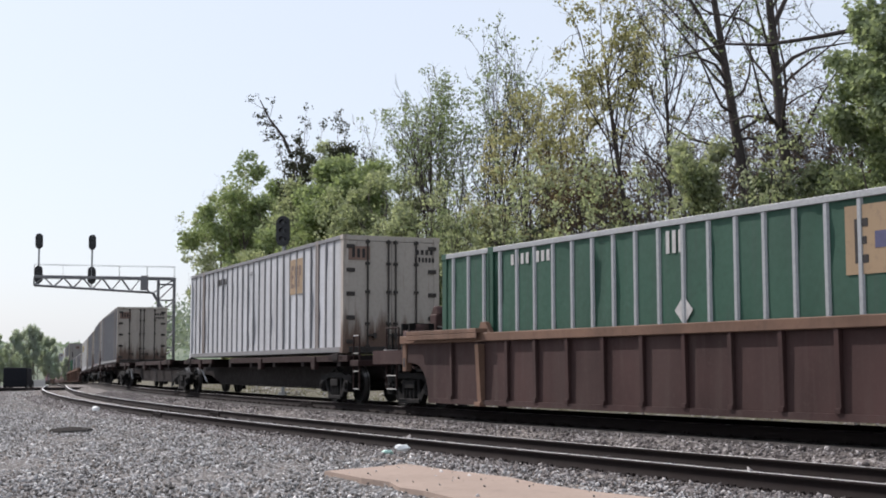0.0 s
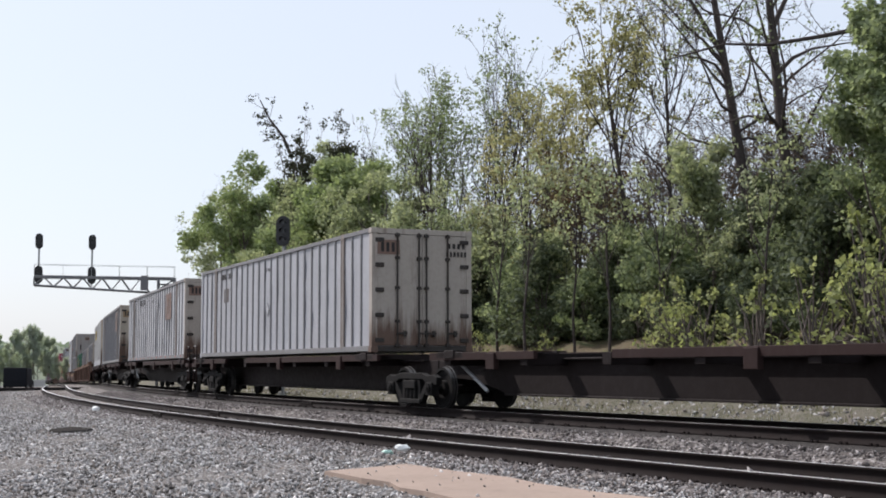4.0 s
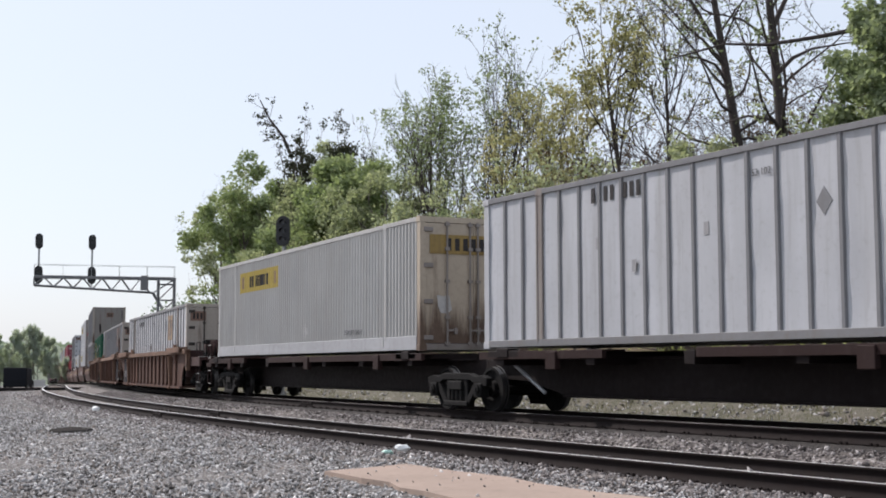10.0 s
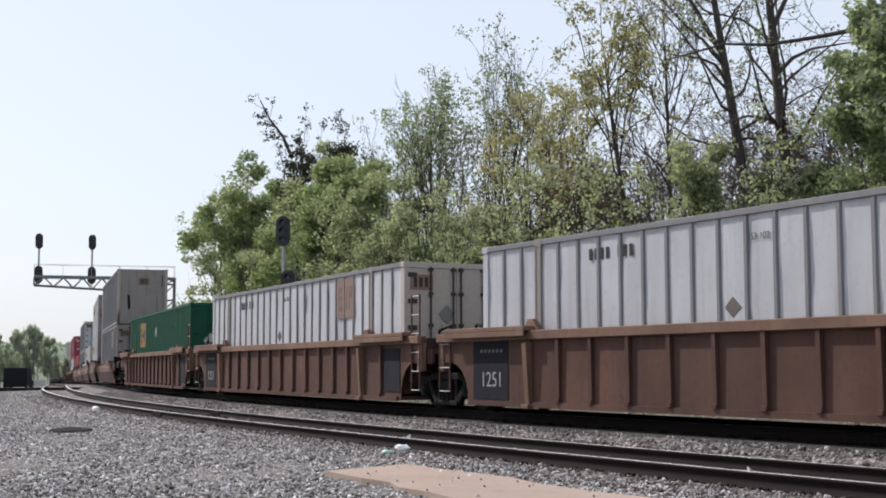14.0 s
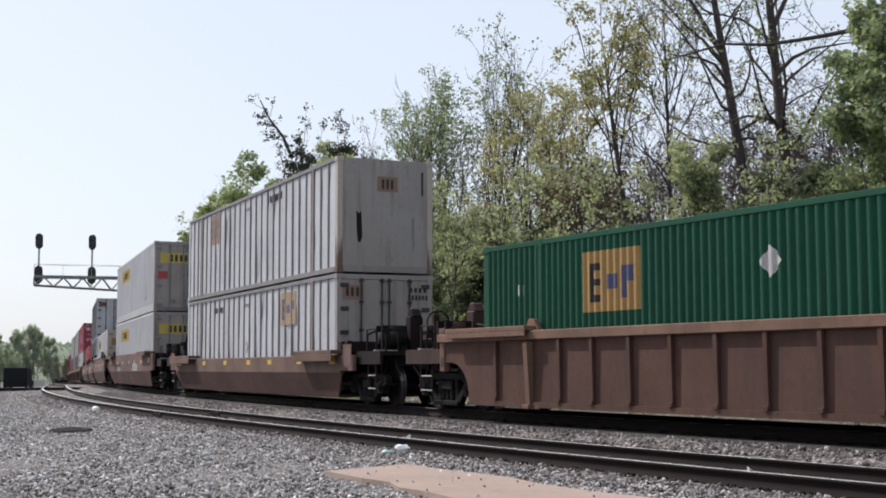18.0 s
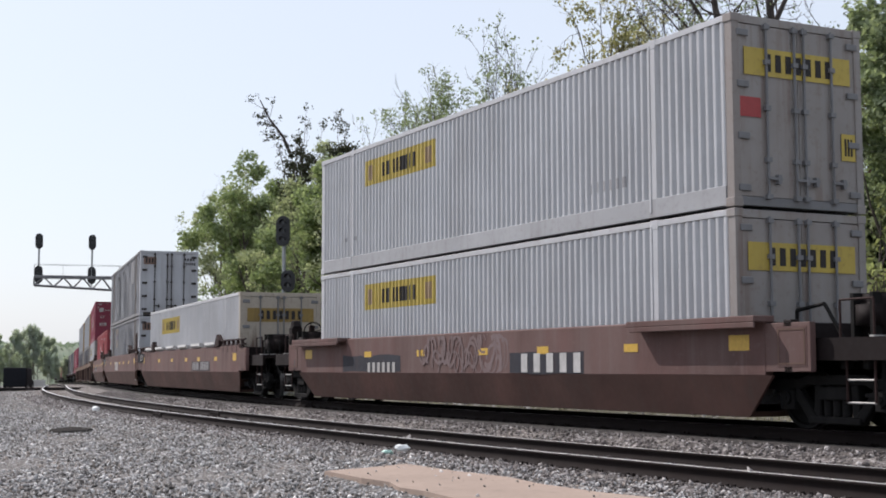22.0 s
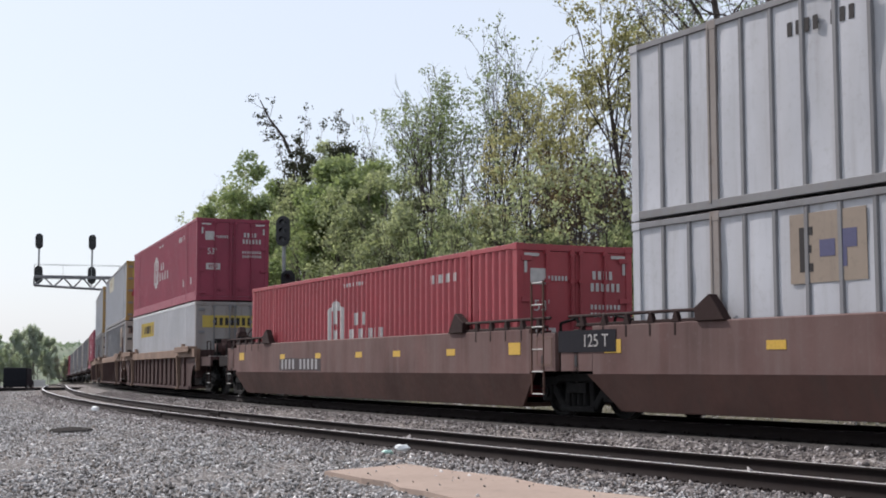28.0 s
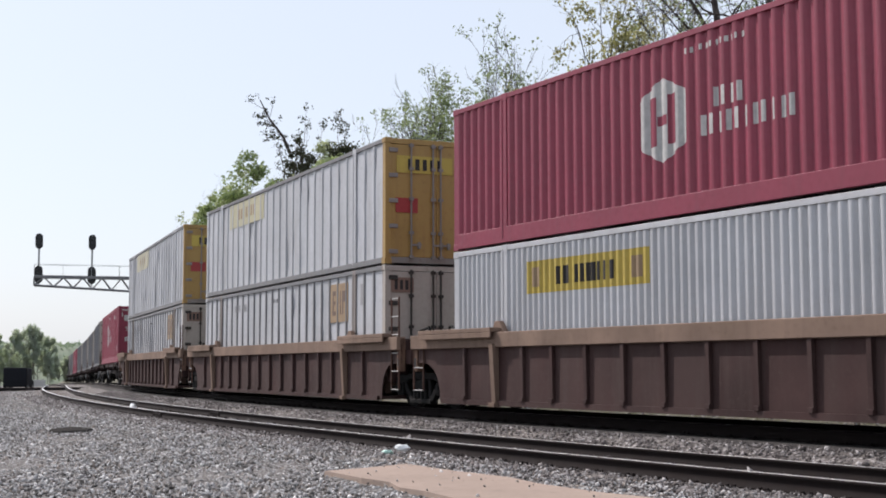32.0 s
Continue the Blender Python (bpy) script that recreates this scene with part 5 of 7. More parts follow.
def door_end(box_thing, mat, rod_mat, hinges=5):
    """Two door leaves with rods, handles and hinges on the leading end."""
    def leaf():
        bm = bmesh.new()
        box(bm, -0.04, 0.0, -0.58, 0.58, 0.16, TALL - 0.14)
        return mesh_of("door", bm, mat, 0.004)

    def bar():
        bm = bmesh.new()
        rod(bm, (0.035, 0, 0.14), (0.035, 0, TALL - 0.1), 0.022, 6)
        for z in (0.16, 0.72, 1.5, 2.2, TALL - 0.16):
            box(bm, 0.0, 0.07, -0.05, 0.05, z - 0.035, z + 0.035)
        box(bm, 0.04, 0.07, -0.02, 0.24, 0.42, 0.46)
        box(bm, 0.0, 0.075, 0.16, 0.22, 0.36, 0.5)
        return mesh_of("locking_rod", bm, rod_mat)

    def hinge():
        bm = bmesh.new()
        box(bm, 0.0, 0.03, -0.11, 0.11, -0.05, 0.05)
        return mesh_of("hinge", bm, rod_mat, 0.008)

    def header():
        bm = bmesh.new()
        box(bm, HALF - 0.12, HALF - 0.02, -WIDE + 0.15, WIDE - 0.15, TALL - 0.13, TALL - 0.005)
        return mesh_of("door_header", bm, mat, 0.005)

    def threshold():
        bm = bmesh.new()
        box(bm, HALF - 0.12, HALF - 0.02, -WIDE + 0.15, WIDE - 0.15, 0.02, 0.15)
        return mesh_of("door_sill", bm, rod_mat, 0.005)
    le, ba, hi = shared(("leaf", mat.name), leaf), shared(("bar", rod_mat.name), bar), shared(("hinge", rod_mat.name), hinge)
    part("door_header", shared(("header", mat.name), header), None, box_thing)
    part("door_sill", shared(("threshold", rod_mat.name), threshold), None, box_thing)
    for sy in (-1, 1):
        d = part("door", le, None, box_thing)
        d.location = (HALF - 0.03, sy * 0.585, 0)
        for y in (-0.49 * sy, 0.06 * sy):
            part("locking_rod", ba, None, d).location = (0.006, y, 0)
        for i in range(hinges):
            part("hinge", hi, None, d).location = (0.012, sy * 0.5, 0.28 + i * (TALL - 0.56) / (hinges - 1))


def blank_end(box_thing, mat, x, ribs=True):
    bm = bmesh.new()
    s = 1 if x > 0 else -1
    box(bm, min(x, x - s * 0.05), max(x, x - s * 0.05), -WIDE + 0.15, WIDE - 0.15, 0.02, TALL - 0.02)
    if ribs:
        for i in range(5):
            y = -0.9 + i * 0.45
            box(bm, min(x, x + s * 0.02), max(x, x + s * 0.02), y - 0.05, y + 0.05, 0.15, TALL - 0.15)
    part("end_wall", bm, mat, box_thing, worn=0.004)


def sheet_container(label, mat, post_mat, lift_mat, door_mat, group, doors=True, rod_mat=None, shift=0.0):
    """A container of flat sheets between upright posts."""
    c = thing("shipping_container", label, "container", group)
    frame_parts(c, mat, M["post"] if mat is not M["teal"] else M["galv"], 0.13, door_mat, M["sill"] if mat is not M["teal"] else None)

    def side(seed):
        rng = np.random.default_rng(seed)
        nx, nz = 82, 7
        xs, zs = np.clip((np.arange(nx) - 42) * 0.61 / 3 + shift, -HALF + 0.14, HALF - 0.14), np.linspace(0.1, TALL - 0.06, nz)
        g = np.array([[(x, 0.0, z) for z in zs] for x in xs])
        dent = rng.normal(0, 0.009, (nx, nz)) + rng.normal(0, 0.015, (nx, 1)) + np.linspace(-1, 1, nz) * rng.normal(0, 0.01, (nx, 1))
        dent[:, 0] = dent[:, -1] = 0
        dent[::3] = 0
        for _ in range(16):
            i, j = rng.integers(2, nx - 2), rng.integers(1, nz - 1)
            dent[i, j] += rng.uniform(0.012, 0.026)
        g[:, :, 1] = np.clip(dent, -0.009, 0.05)
        idx = np.arange(nx * nz).reshape(nx, nz)
        f = np.stack([idx[:-1, :-1], idx[1:, :-1], idx[1:, 1:], idx[:-1, 1:]], -1).reshape(-1, 4)
        return array_mesh("side_panel", g.reshape(-1, 3), f, mat, True)
    seed = len(MOVING) % 4
    part("side_panel", shared(("sheet", mat.name, seed), lambda: side(seed)), None, c).location = (0, -WIDE + 0.045, 0)
    far = part("side_panel", shared(("sheet", mat.name, seed), lambda: side(seed)), None, c)
    far.location, far.rotation_euler = (0, WIDE - 0.045, 0), (0, 0, math.pi)

    def post():
        bm = bmesh.new()
        sweep_up = [(-0.055, 0.0), (-0.03, -0.032), (0.03, -0.032), (0.055, 0.0)]
        a = [bm.verts.new((x, y, 0.14)) for x, y in sweep_up]
        b = [bm.verts.new((x, y, TALL - 0.1)) for x, y in sweep_up]
        for i in range(3):
            bm.faces.new((a[i], a[i + 1], b[i + 1], b[i]))
        return mesh_of("side_post", bm, post_mat)
    pm = shared(("post", post_mat.name), post)
    for i in range(-13, 13):
        x = 0.61 * i + shift
        if abs(x) > HALF - 0.25:
            continue
        if abs(abs(x) - 6.095) < 0.17:
            continue
        part("side_post", pm, None, c).location = (x, -WIDE + 0.045, 0)
        o = part("side_post", pm, None, c)
        o.location, o.rotation_euler = (x, WIDE - 0.045, 0), (0, 0, math.pi)
    lift_posts(c, lift_mat)
    if doors:
        door_end(c, door_mat, rod_mat or M["door_iron"])
    else:
        # the end's shade is part of this darker colour
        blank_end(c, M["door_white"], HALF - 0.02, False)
    blank_end(c, mat, -HALF + 0.02)
    return c


WAVE = ((0.0, 0.0), (0.05, 0.0), (0.075, 0.04), (0.135, 0.04), (0.16, 0.0))
PITCH = 0.185


BROAD, BROAD_PITCH = ((0.0, 0.0), (0.07, 0.0), (0.115, 0.045), (0.205, 0.045), (0.25, 0.0)), 0.278


def wave_points(wave, pitch):
    pts, x = [], -HALF + 0.18
    while x < HALF - 0.18:
        pts += [(x + dx, y) for dx, y in wave if x + dx < HALF - 0.17]
        x += pitch
    return pts + [(HALF - 0.17, 0.0)]


NARROW_WAVES, BROAD_WAVES = wave_points(WAVE, PITCH), wave_points(BROAD, BROAD_PITCH)


def corrugated_container(label, mat, door_mat, group, sill=0.3, rod_mat=None, waves=NARROW_WAVES, sill_mat=None):
    """A container of corrugated steel."""
    c = thing("shipping_container", label, "container", group)
    frame_parts(c, mat, mat, sill, door_mat, sill_mat)

    def side():
        n = len(waves)
        v = np.array([(px, py, z) for z in (sill, TALL - 0.08) for px, py in waves])
        f = np.array([(i, i + 1, n + i + 1, n + i) for i in range(n - 1)])
        return array_mesh("corrugated_side", v, f, mat)
    me = shared(("corr", mat.name, sill, len(waves)), side)
    part("side_panel", me, None, c).location = (0, -WIDE + 0.012, 0)
    far = part("side_panel", me, None, c)
    far.location, far.rotation_euler = (0, WIDE - 0.012, 0), (0, 0, math.pi)
    lift_posts(c, mat)
    door_end(c, door_mat, rod_mat or door_mat, 4)
    blank_end(c, mat, -HALF + 0.02)
    return c


def wave_paint(name, parent, x0, x1, low, high, mat, lift=0.003, waves=NARROW_WAVES):
    """Paint that follows the corrugation between x0 and x1; low and high give its lower and upper edge at x."""
    xs = [x0] + [p[0] for p in waves if x0 < p[0] < x1] + [x1]
    wx, wy = [p[0] for p in waves], [p[1] for p in waves]
    n = len(xs)
    v = np.array([(x, -WIDE + 0.012 - lift + float(np.interp(x, wx, wy)), e(x)) for e in (low, high) for x in xs])
    f = np.array([(i, i + 1, n + i + 1, n + i) for i in range(n - 1)])
    return part(name, array_mesh(name, v, f, mat), None, parent)


def wave_sign(c, u, z, w, h, mat, inner=(), name="sign"):
    x0 = HALF - u - w / 2
    s = wave_paint(name, c, x0, x0 + w, lambda x: z - h / 2, lambda x: z + h / 2, mat)
    for fx0, fx1, fz0, fz1, m2 in inner:
        wave_paint("sign_mark", s, x0 + fx0 * w, x0 + fx1 * w, lambda x, f=fz0: z - h / 2 + f * h, lambda x, f=fz1: z - h / 2 + f * h, m2, 0.006)
    return s


def wave_letters(c, u, z, w, h, count, mat=None, waves=NARROW_WAVES):
    x0, k = HALF - u - w / 2, w / count
    for i in range(count):
        wave_paint("letter", c, x0 + k * (i + 0.22), x0 + k * (i + 0.66), lambda x: z - h / 2, lambda x: z + h / 2, mat or M["grey_ink"], waves=waves)


def side_sign(c, u, z, w, h, mat, name="sign", inner=None, deep=0.0):
    """A painted square on the camera's side; u from the leading end."""
    y = -WIDE + 0.03 - deep
    bm = bmesh.new()
    box(bm, HALF - u - w / 2, HALF - u + w / 2, y - 0.004, y + 0.004, z - h / 2, z + h / 2)
    s = part(name, bm, mat, c)
    for k, (fx0, fx1, fz0, fz1, m2) in enumerate(inner or ()):
        b2 = bmesh.new()
        x0 = HALF - u - w / 2
        box(b2, x0 + fx0 * w, x0 + fx1 * w, y - 0.008, y - 0.0045, z - h / 2 + fz0 * h, z - h / 2 + fz1 * h)
        part("sign_mark", b2, m2, s)
    return s


def lettering(c, u, z, w, h, count, mat=None, deep=0.0, name="lettering"):
    y = -WIDE + 0.034 - deep
    blocks(c, HALF - u - w / 2, HALF - u + w / 2, z - h / 2, z + h / 2, y, count, mat or M["grey_ink"])


def diamond(c, u, z, w, h, mat, deep=0.0):
    u = HALF - 0.61 * (math.floor((HALF - u) / 0.61) + 0.5)          # between two posts
    y = -WIDE + 0.034 - deep
    bm = bmesh.new()
    plate(bm, [(HALF - u - w / 2, z), (HALF - u, z - h / 2), (HALF - u + w / 2, z), (HALF - u, z + h / 2)], y - 0.004, y + 0.002)
    return part("placard", bm, mat, c)


LETTER_A = ((0.13, 0.2, 0.16, 0.8, M["ink"]), (0.2, 0.31, 0.68, 0.8, M["ink"]), (0.2, 0.29, 0.43, 0.54, M["ink"]), (0.2, 0.31, 0.16, 0.28, M["ink"]), (0.4, 0.6, 0.36, 0.6, M["blue"]), (0.68, 0.75, 0.2, 0.72, M["blue"]), (0.75, 0.88, 0.46, 0.72, M["blue"]))
LETTER_B = ((0.13, 0.19, 0.18, 0.82, M["rust_ink"]), (0.19, 0.31, 0.7, 0.82, M["rust_ink"]), (0.19, 0.29, 0.45, 0.55, M["rust_ink"]), (0.19, 0.31, 0.18, 0.29, M["rust_ink"]), (0.4, 0.45, 0.2, 0.8, M["rust_ink"]), (0.55, 0.6, 0.2, 0.8, M["rust_ink"]), (0.69, 0.75, 0.2, 0.8, M["rust_ink"]), (0.75, 0.87, 0.52, 0.8, M["rust_ink"]))


def row_letters(n, x0, x1, z0, z1, mat):
    w = (x1 - x0) / n
    return tuple((x0 + w * (i + 0.2), x0 + w * (i + 0.74), z0, z1, mat) for i in range(n) if i != 2)


LONG_SIGN = tuple((x, x + w, 0.22, 0.76, M["ink"]) for x, w in ((0.27, 0.03), (0.33, 0.05), (0.43, 0.026), (0.475, 0.026), (0.525, 0.026), (0.565, 0.026), (0.61, 0.026), (0.655, 0.026), (0.7, 0.04))) + ((0.05, 0.12, 0.2, 0.8, M["gold"]), (0.88, 0.95, 0.2, 0.8, M["gold"]))


def end_sign(c, y, z, w, h, mat, count=0, ink=None, name="sign"):
    x = HALF - 0.018
    bm = bmesh.new()
    box(bm, x, x + 0.006, y - w / 2, y + w / 2, z - h / 2, z + h / 2)
    s = part(name, bm, mat, c)
    if count:
        end_blocks(s, y - w * 0.33, y + w * 0.33, z - h * 0.32, z + h * 0.32, x + 0.006, count, ink or M["ink"])
    return s


def end_lettering(c, y, z, w, h, count, mat=None):
    end_blocks(c, y - w / 2, y + w / 2, z - h / 2, z + h / 2, HALF - 0.018, count, mat or M["ink"])


def stain(c, y, z, w, h, mat=M["scrawl"]):
    """A rust run on the leading end."""
    bm = bmesh.new()
    x = HALF - 0.0185
    pts = [(-0.5, 0.5), (-0.1, 0.42), (0.3, 0.5), (0.42, 0.1), (0.5, -0.3), (0.2, -0.5), (-0.25, -0.46), (-0.45, -0.1)]
    a = [bm.verts.new((x, y + px * w, z + pz * h)) for px, pz in pts]
    bm.faces.new(a)
    return part("rust_run", bm, mat, c)


GROUP = "containers on the train"


def white_box(extra="", doors=True, mat="white", sign="ruddy", mat_door="door_worn"):
    c = sheet_container("dented white sheet-and-post container, grimy doors" + extra if doors else "dented white sheet container with a stained plain end" + extra,
                        M[mat], M["post"], M["rust_post"], M[mat_door], GROUP, doors)
    writing("size_mark", "53 102", 0.15, M["faint_ink"], c, pose(-0.305, -WIDE + 0.03, 2.46, 90, 0, 0))
    if doors:
        end_sign(c, -0.88, 2.45, 0.6, 0.34, M[sign], 3)
        end_lettering(c, 0.88, 2.52, 0.5, 0.12, 4)
        end_lettering(c, 0.88, 2.33, 0.56, 0.12, 6)
    return c


def silver_box(extra="", door="door_white", end="yellow"):
    c = corrugated_container("silver-white corrugated container with a yellow side sign" + extra, M["silver"], M[door], GROUP, rod_mat=M["post"], sill_mat=M["silver_sill"])
    wave_sign(c, 11.6, 2.22, 3.64, 0.6, M["yellow"], LONG_SIGN)
    end_sign(c, 0, 2.2, 2.1, 0.42, M[end], 7)
    return c


def red_box(mat="red", label="red corrugated container with a pale hexagon badge"):
    c = corrugated_container(label, M[mat], M["red"] if mat == "red" else M["maroon"], GROUP, waves=BROAD_WAVES)
    u, z = 9.36, 1.58
    xc = HALF - u
    badge = wave_paint("badge", c, xc - 0.6, xc + 0.6, lambda x: z - 0.7 + 0.5 * abs(x - xc), lambda x: z + 0.7 - 0.5 * abs(x - xc), M["pale"], waves=BROAD_WAVES)
    for dx in (-0.24, 0.24):
        wave_paint("badge_mark", badge, xc + dx - 0.1, xc + dx + 0.1, lambda x: z - 0.4, lambda x: z + 0.4, M[mat], 0.006, BROAD_WAVES)
    wave_paint("badge_mark", badge, xc - 0.13, xc + 0.13, lambda x: z - 0.08, lambda x: z + 0.08, M[mat], 0.006, BROAD_WAVES)
    wave_letters(c, 7.4, 1.34, 2.1, 0.32, 11, M["pale"], BROAD_WAVES)
    wave_letters(c, 7.8, 1.74, 0.7, 0.3, 4, M["pale"], BROAD_WAVES)
    wave_letters(c, 3.2, 2.42, 1.4, 0.18, 9, M["pale"], BROAD_WAVES)
    wave_letters(c, 8.1, 2.58, 1.4, 0.09, 12, M["pale"], BROAD_WAVES)
    for uu in (2.69, 1.24):
        wave_letters(c, uu, 0.75, 0.34, 0.26, 2, M["pale"], BROAD_WAVES)
    end_sign(c, -0.82, 2.28, 0.34, 0.3, M["pale"])
    end_lettering(c, -0.4, 2.25, 0.45, 0.09, 6, M["pale"])
    end_lettering(c, 0.6, 2.33, 0.5, 0.16, 4, M["pale"])
    end_lettering(c, 0.66, 2.1, 0.7, 0.16, 6, M["pale"])
    end_lettering(c, 0.66, 1.72, 0.7, 0.09, 8, M["pale"])
    end_lettering(c, 0.66, 1.57, 0.7, 0.09, 8, M["pale"])
    end_sign(c, -0.7, 1.2, 0.5, 0.22, M["pale"], 5, M[mat])
    for y0 in (-1, 1):
        b3 = bmesh.new()
        ya, yb = sorted((y0 * 1.12, y0 * 0.8))
        box(b3, HALF - 0.014, HALF - 0.008, ya, yb, TALL - 0.24, TALL - 0.18)
        ya, yb = sorted((y0 * 1.12, y0 * 1.06))
        box(b3, HALF - 0.014, HALF - 0.008, ya, yb, TALL - 0.55, TALL - 0.24)
        part("corner_mark", b3, M["pale"], c)
    writing("size_mark", "53'", 0.3, M["pale"], c, pose(HALF - 0.012, -0.75, 1.72, 90, 0, 90))
    return c


# ---------------------------------------------------------------- trucks


def wheelset_mesh(r=0.44):
    bm = bmesh.new()
    n = 24
    rod(bm, (0, -1.05, 0), (0, 1.05, 0), 0.075, 10)
    for s in (-1, 1):
        prof = [(r + 0.028, 0.69), (r + 0.024, 0.725), (r, 0.735), (r - 0.004, 0.82), (r - 0.06, 0.82), (r - 0.075, 0.785), (0.17, 0.75), (0.15, 0.84), (0.0, 0.84)]
        back = [(0.0, 0.69), (r - 0.06, 0.69)]
        ring = [[bm.verts.new((rr * math.cos(2 * math.pi * i / n), s * yy, rr * math.sin(2 * math.pi * i / n))) for i in range(n)] for rr, yy in back[1:] + prof[:-1]]
        for a, b in zip(ring, ring[1:]):
            for i in range(n):
                f = bm.faces.new((a[i], a[(i + 1) % n], b[(i + 1) % n], b[i]))
        bm.faces.new(ring[-1])
        bm.faces.new(ring[0])
    me = mesh_of("wheelset", bm, [M["iron"], M["tread"]])
    for p in me.polygons:
        d = math.hypot(p.center.x, p.center.z)
        if d > r - 0.02 and abs(p.normal.y) < 0.5:
            p.material_index = 1
    return me


def side_frame_mesh():
    """The cast side frame with its two windows, spring nest and bearing boxes."""
    bm = bmesh.new()
    top = [(-1.18, 0.5), (-1.2, 0.66), (-1.02, 0.72), (-0.72, 0.7), (-0.5, 0.76), (0.5, 0.76), (0.72, 0.7), (1.02, 0.72), (1.2, 0.66), (1.18, 0.5)]
    plate(bm, top + [(0.78, 0.52), (0.55, 0.62), (-0.55, 0.62), (-0.78, 0.52)], -1.12, -0.98)
    for s in (-1, 1):
        plate(bm, [(s * 0.72, 0.6), (s * 0.9, 0.58), (s * 0.5, 0.14), (s * 0.3, 0.14)], -1.12, -0.99)
        plate(bm, [(s * 0.3, 0.14), (s * 0.44, 0.14), (s * 0.4, 0.64), (s * 0.27, 0.64)], -1.1, -0.99)
        box(bm, s * 0.89 - 0.14, s * 0.89 + 0.14, -1.16, -0.96, 0.28, 0.56)
    box(bm, -0.48, 0.48, -1.15, -0.96, 0.1, 0.2)
    for x in (-0.17, 0.0, 0.17):
        rod(bm, (x, -1.06, 0.2), (x, -1.06, 0.42), 0.07, 8)
    box(bm, -0.27, 0.27, -1.16, -0.9, 0.42, 0.6)
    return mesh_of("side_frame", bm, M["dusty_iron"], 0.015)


TRUCK_WHEELS = []


def truck(unit, x):
    """A two-axle truck as a part of its unit, with frames and wheelsets as its parts."""
    def bolster():
        bm = bmesh.new()
        box(bm, -0.2, 0.2, -0.98, 0.98, 0.42, 0.66)
        rod(bm, (0, 0, 0.66), (0, 0, 0.8), 0.3, 16)
        for sx in (-1, 1):
            box(bm, sx * 0.42 - 0.05, sx * 0.42 + 0.05, -0.8, 0.8, 0.3, 0.4)
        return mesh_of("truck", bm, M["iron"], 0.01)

    def cap():
        bm = bmesh.new()
        rod(bm, (0, -1.2, 0), (0, -1.12, 0), 0.1, 12)
        rod(bm, (0, -1.22, 0), (0, -1.2, 0), 0.05, 8)
        return mesh_of("bearing_cap", bm, M["iron"])
    t = part("truck", shared("bolster", bolster), None, unit)
    t.location = (x, 0, RAIL_TOP)
    for turn in (0, math.pi):
        f = part("side_frame", shared("side_frame", side_frame_mesh), None, t)
        f.rotation_euler = (0, 0, turn)
        for sx in (-0.89, 0.89):
            c = part("bearing_cap", shared("cap", cap), None, t)
            c.location, c.rotation_euler = (sx, 0, 0.44), (0, 0, turn)
    for sx in (-0.89, 0.89):
        w = part("wheelset", shared("wheelset", wheelset_mesh), None, t)
        w.location = (sx, 0, 0.44)
        TRUCK_WHEELS.append(w)
    return t


# ---------------------------------------------------------------- cars
# A unit's own space is that of its container: x forward, middle at 0, z from the rail's datum.


def arch_outline(x_end, z0, z1, x_cut, z_cut):
    """One side sheet with both ends cut away over the wheels."""
    right = [(x_cut - 0.55, z0), (x_cut - 0.53, z0 + 0.26), (x_cut - 0.45, z0 + 0.47), (x_cut - 0.31, z0 + 0.63), (x_cut - 0.12, z0 + 0.75), (x_cut + 0.12, z_cut), (x_end, z_cut), (x_end, z1)]
    return right + [(-x, z) for x, z in right[::-1]]


def ladder(unit, x, y, z0, z1, wide=0.42, mat=None):
    bm = bmesh.new()
    rod(bm, (x - wide / 2, y, z0), (x - wide / 2, y, z1), 0.02, 6)
    ob = part("ladder", bm, mat or M["orange"], unit, "thin steel ladder with pale worn rungs")
    b2 = bmesh.new()
    rod(b2, (x + wide / 2, y, z0), (x + wide / 2, y, z1), 0.02, 6)
    part("stile", b2, mat or M["orange"], ob)

    def rung():
        b = bmesh.new()
        rod(b, (-wide / 2, 0, 0), (wide / 2, 0, 0), 0.014, 6)
        return mesh_of("rung", b, M["rung"])
    k = max(2, int((z1 - z0) / 0.36))
    for i in range(k + 1):
        part("rung", shared(("rung", wide), rung), None, ob).location = (x, y, z0 + (z1 - z0) * i / k * 0.985)


def coupler(unit, x, s):
    bm = bmesh.new()
    a, b = sorted((x - s * 1.0, x - s * 0.15))
    box(bm, a, b, -0.1, 0.1, 0.72, 0.92)
    plate(bm, [(x - s * 0.3, 0.66), (x + s * 0.02, 0.66), (x + s * 0.06, 0.98), (x - s * 0.3, 0.98)], -0.16, 0.14)
    part("coupler", bm, M["iron"], unit, worn=0.02)
    b2 = bmesh.new()
    pts = [Vector((x - s * 0.7, -0.5, 0.85)), Vector((x - s * 0.35, -0.42, 0.55)), Vector((x, -0.35, 0.48))]
    for p, q in zip(pts, pts[1:]):
        rod(b2, p, q, 0.03, 6)
    part("brake_hose", b2, M["rubber"], unit)


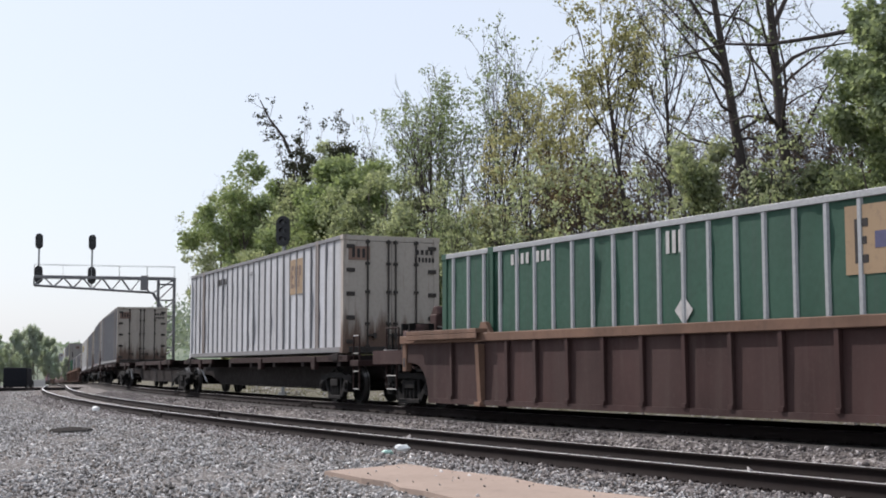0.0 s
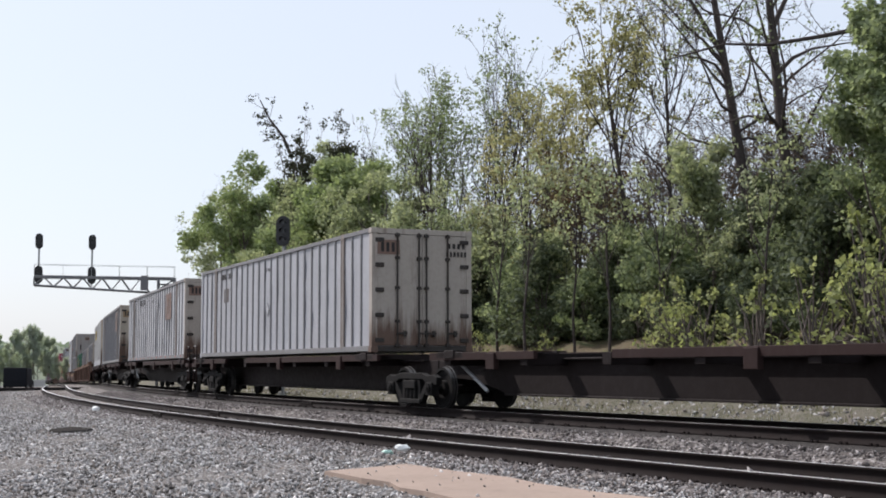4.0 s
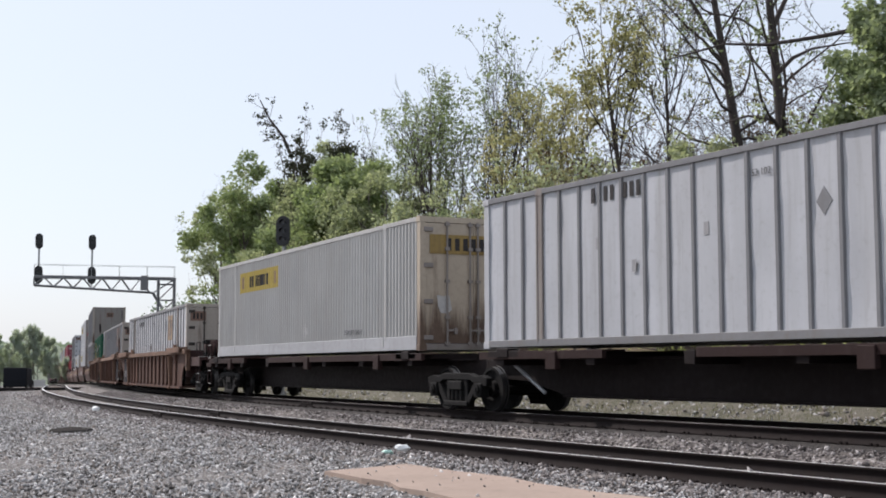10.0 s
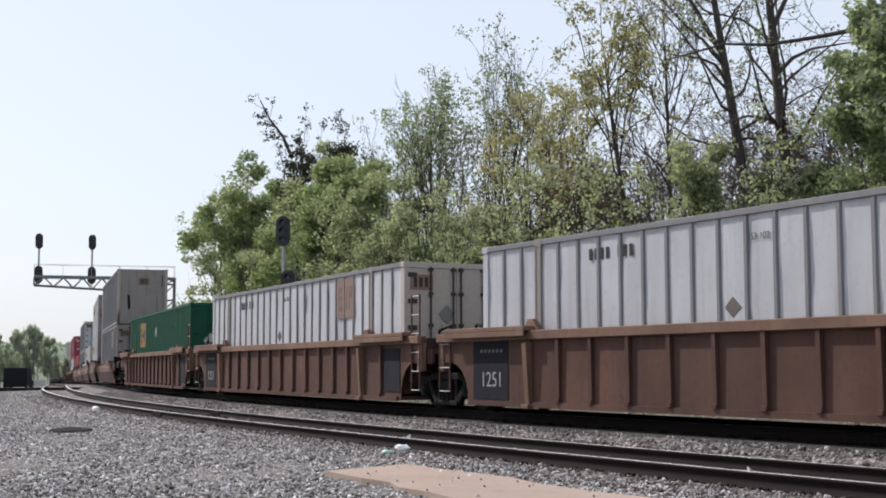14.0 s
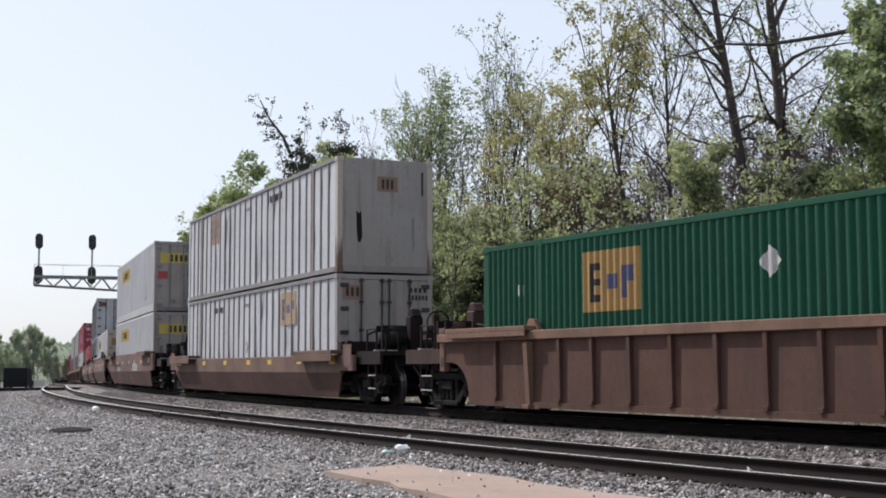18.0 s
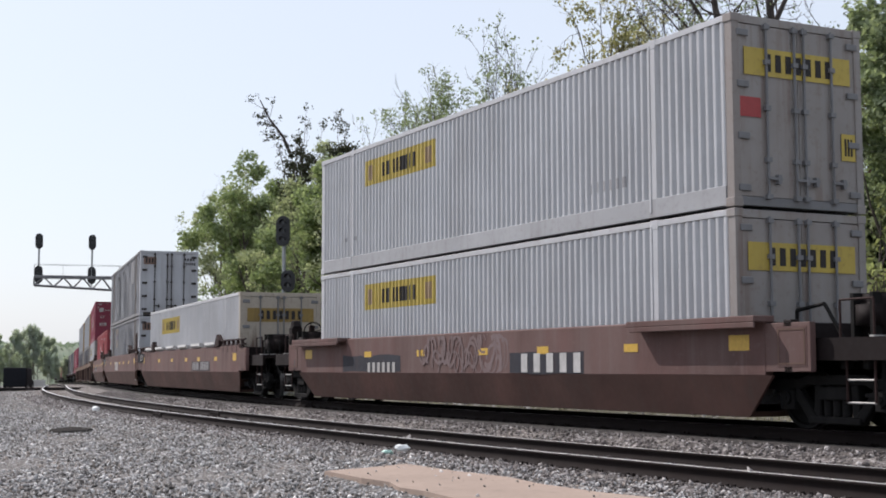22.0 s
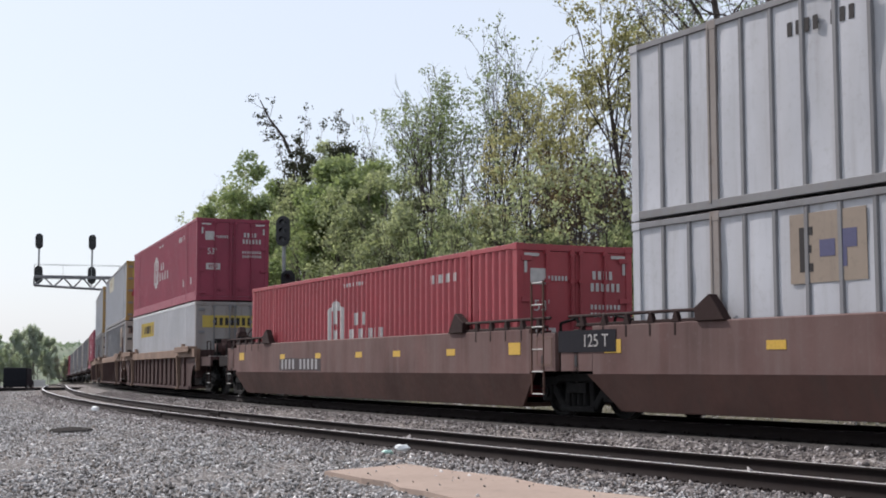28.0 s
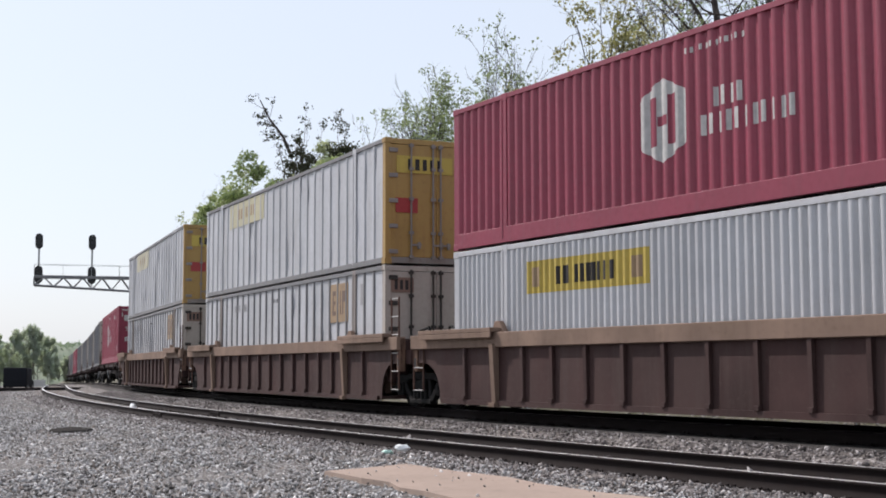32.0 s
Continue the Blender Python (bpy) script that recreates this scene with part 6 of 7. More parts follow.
def end_gear(unit, s, x_end, mat, wheel=True):
    """The brake stand, rails and steps over a coupled end."""
    bm = bmesh.new()
    x = x_end - s * 0.5
    box(bm, x - 0.07, x + 0.07, 0.15, 0.3, 1.1, 2.05)
    box(bm, x - 0.12, x + 0.12, 0.05, 0.42, 1.5, 1.8)
    part("brake_stand", bm, M["orange"] if mat is M["brown"] else M["spine_top"], unit, worn=0.015)
    bm = bmesh.new()
    a, b = sorted((x - s * 0.1, x - s * 0.8))
    box(bm, a, b, -1.0, -0.4, 1.22, 1.78)
    bmesh.ops.bevel(bm, geom=bm.edges[:], offset=0.14, segments=3, affect="EDGES")
    tank = part("air_reservoir", bm, mat, unit, "rounded grimy reservoir", smooth=True)
    bm = bmesh.new()
    for k in (0.25, 0.75):
        box(bm, a + (b - a) * k - 0.03, a + (b - a) * k + 0.03, -1.012, -0.39, 1.2, 1.795)
    part("strap", bm, M["iron"], tank)
    bm = bmesh.new()
    box(bm, x - 0.05, x + 0.05, -1.2, 1.2, 1.12, 1.2)
    for y in (-1.1, -0.15, 0.55, 1.1):
        rod(bm, (x, y, 0.45), (x, y, 1.15), 0.03, 6)
    box(bm, x - 0.3, x + 0.3, -1.15, -0.55, 0.42, 0.47)
    part("end_frame", bm, M["iron"], unit)
    bm = bmesh.new()
    box(bm, x - 0.04, x + 0.04, -1.3, -0.7, 1.2, 1.225)
    part("step_edge", bm, M["rung"], unit, "pale worn step edge")
    bm = bmesh.new()
    box(bm, x - s * 0.42 - 0.16, x - s * 0.42 + 0.16, -0.3, 0.02, 1.15, 2.02)
    plate(bm, [(x - s * 0.42 - 0.2, 2.0), (x - s * 0.42 + 0.2, 2.0), (x - s * 0.42 + 0.08, 2.2), (x - s * 0.42 - 0.08, 2.2)], -0.26, -0.02)
    part("control_stand", bm, mat, unit, worn=0.03)
    bm = bmesh.new()
    box(bm, x - 0.3, x + 0.3, -0.9, 0.9, 0.86, 1.12)
    for y in (-1.05, -0.75):
        rod(bm, (x + s * 0.1, y, 0.5), (x + s * 0.1, y, 1.6), 0.022, 6)
    part("cross_beam", bm, M["iron"], unit)
    pipe = [Vector((x + s * 0.1, -0.95, 1.1)), Vector((x + s * 0.3, -0.9, 0.95)), Vector((x + s * 0.36, -0.8, 0.62)), Vector((x + s * 0.2, -0.7, 0.45))]
    bm = bmesh.new()
    for p, q in zip(pipe, pipe[1:]):
        rod(bm, p, q, 0.028, 6)
    part("air_hose", bm, M["rubber"], unit)
    for k in range(3):
        bm = bmesh.new()
        box(bm, x - s * (0.2 + 0.2 * k) - 0.06, x - s * (0.2 + 0.2 * k) + 0.06, -1.22, -1.08, 0.78 + 0.1 * (k % 2), 1.05)
        part("valve", bm, M["dusty_iron"], unit, worn=0.02)
    if wheel:
        b2 = bmesh.new()
        cx = x + s * 0.14
        n = 16
        rings = []
        for i in range(n):
            a = 2 * math.pi * i / n
            rings.append([b2.verts.new((cx + 0.022 * math.sin(k * 1.2566), 0.23 + (0.28 + 0.022 * math.cos(k * 1.2566)) * math.cos(a), 1.85 + (0.28 + 0.022 * math.cos(k * 1.2566)) * math.sin(a))) for k in range(5)])
        for i in range(n):
            for k in range(5):
                b2.faces.new((rings[i][k], rings[i][(k + 1) % 5], rings[(i + 1) % n][(k + 1) % 5], rings[(i + 1) % n][k]))
        for a in (0.3, 0.3 + math.pi / 2):
            dy, dz = 0.29 * math.cos(a), 0.29 * math.sin(a)
            rod(b2, (cx, 0.23 - dy, 1.85 - dz), (cx, 0.23 + dy, 1.85 + dz), 0.016, 5)
        part("brake_wheel", b2, mat if mat is M["brown"] else M["iron"], unit, "spoked brake wheel")
    for y in (-1.25, 1.25):
        b3 = bmesh.new()
        rod(b3, (x, y, 0.95), (x, y, 1.7), 0.018, 6)
        rod(b3, (x - s * 0.6, y, 0.95), (x - s * 0.6, y, 1.7), 0.018, 6)
        rod(b3, (x, y, 1.7), (x - s * 0.6, y, 1.7), 0.018, 6)
        part("handrail", b3, M["spine_top"], unit)
        ladder(unit, x - s * 0.25, y, 0.35, 0.95, 0.5, M["spine_top"])


def end_platform(unit, s, inner, outer, mat, top=1.2):
    """Draft sill, deck, cross beam and corner brackets over a truck."""
    a, b = sorted((s * inner, s * outer))
    bm = bmesh.new()
    box(bm, a, b, -0.42, 0.42, 0.78, 1.08)
    part("draft_sill", bm, mat, unit, worn=0.012)
    bm = bmesh.new()
    sweep(bm, [(-1.35, top - 0.3), (-1.35, top), (1.35, top), (1.35, top - 0.3), (1.28, top - 0.3), (1.28, top - 0.1), (-1.28, top - 0.1), (-1.28, top - 0.3)], a, b)
    part("end_deck", bm, mat, unit)
    bm = bmesh.new()
    x = s * (inner + 0.1)
    plate(bm, [(x - 0.12, 0.5), (x + 0.12, 0.5), (x + 0.12, 1.46), (x - 0.12, 1.46)], -1.34, 1.34)
    part("end_bulkhead", bm, mat, unit, worn=0.012)
    for y in (-1, 1):
        bm = bmesh.new()
        y0, y1 = sorted((y * 1.36, y * 1.5))
        box(bm, s * 9.36 - 0.09, s * 9.36 + 0.09, y0, y1, 0.74, 1.46)
        bracket = part("corner_bracket", bm, M["orange_top"] if mat is M["brown"] else mat, unit, worn=0.015)
        bm = bmesh.new()
        ya, yb = sorted((y * 1.5, y * 1.506))
        box(bm, s * 9.36 - 0.035, s * 9.36 + 0.035, ya, yb, 0.84, 1.02)
        part("lifting_eye", bm, M["black"], bracket)
    bm = bmesh.new()
    rod(bm, (s * (inner + 0.35), 0.75, top + 0.16), (s * (inner + 1.25), 0.75, top + 0.16), 0.15, 12)
    part("air_tank", bm, M["iron"], unit)
    bm = bmesh.new()
    pts = [Vector((s * (inner + 0.3), -0.7, top)), Vector((s * (inner + 0.35), -0.72, top + 0.42)), Vector((s * (inner + 0.9), -0.72, top + 0.5)), Vector((s * (inner + 1.2), -0.66, top))]
    for p, q in zip(pts, pts[1:]):
        rod(bm, p, q, 0.028, 6)
    part("brake_pipe", bm, M["iron"], unit)


def ribbed_well(label, mats, front, rear, group, sign=False, chord_low=1.32):
    """A well car unit with upright ribs under a wide top chord. front, rear: 'truck', 'shared' or 'joint'."""
    side, top, rib = mats
    u = thing("well_car_unit", label, "railway car", group)
    xe = 9.45

    def sheet():
        bm = bmesh.new()
        plate(bm, arch_outline(xe, 0.12, 1.32, 8.88, 0.92), -1.47, -1.44)
        box(bm, -8.2, 8.2, -1.53, -1.475, 0.1, 0.2)
        return mesh_of("side_sheet", bm, side)

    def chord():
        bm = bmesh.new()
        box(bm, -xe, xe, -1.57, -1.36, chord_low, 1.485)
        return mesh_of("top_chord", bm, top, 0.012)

    def ribs():
        bm = bmesh.new()
        plate_pts = [(-1.475, 1.32), (-1.55, 1.32), (-1.53, 0.2), (-1.475, 0.2)]
        sweep(bm, plate_pts, -0.045, 0.045)
        box(bm, -0.05, 0.05, -1.56, -1.475, 0.2, 0.27)
        return mesh_of("rib", bm, rib, 0.004)

    def floor():
        bm = bmesh.new()
        box(bm, -8.3, 8.3, -1.44, 1.44, 0.12, 0.2)
        return mesh_of("well_floor", bm, side)

    def guide():
        bm = bmesh.new()
        box(bm, 6.0, 8.9, -1.69, -1.36, 1.484, 1.57)
        box(bm, 6.0, 8.9, -1.69, -1.66, 1.38, 1.483)
        plate(bm, [(5.9, 1.484), (6.35, 1.484), (6.25, 1.7), (6.08, 1.7)], -1.44, -1.33)
        return mesh_of("corner_guide", bm, top, 0.01)

    def prop():
        bm = bmesh.new()
        sweep(bm, [(-1.475, 1.27), (-1.63, 1.27), (-1.56, 0.1), (-1.475, 0.1)], 6.02, 6.16)
        box(bm, 5.98, 6.2, -1.62, -1.475, 0.08, 0.16)
        return mesh_of("guide_prop", bm, top, 0.006)
    key = side.name + top.name
    for turn in (0, math.pi):
        for nm, mk in (("side_sheet", sheet), ("top_chord", chord)):
            part(nm, shared((nm, key), mk), None, u).rotation_euler = (0, 0, turn)
        g = shared(("guide", key), guide)
        part("corner_guide", g, None, u).rotation_euler = (0, 0, turn)
        mir = shared(("guide_m", key), lambda: mirrored(g))
        part("corner_guide", mir, None, u).rotation_euler = (0, 0, turn)
        pr = shared(("prop", key), prop)
        part("guide_prop", pr, None, u).rotation_euler = (0, 0, turn)
        part("guide_prop", shared(("prop_m", key), lambda: mirrored(pr)), None, u).rotation_euler = (0, 0, turn)
        rm = shared(("rib", rib.name), ribs)
        for x in (-7.26, -5.15, -4.18, -3.15, -2.1, -1.05, 0.0, 1.05, 2.1, 3.15, 4.18, 5.15, 7.26):
            if sign and not turn and rear != "truck" and x < -7:
                continue
            o = part("rib", rm, None, u)
            o.location, o.rotation_euler = (x, 0, 0), (0, 0, turn)
    part("well_floor", shared(("wfloor", key), floor), None, u)
    ends(u, front, rear, M["brown"])
    if sign:
        sign_panel(u, front, rear)
    return u


def mirrored(me):
    m2 = me.copy()
    m2.transform(Matrix.Diagonal((-1, 1, 1, 1)))
    m2.flip_normals()
    return m2


def ends(u, front, rear, mat):
    for s, kind in ((1, front), (-1, rear)):
        if kind == "truck":
            end_platform(u, s, 8.35, 11.2, mat)
            truck(u, s * 9.82)
            coupler(u, s * 11.8, s)
            end_gear(u, s, s * 11.2, mat)
        else:
            end_platform(u, s, 8.35, 9.7, mat)
            if s > 0 or mat is M["brown"]:
                ladder(u, s * 9.2, -1.5, 0.35, 2.35 if s > 0 else 1.3)
            if kind == "shared":
                truck(u, s * 9.82)


def sign_panel(u, front, rear):
    """The dark square panel with the truck's rating beside a joint."""
    if rear != "truck":
        bm = bmesh.new()
        box(bm, -8.1, -6.85, -1.485, -1.472, 0.22, 1.31)
        p = part("rating_panel", bm, M["dark_panel"], u, "dark panel with pale rating mark")
        writing("rating_mark", "1251", 0.4, M["grey_ink"], p, pose(-7.42, -1.489, 0.58, 90, 0, 0))
        blocks(p, -7.85, -7.0, 1.1, 1.16, -1.486, 6, M["patch_grey"])
    if front == "truck":
        return
    bm = bmesh.new()
    box(bm, 7.3, 8.3, -1.485, -1.472, 0.3, 1.24)
    part("dark_panel", bm, M["dark_panel"], u, "dark blue-black painted panel")


def panel_mesh():
    bm = bmesh.new()
    box(bm, -0.3, 0.3, -1.506, -1.5, 0.82, 1.37)
    return mesh_of("data_panel", bm, M["dust_brown"])


def panel_frame():
    bm = bmesh.new()
    rings = [[bm.verts.new((x * k, y, 1.095 + (z - 1.095) * k)) for x, z in ((-0.27, 0.85), (0.27, 0.85), (0.27, 1.34), (-0.27, 1.34))] for k, y in ((1, -1.507), (1, -1.512), (0.9, -1.512), (0.9, -1.507))]
    for p, q in zip(rings, rings[1:]):
        for i in range(4):
            bm.faces.new((p[i], p[(i + 1) % 4], q[(i + 1) % 4], q[i]))
    return mesh_of("panel_border", bm, M["tan"])


def side_patch(u, uc, z, w, h, mat, seed, name="repainted_patch"):
    """A repainted patch with an uneven outline on the upper side."""
    g = random.Random(seed)
    x0, x1 = HALF - uc - w / 2, HALF - uc + w / 2
    pts = [(x0 + (x1 - x0) * k / 6, z - h / 2 + g.uniform(0, 0.07) * h) for k in range(7)] + [(x1 - (x1 - x0) * k / 6, z + h / 2 - g.uniform(0, 0.12) * h) for k in range(7)]
    bm = bmesh.new()
    plate(bm, pts, -1.504, -1.5)
    return part(name, bm, mat, u)


def scrawled(u, u0, u1, z0, z1, mat, seed, count=26):
    """Sprayed loops and bends, crossing one another, on the upper side."""
    g = random.Random(seed)
    bm = bmesh.new()
    for i in range(count):
        r, w = g.uniform(0.1, 0.3), g.uniform(0.03, 0.075)
        tall = g.uniform(1.0, 1.8)
        x, z = HALF - u0 - (u1 - u0) * (i + g.random()) / count, g.uniform(z0 + 0.12, z1 - 0.12)
        a0, a1 = g.uniform(0, 6.28), g.uniform(1.8, 5.2)
        y, k, prev = -1.5025 - 0.0004 * i, 9, None
        for j in range(k + 1):
            a = a0 + a1 * j / k
            pair = [bm.verts.new((x + q * math.cos(a), y, min(max(z + q * tall * math.sin(a), z0), z1))) for q in (r - w / 2, r + w / 2)]
            if prev:
                bm.faces.new((prev[0], prev[1], pair[1], pair[0]))
            prev = pair
    return part("sprayed_scrawl", bm, mat, u, "faded sprayed scrawl")


def smooth_well(label, mats, front, rear, group, style="arms", bars=None, top=1.5):
    """A well car unit with an upright upper side and a lower side that slopes in."""
    upper, lower = mats
    u = thing("well_car_unit", label, "railway car", group)

    def up():
        bm = bmesh.new()
        sweep(bm, [(-1.50, 0.7), (-1.50, top), (-1.40, top + 0.02), (-1.36, top), (-1.36, 0.7)], -8.9, 8.9)
        for s in (-1, 1):
            x0, x1 = sorted((s * 8.9, s * 9.5))
            x1, x0 = (x1 + 0.3, x0) if s > 0 else (x1, x0 - 0.3)
            box(bm, x0, x1, -1.5, -1.4, 0.75, min(1.42, top))
        return mesh_of("upper_side", bm, upper, 0.008)

    def lo():
        bm = bmesh.new()
        out = [(-9.05, 0.7), (9.05, 0.7), (8.35, 0.11), (-8.35, 0.11)]
        a = [bm.verts.new((x, -1.5 if z > 0.5 else -1.33, z)) for x, z in out]
        b = [bm.verts.new((x, -1.46 if z > 0.5 else -1.29, z)) for x, z in out]
        bm.faces.new(a)
        bm.faces.new(b[::-1])
        for i in range(4):
            bm.faces.new((a[i], b[i], b[(i + 1) % 4], a[(i + 1) % 4]))
        return mesh_of("lower_side", bm, lower)

    def floor():
        bm = bmesh.new()
        box(bm, -8.3, 8.3, -1.31, 1.31, 0.1, 0.18)
        return mesh_of("well_floor", bm, lower)

    def arm():
        bm = bmesh.new()
        rod(bm, (6.1, -1.46, 1.68), (9.6, -1.46, 1.68), 0.032, 6)
        box(bm, 6.1, 9.4, -1.47, -1.38, 1.5, 1.56)
        plate(bm, [(5.65, 1.5), (6.3, 1.5), (6.32, 1.7), (5.98, 1.9), (5.82, 1.72)], -1.55, -1.38)
        for x in (6.8, 7.4, 8.0, 8.6, 9.2):
            plate(bm, [(x - 0.1, 1.5), (x + 0.1, 1.5), (x + 0.03, 1.68), (x - 0.03, 1.68)], -1.5, -1.42)
            box(bm, x - 0.03, x + 0.03, -1.506, -1.42, 1.3, 1.5)
        return mesh_of("corner_guide", bm, M["spine_top"], 0.012)

    def flare():
        bm = bmesh.new()
        lift = 0.0 if top > 1.4 else 0.1
        box(bm, 5.9, 8.95, -1.74, -1.36, top - 0.06 + lift, top + 0.03 + lift)
        plate(bm, [(5.9, top - 0.06 + lift), (8.95, top - 0.06 + lift), (8.95, top - 0.14), (6.0, top - 0.14)], -1.74, -1.71)
        return mesh_of("corner_guide", bm, upper, 0.01)
    key = upper.name + lower.name + str(top)
    for turn in (0, math.pi):
        part("upper_side", shared(("up", key), up), None, u).rotation_euler = (0, 0, turn)
        part("lower_side", shared(("lo", key), lo), None, u).rotation_euler = (0, 0, turn)
        g = shared((style, key), arm if style == "arms" else flare)
        part("corner_guide", g, None, u).rotation_euler = (0, 0, turn)
        part("corner_guide", shared((style, key, "m"), lambda: mirrored(g)), None, u).rotation_euler = (0, 0, turn)

        def refl():
            bm = bmesh.new()
            box(bm, -0.19, 0.19, -1.506, -1.5, 1.06, 1.19)
            return mesh_of("reflector", bm, M["reflector"])

        def square():
            bm = bmesh.new()
            box(bm, -0.22, 0.22, -1.506, -1.5, 1.05, 1.27)
            return mesh_of("reflector", bm, M["reflector"])
        for x in (-8.35, -4.66, -1.92, 0.8, 3.0, 5.7, 8.35):
            o = part("reflector", shared("square_reflector", square) if abs(x) > 8 else shared("reflector", refl), None, u)
            o.location, o.rotation_euler = (x if not turn else -x, 0, (top - 1.5) * 0.36), (0, 0, turn)
    part("well_floor", shared(("sfloor", key), floor), None, u)
    if rear == "shared":
        bm = bmesh.new()
        box(bm, -9.85, -8.25, -1.512, -1.5, 1.07, 1.44)
        p = part("rating_panel", bm, M["dark_panel"], u, "dark panel with a pale rating mark")
        writing("rating_mark", "125 T", 0.3, M["rung"], p, pose(-8.8, -1.514, 1.25, 90, 0, 0))
    for x in (HALF + 1.36, -HALF - 1.36)[:1 if rear == "shared" else 2]:
        p = part("data_panel", shared("data_panel", panel_mesh), None, u, "dusty panel with a pale border")
        p.location = (x, 0, 0)
        part("panel_border", shared("panel_border", panel_frame), None, p)
    ends(u, front, rear, M["spine"])
    for uu, z, w, h, count, mt in bars or ():
        blocks(u, HALF - uu - w / 2, HALF - uu + w / 2, z - h / 2, z + h / 2, -1.506, count, mt, 0.38)
    return u


def spine_unit(label, front, rear, group, loaded=True):
    """A spine car unit: a deep middle sill with arms and edge plates for one container."""
    u = thing("spine_car_unit", label, "railway car", group)

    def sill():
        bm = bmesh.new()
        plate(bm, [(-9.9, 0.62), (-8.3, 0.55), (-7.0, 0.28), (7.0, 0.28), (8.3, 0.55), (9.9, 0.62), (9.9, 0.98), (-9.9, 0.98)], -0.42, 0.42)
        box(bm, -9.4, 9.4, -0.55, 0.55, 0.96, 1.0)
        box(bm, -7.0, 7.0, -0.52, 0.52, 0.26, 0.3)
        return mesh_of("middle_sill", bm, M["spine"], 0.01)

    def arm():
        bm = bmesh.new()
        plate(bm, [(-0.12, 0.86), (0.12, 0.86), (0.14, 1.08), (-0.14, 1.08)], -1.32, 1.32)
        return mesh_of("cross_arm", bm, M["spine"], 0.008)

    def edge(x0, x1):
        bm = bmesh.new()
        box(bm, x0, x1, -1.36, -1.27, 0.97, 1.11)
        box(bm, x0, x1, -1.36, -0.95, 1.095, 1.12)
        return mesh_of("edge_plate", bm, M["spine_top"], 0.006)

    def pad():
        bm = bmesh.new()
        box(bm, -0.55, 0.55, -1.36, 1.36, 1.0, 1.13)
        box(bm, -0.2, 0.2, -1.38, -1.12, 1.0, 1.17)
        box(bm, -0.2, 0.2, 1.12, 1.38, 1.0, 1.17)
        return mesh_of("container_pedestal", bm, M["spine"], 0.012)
    part("middle_sill", shared("sill", sill), None, u)
    for x in (-7.9, -5.0, -2.4, 0.0, 2.4, 5.0, 7.9):
        part("cross_arm", shared("arm", arm), None, u).location = (x, 0, 0)
    for turn in (0, math.pi):
        for k, (a, b) in enumerate(((-2.2, 4.2), (4.2, 8.6), (-8.6, -4.6))):
            part("edge_plate", shared(("edge", k), lambda a=a, b=b: edge(a, b)), None, u).rotation_euler = (0, 0, turn)
    for x in (-7.75, 7.75):
        part("container_pedestal", shared("pad", pad), None, u).location = (x, 0, 0)

    def mule():
        bm = bmesh.new()
        box(bm, -0.16, 0.16, -1.4, -1.28, 0.78, 1.1)
        return mesh_of("securing_box", bm, M["spine_top"], 0.012)
    for x in (1.2, 6.1, -6.1):
        part("securing_box", shared("mule", mule), None, u).location = (x, 0, 0)
    for s, kind in ((1, front), (-1, rear)):
        if kind == "truck":
            truck(u, s * 7.05)
            bm = bmesh.new()
            a, b = sorted((s * 8.6, s * 9.2))
            box(bm, a, b, -1.3, 1.3, 0.86, 1.0)
            part("end_platform", bm, M["spine_top"], u, worn=0.01)
            coupler(u, s * 9.42, s)
            for y in (-1.25, 1.25):
                ladder(u, s * 8.95, y, 0.32, 1.6, 0.4, M["spine_top"])
        elif kind == "shared":
            truck(u, s * 9.92)
            b4 = bmesh.new()
            rod(b4, (s * 8.2, -0.9, 0.95), (s * 7.0, -0.9, 0.35), 0.035, 6)
            part("brake_rod", b4, M["galv"], u)
    return u


def carry(ob, g, half=9.82, z=0.0):
    """Sets a thing on the line with its container's leading end at g at 0 s."""
    MOVING.append((ob, g + HALF, half, z))
    return ob
# ---------------------------------------------------------------- the train, from its leading unit back
CARS = "units of the intermodal train"
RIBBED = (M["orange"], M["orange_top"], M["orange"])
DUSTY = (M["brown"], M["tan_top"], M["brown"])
SMOOTH = (M["dust_brown"], M["oxide"])
BASE_SPINE, BASE_WELL, BASE_UPPER = 1.18, 0.25, 3.18

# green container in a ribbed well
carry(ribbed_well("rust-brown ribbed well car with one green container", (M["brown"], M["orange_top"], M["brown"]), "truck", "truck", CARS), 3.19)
c = sheet_container("dull green sheet container with pale grey posts", M["teal"], M["galv"], M["teal"], M["teal"], GROUP, rod_mat=M["teal"], shift=0.305)
lettering(c, 8.59, 2.54, 0.47, 0.36, 3, M["pale"])
side_sign(c, 4.33, 2.24, 1.3, 0.92, M["gold"], inner=LETTER_A)
diamond(c, 8.56, 1.45, 0.44, 0.46, M["pale"])
lettering(c, 12.8, 2.6, 1.4, 0.2, 8, M["pale"])
carry(c, 3.19, z=BASE_WELL)

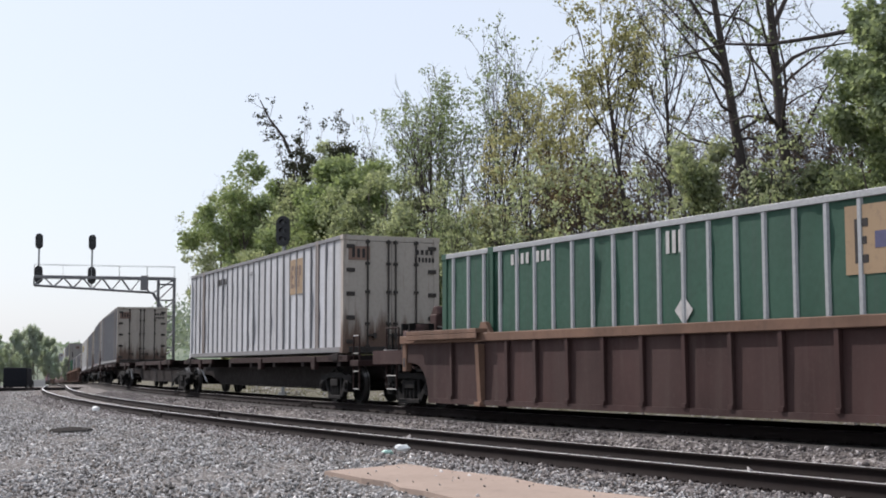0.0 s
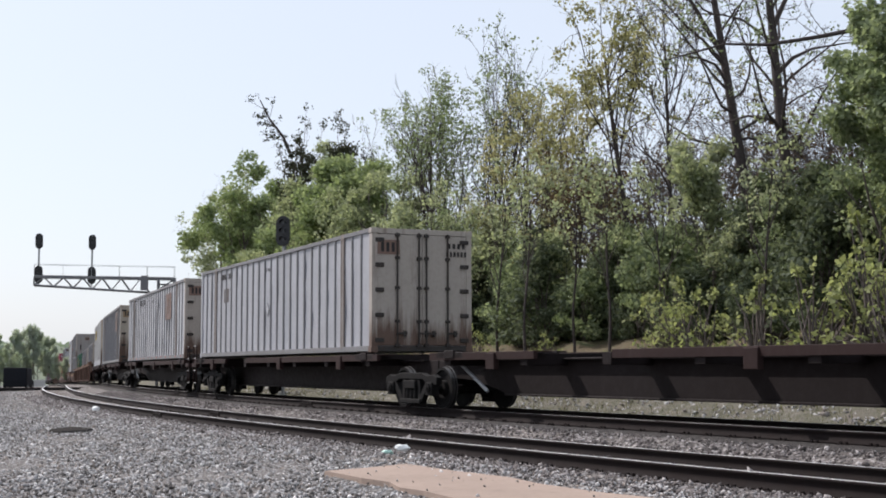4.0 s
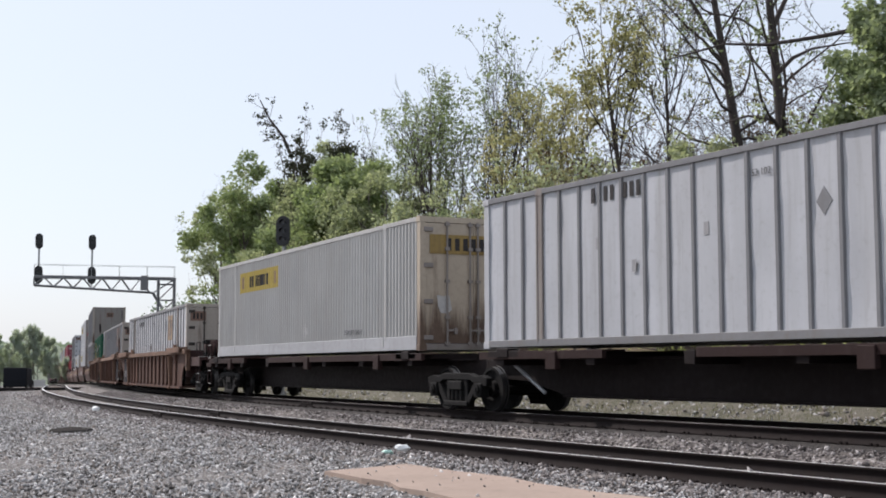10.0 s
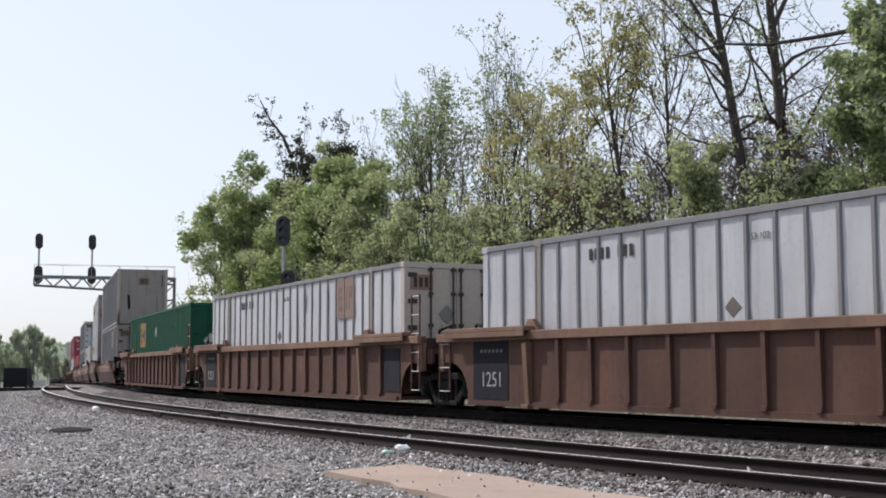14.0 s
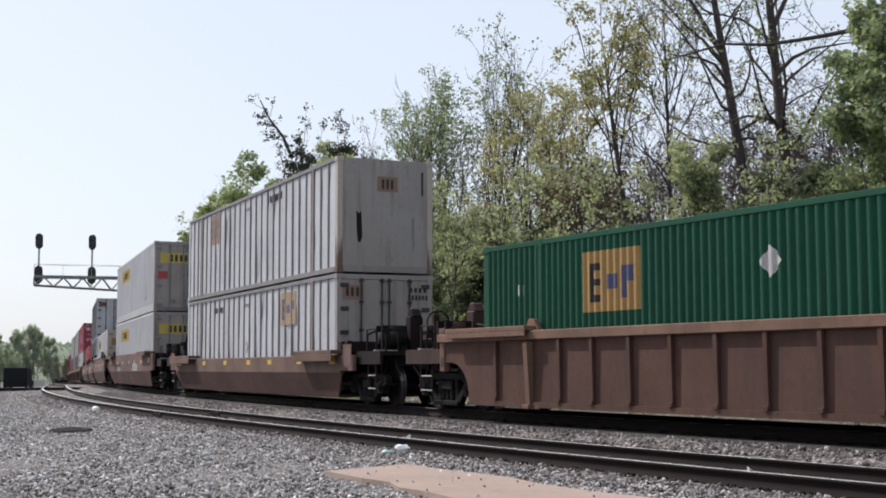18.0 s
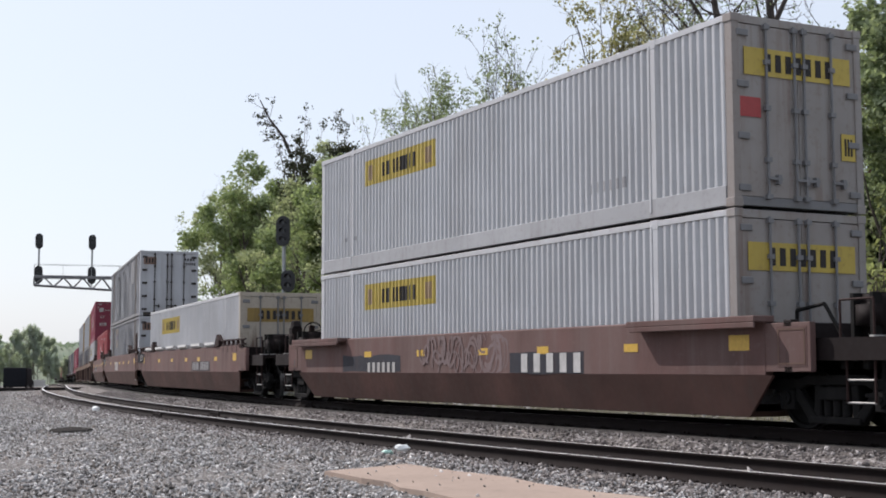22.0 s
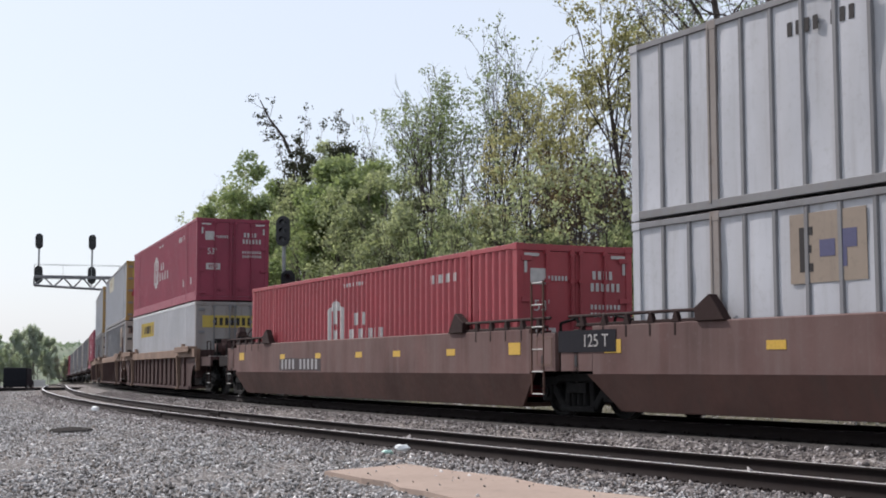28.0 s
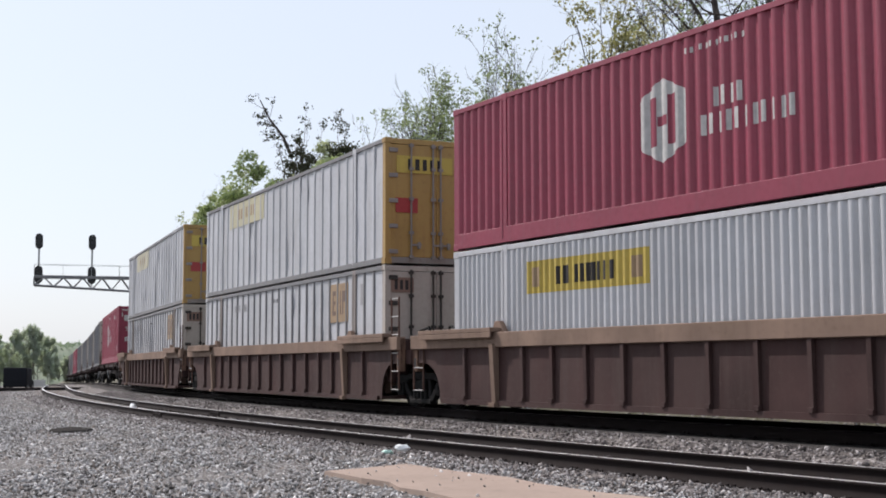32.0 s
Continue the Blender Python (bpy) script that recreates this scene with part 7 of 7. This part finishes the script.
# first spine car: loaded, empty, loaded
carry(spine_unit("dark red-brown spine car unit under a white container", "truck", "shared", CARS), 24.67)
c = white_box()
side_sign(c, 3.83, 2.1, 1.15, 0.95, M["gold"], inner=LETTER_B)
lettering(c, 11.85, 2.42, 1.28, 0.2, 8, M["ink"])
carry(c, 24.67, z=BASE_SPINE)
carry(spine_unit("dark red-brown spine car unit with an empty deck", "joint", "shared", CARS), 44.55)
carry(spine_unit("dark red-brown spine car unit under a white container", "joint", "truck", CARS), 64.36)
c = white_box(" and scrawls", mat="dull_white")
side_sign(c, 12.92, 1.95, 0.56, 0.43, M["patch_grey"])
diamond(c, 8.09, 1.32, 0.36, 0.4, M["post"])
diamond(c, 8.09, 1.32, 0.26, 0.3, M["white"], 0.004)
lettering(c, 12.87, 2.56, 1.26, 0.17, 8, M["ink"])
carry(c, 64.36, z=BASE_SPINE)

# second spine car, three containers
carry(spine_unit("dark red-brown spine car unit under a white container", "truck", "shared", CARS), 83.3)
c = white_box(" and cream end", mat_door="door_worn")
side_sign(c, 4.07, 2.05, 1.36, 1.0, M["ruddy"], inner=LETTER_B)
lettering(c, 1.59, 2.5, 0.4, 0.38, 1)
lettering(c, 11.6, 2.53, 1.5, 0.24, 8, M["ink"])
lettering(c, 14.9, 2.5, 0.4, 0.34, 1)
b = bmesh.new()
box(b, -0.07, 0.07, -0.004, 0.0, -0.035, 0.035)
mark = mesh_of("red_reflector", b, M["placard_red"])
for k in range(13):
    part("red_reflector", mark, None, c).location = (HALF - 0.75 - 1.22 * k, -WIDE - 0.0015, 0.09)
carry(c, 83.18, z=BASE_SPINE)
carry(spine_unit("dark red-brown spine car unit under a white container", "joint", "shared", CARS), 103.45)
c = white_box(" and rust-stained end", mat_door="door_rust", sign="gold")
side_sign(c, 3.53, 2.16, 1.38, 0.97, M["ruddy"], inner=LETTER_B)
lettering(c, 1.54, 2.47, 0.4, 0.42, 1)
lettering(c, 11.9, 2.58, 1.44, 0.26, 8, M["ink"])
diamond(c, 7.0, 1.9, 0.3, 0.4, M["post"])
for k, (uu, zz) in enumerate(((12.4, 1.75), (11.4, 1.3), (9.6, 1.75), (4.6, 0.85), (3.0, 1.0))):
    lettering(c, uu, zz, 0.2, 0.2, 1)
carry(c, 103.94, z=BASE_SPINE)
carry(spine_unit("dark red-brown spine car unit under a grey corrugated container", "joint", "truck", CARS), 123.1)
c = corrugated_container("warm grey corrugated container with cream doors and a yellow sign", M["beige"], M["door_tan"], GROUP, rod_mat=M["rust_post"], sill_mat=M["silver_sill"])
writing("lift_mark", "TOP LIFT ONLY", 0.17, M["faint_ink"], c, pose(4.1, -WIDE - 0.004, 0.48, 90, 0, 0))
wave_sign(c, 11.8, 2.22, 3.8, 0.61, M["yellow"], LONG_SIGN)
end_sign(c, 0, 2.3, 2.1, 0.42, M["yellow_dim"], 7)
wave_paint("placard", c, HALF - 7.54 - 0.2, HALF - 7.54 + 0.2, lambda x: 0.32 + 1.4 * abs(x - HALF + 7.54), lambda x: 0.88 - 1.4 * abs(x - HALF + 7.54), M["pale"])
end_sign(c, 0.95, 0.95, 0.3, 0.42, M["gold"], 3)
stain(c, -0.7, 1.0, 0.35, 0.4, M["pale"])
carry(c, 122.82, z=BASE_SPINE)

# ribbed articulated wells
carry(ribbed_well("orange-brown ribbed well car unit with one white container", RIBBED, "truck", "shared", CARS, sign=True), 143.91)
c = white_box()
side_sign(c, 3.82, 2.13, 1.28, 0.95, M["gold"], inner=LETTER_B)
lettering(c, 12.0, 2.5, 1.3, 0.2, 8, M["ink"])
diamond(c, 8.96, 1.45, 0.36, 0.32, M["patch_grey"])
carry(c, 143.91, z=BASE_WELL)
carry(ribbed_well("orange-brown ribbed well car unit with one white container", RIBBED, "joint", "shared", CARS, sign=True), 163.54)
c = white_box(" and cream end", mat_door="door_worn")
side_sign(c, 3.72, 2.26, 1.24, 0.95, M["ruddy"], inner=LETTER_B)
lettering(c, 12.2, 2.45, 1.3, 0.22, 8, M["ink"])
diamond(c, 8.96, 1.45, 0.36, 0.32, M["patch_grey"])
b = bmesh.new()
plate(b, [(-0.2, 0.0), (0.0, -0.22), (0.2, 0.0), (0.0, 0.22)], -0.004, 0.004)
part("placard", b, M["post"], c).matrix_local = pose(HALF - 0.012, -0.25, 1.75, 0, 0, 90)
carry(c, 163.54, z=BASE_WELL)
carry(ribbed_well("orange-brown ribbed well car unit with one green container", RIBBED, "joint", "truck", CARS, sign=True), 183.17)
c = corrugated_container("green corrugated container with a gold sign and pale diamond", M["green"], M["green"], GROUP)
wave_sign(c, 12.0, 2.03, 1.62, 1.04, M["gold_sign"], LETTER_A)
wave_paint("placard", c, HALF - 8.2 - 0.24, HALF - 8.2 + 0.24, lambda x: 1.84 + abs(x - HALF + 8.2), lambda x: 2.32 - abs(x - HALF + 8.2), M["pale"])
wave_letters(c, 4.0, 2.2, 1.3, 0.18, 7, M["pale"])
wave_letters(c, 14.8, 2.0, 0.3, 0.2, 2, M["pale"])
b = bmesh.new()
plate(b, [(-0.26, 0.0), (0.0, -0.28), (0.26, 0.0), (0.0, 0.28)], -0.004, 0.004)
part("placard", b, M["pale"], c).matrix_local = pose(HALF - 0.012, -0.55, 1.55, 0, 0, 90)
end_sign(c, 0.15, 1.5, 0.46, 0.36, M["gold"], 3)
for k in range(9):
    end_lettering(c, 1.0, 2.38 - 0.13 * k, 0.1, 0.085, 1, M["grey_ink"])
    if k < 5:
        end_lettering(c, 0.78, 2.38 - 0.13 * k, 0.1, 0.085, 1, M["grey_ink"])
carry(c, 183.17, z=BASE_WELL)

# single smooth wells with stacked pairs
carry(smooth_well("dusty brown smooth-sided well car with stacked white containers", (M["tan"], M["oxide"]), "truck", "truck", CARS, "flare", top=1.12), 206.82)
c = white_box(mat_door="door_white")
side_sign(c, 4.12, 2.2, 1.42, 0.9, M["gold"], inner=LETTER_A)
diamond(c, 8.09, 1.2, 0.4, 0.4, M["post"])
diamond(c, 8.09, 1.2, 0.28, 0.28, M["white"], 0.004)
lettering(c, 11.9, 2.45, 1.2, 0.18, 8, M["ink"])
carry(c, 206.82, z=BASE_WELL)
c = white_box(doors=False)
side_sign(c, 12.39, 2.24, 1.33, 0.98, M["ruddy"], inner=LETTER_B)
end_sign(c, 0.05, 2.25, 0.55, 0.38, M["ruddy"], 3)
end_lettering(c, 1.0, 2.3, 0.1, 0.6, 1)
stain(c, -0.7, 1.15, 0.16, 0.8, M["spine"])
stain(c, 0.75, 1.0, 0.08, 0.9, M["post"])
end_sign(c, 0.1, 0.36, 0.22, 0.12, M["rust_post"])
end_sign(c, 0.0, 0.1, 2.25, 0.16, M["rust_post"], name="rust_band")
lettering(c, 5.4, 2.5, 1.3, 0.2, 6, M["ink"])
carry(c, 206.82, z=BASE_UPPER)

u = smooth_well("red-brown smooth-sided well car scrawled with paint, two stacked containers", SMOOTH, "truck", "truck", CARS, "flare",
                  ((12.0, 0.83, 1.6, 0.22, 6, M["rung"]), (4.83, 0.9, 2.2, 0.34, 5, M["pale"])))
side_patch(u, 12.6, 0.92, 3.2, 0.4, M["patch_blue"], 1)
side_patch(u, 5.0, 0.9, 2.5, 0.42, M["patch_blue"], 2)
scrawled(u, 6.4, 9.9, 0.72, 1.46, M["scrawl"], 3, 40)
carry(u, 230.54)
c = silver_box()
carry(c, 230.54, z=BASE_WELL)
c = silver_box()
end_sign(c, -0.95, 1.5, 0.4, 0.3, M["placard_red"])
end_sign(c, 0.98, 1.02, 0.28, 0.42, M["yellow"], 3)
wave_letters(c, 3.3, 0.7, 1.2, 0.18, 6)
wave_letters(c, 14.2, 0.75, 0.9, 0.1, 8)
carry(c, 230.54, z=BASE_UPPER)

# three-unit smooth articulated car
NUMBERS = (4.75, 0.9, 2.7, 0.26, 10, M["grey_ink"])
u = smooth_well("red-brown smooth-sided well car unit with one silver container", SMOOTH, "truck", "shared", CARS, "arms", (NUMBERS,))


def roller(x, L):
    bm = bmesh.new()
    sweep(bm, [(-1.5, 1.52), (-1.56, 1.58), (-1.54, 1.66), (-1.42, 1.64), (-1.38, 1.52)], x - L / 2, x + L / 2)
    return bm


side_patch(u, 4.75, 0.9, 3.0, 0.36, M["patch_dull"], 6)
for x in (-6.9, -4.6, -2.2, 0.2, 2.6, 4.9):
    part("tarpaulin_roll", roller(x, 1.5), M["pale"], u, "pale rolled pad along the rim")
carry(u, 254.05)
carry(silver_box(" in a well", "door_rust", "yellow_dim"), 254.05, z=BASE_WELL)
carry(smooth_well("red-brown smooth-sided well car unit with two stacked white containers", SMOOTH, "joint", "shared", CARS, "arms",
                  ((9.0, 0.98, 1.9, 0.42, 3, M["pale"]),)), 273.79)
c = white_box(" above a joint", mat="aged_white", mat_door="aged_white")
side_sign(c, 11.97, 2.2, 1.38, 0.97, M["tan_sign"], inner=LETTER_A)
lettering(c, 2.0, 2.3, 0.5, 0.2, 4)
diamond(c, 8.2, 1.25, 0.4, 0.4, M["post"])
carry(c, 273.79, z=BASE_WELL)
c = white_box(mat="aged_white", mat_door="aged_white")
side_sign(c, 3.65, 2.15, 1.34, 1.0, M["grey_ink"])
lettering(c, 12.0, 2.4, 1.3, 0.2, 8, M["ink"])
carry(c, 273.79, z=BASE_UPPER)
u = (smooth_well("red-brown smooth-sided well car unit with one red container", SMOOTH, "joint", "truck", CARS, "arms",
                  ((11.41, 0.92, 2.9, 0.26, 10, M["grey_ink"]),)))
side_patch(u, 11.4, 0.92, 3.2, 0.36, M["patch_dull"], 5)
carry(u, 293.45)
carry(red_box(), 293.45, z=BASE_WELL)

# dusty ribbed articulated wells
carry(ribbed_well("dusty tan-brown ribbed well car unit with two stacked containers", DUSTY, "truck", "shared", CARS, chord_low=1.2), 316.99)
carry(silver_box(" under a maroon one"), 316.99, z=BASE_WELL)
carry(red_box("maroon", "maroon corrugated container with a pale hexagon badge"), 316.99, z=BASE_UPPER)
for g, sg in ((336.45, True), (356.4, False)):
    carry(ribbed_well("dusty tan-brown ribbed well car unit with two stacked containers", DUSTY, "joint", "shared" if sg else "truck", CARS, chord_low=1.2), g)
    c = white_box(" and cream end", mat_door="door_worn")
    side_sign(c, 3.1, 2.17, 1.24, 0.95, M["gold"], inner=LETTER_B)
    lettering(c, 1.5, 2.3, 0.4, 0.5, 1)
    lettering(c, 12.0, 2.4, 1.3, 0.2, 8)
    carry(c, g, z=BASE_WELL)
    c = sheet_container("white sheet container with yellow doors", M["white"], M["silver"], M["silver"], M["yellow_door"], GROUP, rod_mat=M["rust_post"])
    side_sign(c, 11.44, 2.4, 3.7, 0.75, M["faded_yellow"], inner=row_letters(7, 0.25, 0.76, 0.3, 0.72, M["gold"]))
    end_sign(c, -0.3, 2.3, 1.4, 0.4, M["yellow"], 5)
    end_sign(c, -0.75, 1.35, 0.55, 0.34, M["placard_red"])
    carry(c, g, z=BASE_UPPER)

# the tail of the train, on spine cars again
NEAR_WHEELS = len(TRUCK_WHEELS)
g = 377.8
for k in range(9):
    first, last = k % 3 == 0, k % 3 == 2
    carry(spine_unit("dark red-brown spine car unit under a container", "truck" if first else "joint", "truck" if last else "shared", CARS), g)
    c = red_box("maroon", "maroon corrugated container with a pale hexagon badge") if k in (0, 5) else white_box()
    carry(c, g, z=BASE_SPINE)
    g += 18.9 if last else 19.85


def motions():
    """Keys the train along the line."""
    for ob, g0, half, z in MOVING:
        rows = []
        for i in range(33):
            s = g0 - travelled(i)
            a, b = line(s - half), line(s + half)
            d = a - b
            turn = Matrix.Rotation(math.atan2(d.y, d.x), 4, "Z") @ Matrix.Rotation(-math.atan2(d.z, math.hypot(d.x, d.y)), 4, "Y")
            rows.append((float(i), Matrix.Translation((a + b) / 2 + Vector((0, 0, z))) @ turn))
        walk(ob, rows)

    # the bag lies still, stirs, and is at last blown up and about by the train
    for_bag = ((0, -10.41, -0.4, 0), (24.6, -10.41, -0.4, 0), (25.0, -10.36, -0.35, 25), (25.4, -10.32, -0.34, 40), (26.2, -10.38, -0.38, 20), (27.0, -10.43, -0.4, 0), (28.9, -10.43, -0.4, 0),
               (29.4, -10.87, -0.08, 60), (29.8, -10.15, -0.29, 110), (30.2, -9.99, -0.4, 150), (30.5, -10.24, -0.31, 190), (30.8, -10.69, 0.08, 250), (31.1, -11.24, 0.24, 310), (31.4, -11.15, 0.2, 360), (31.7, -10.51, 0.03, 420), (32.0, -9.76, -0.37, 480))
    walk(bag, [(t, pose(x, 40.0 if t < 29 else 42.0, z, 0.6 * turn, 0, turn)) for t, x, z, turn in for_bag])

    turn_wheels()


def turn_wheels():
    """Rolls the wheelsets on their trucks, a row for each eighteenth of a second; the tail stays too far off to tell."""
    for w in TRUCK_WHEELS[:NEAR_WHEELS]:
        place = Vector(w.location)
        rows = []
        for i in range(32 * 18 + 1):
            t = i / 18
            rows.append((t, Matrix.Translation(place) @ Matrix.Rotation(travelled(t) / 0.44, 4, "Y")))
        walk(w, rows)


motions()
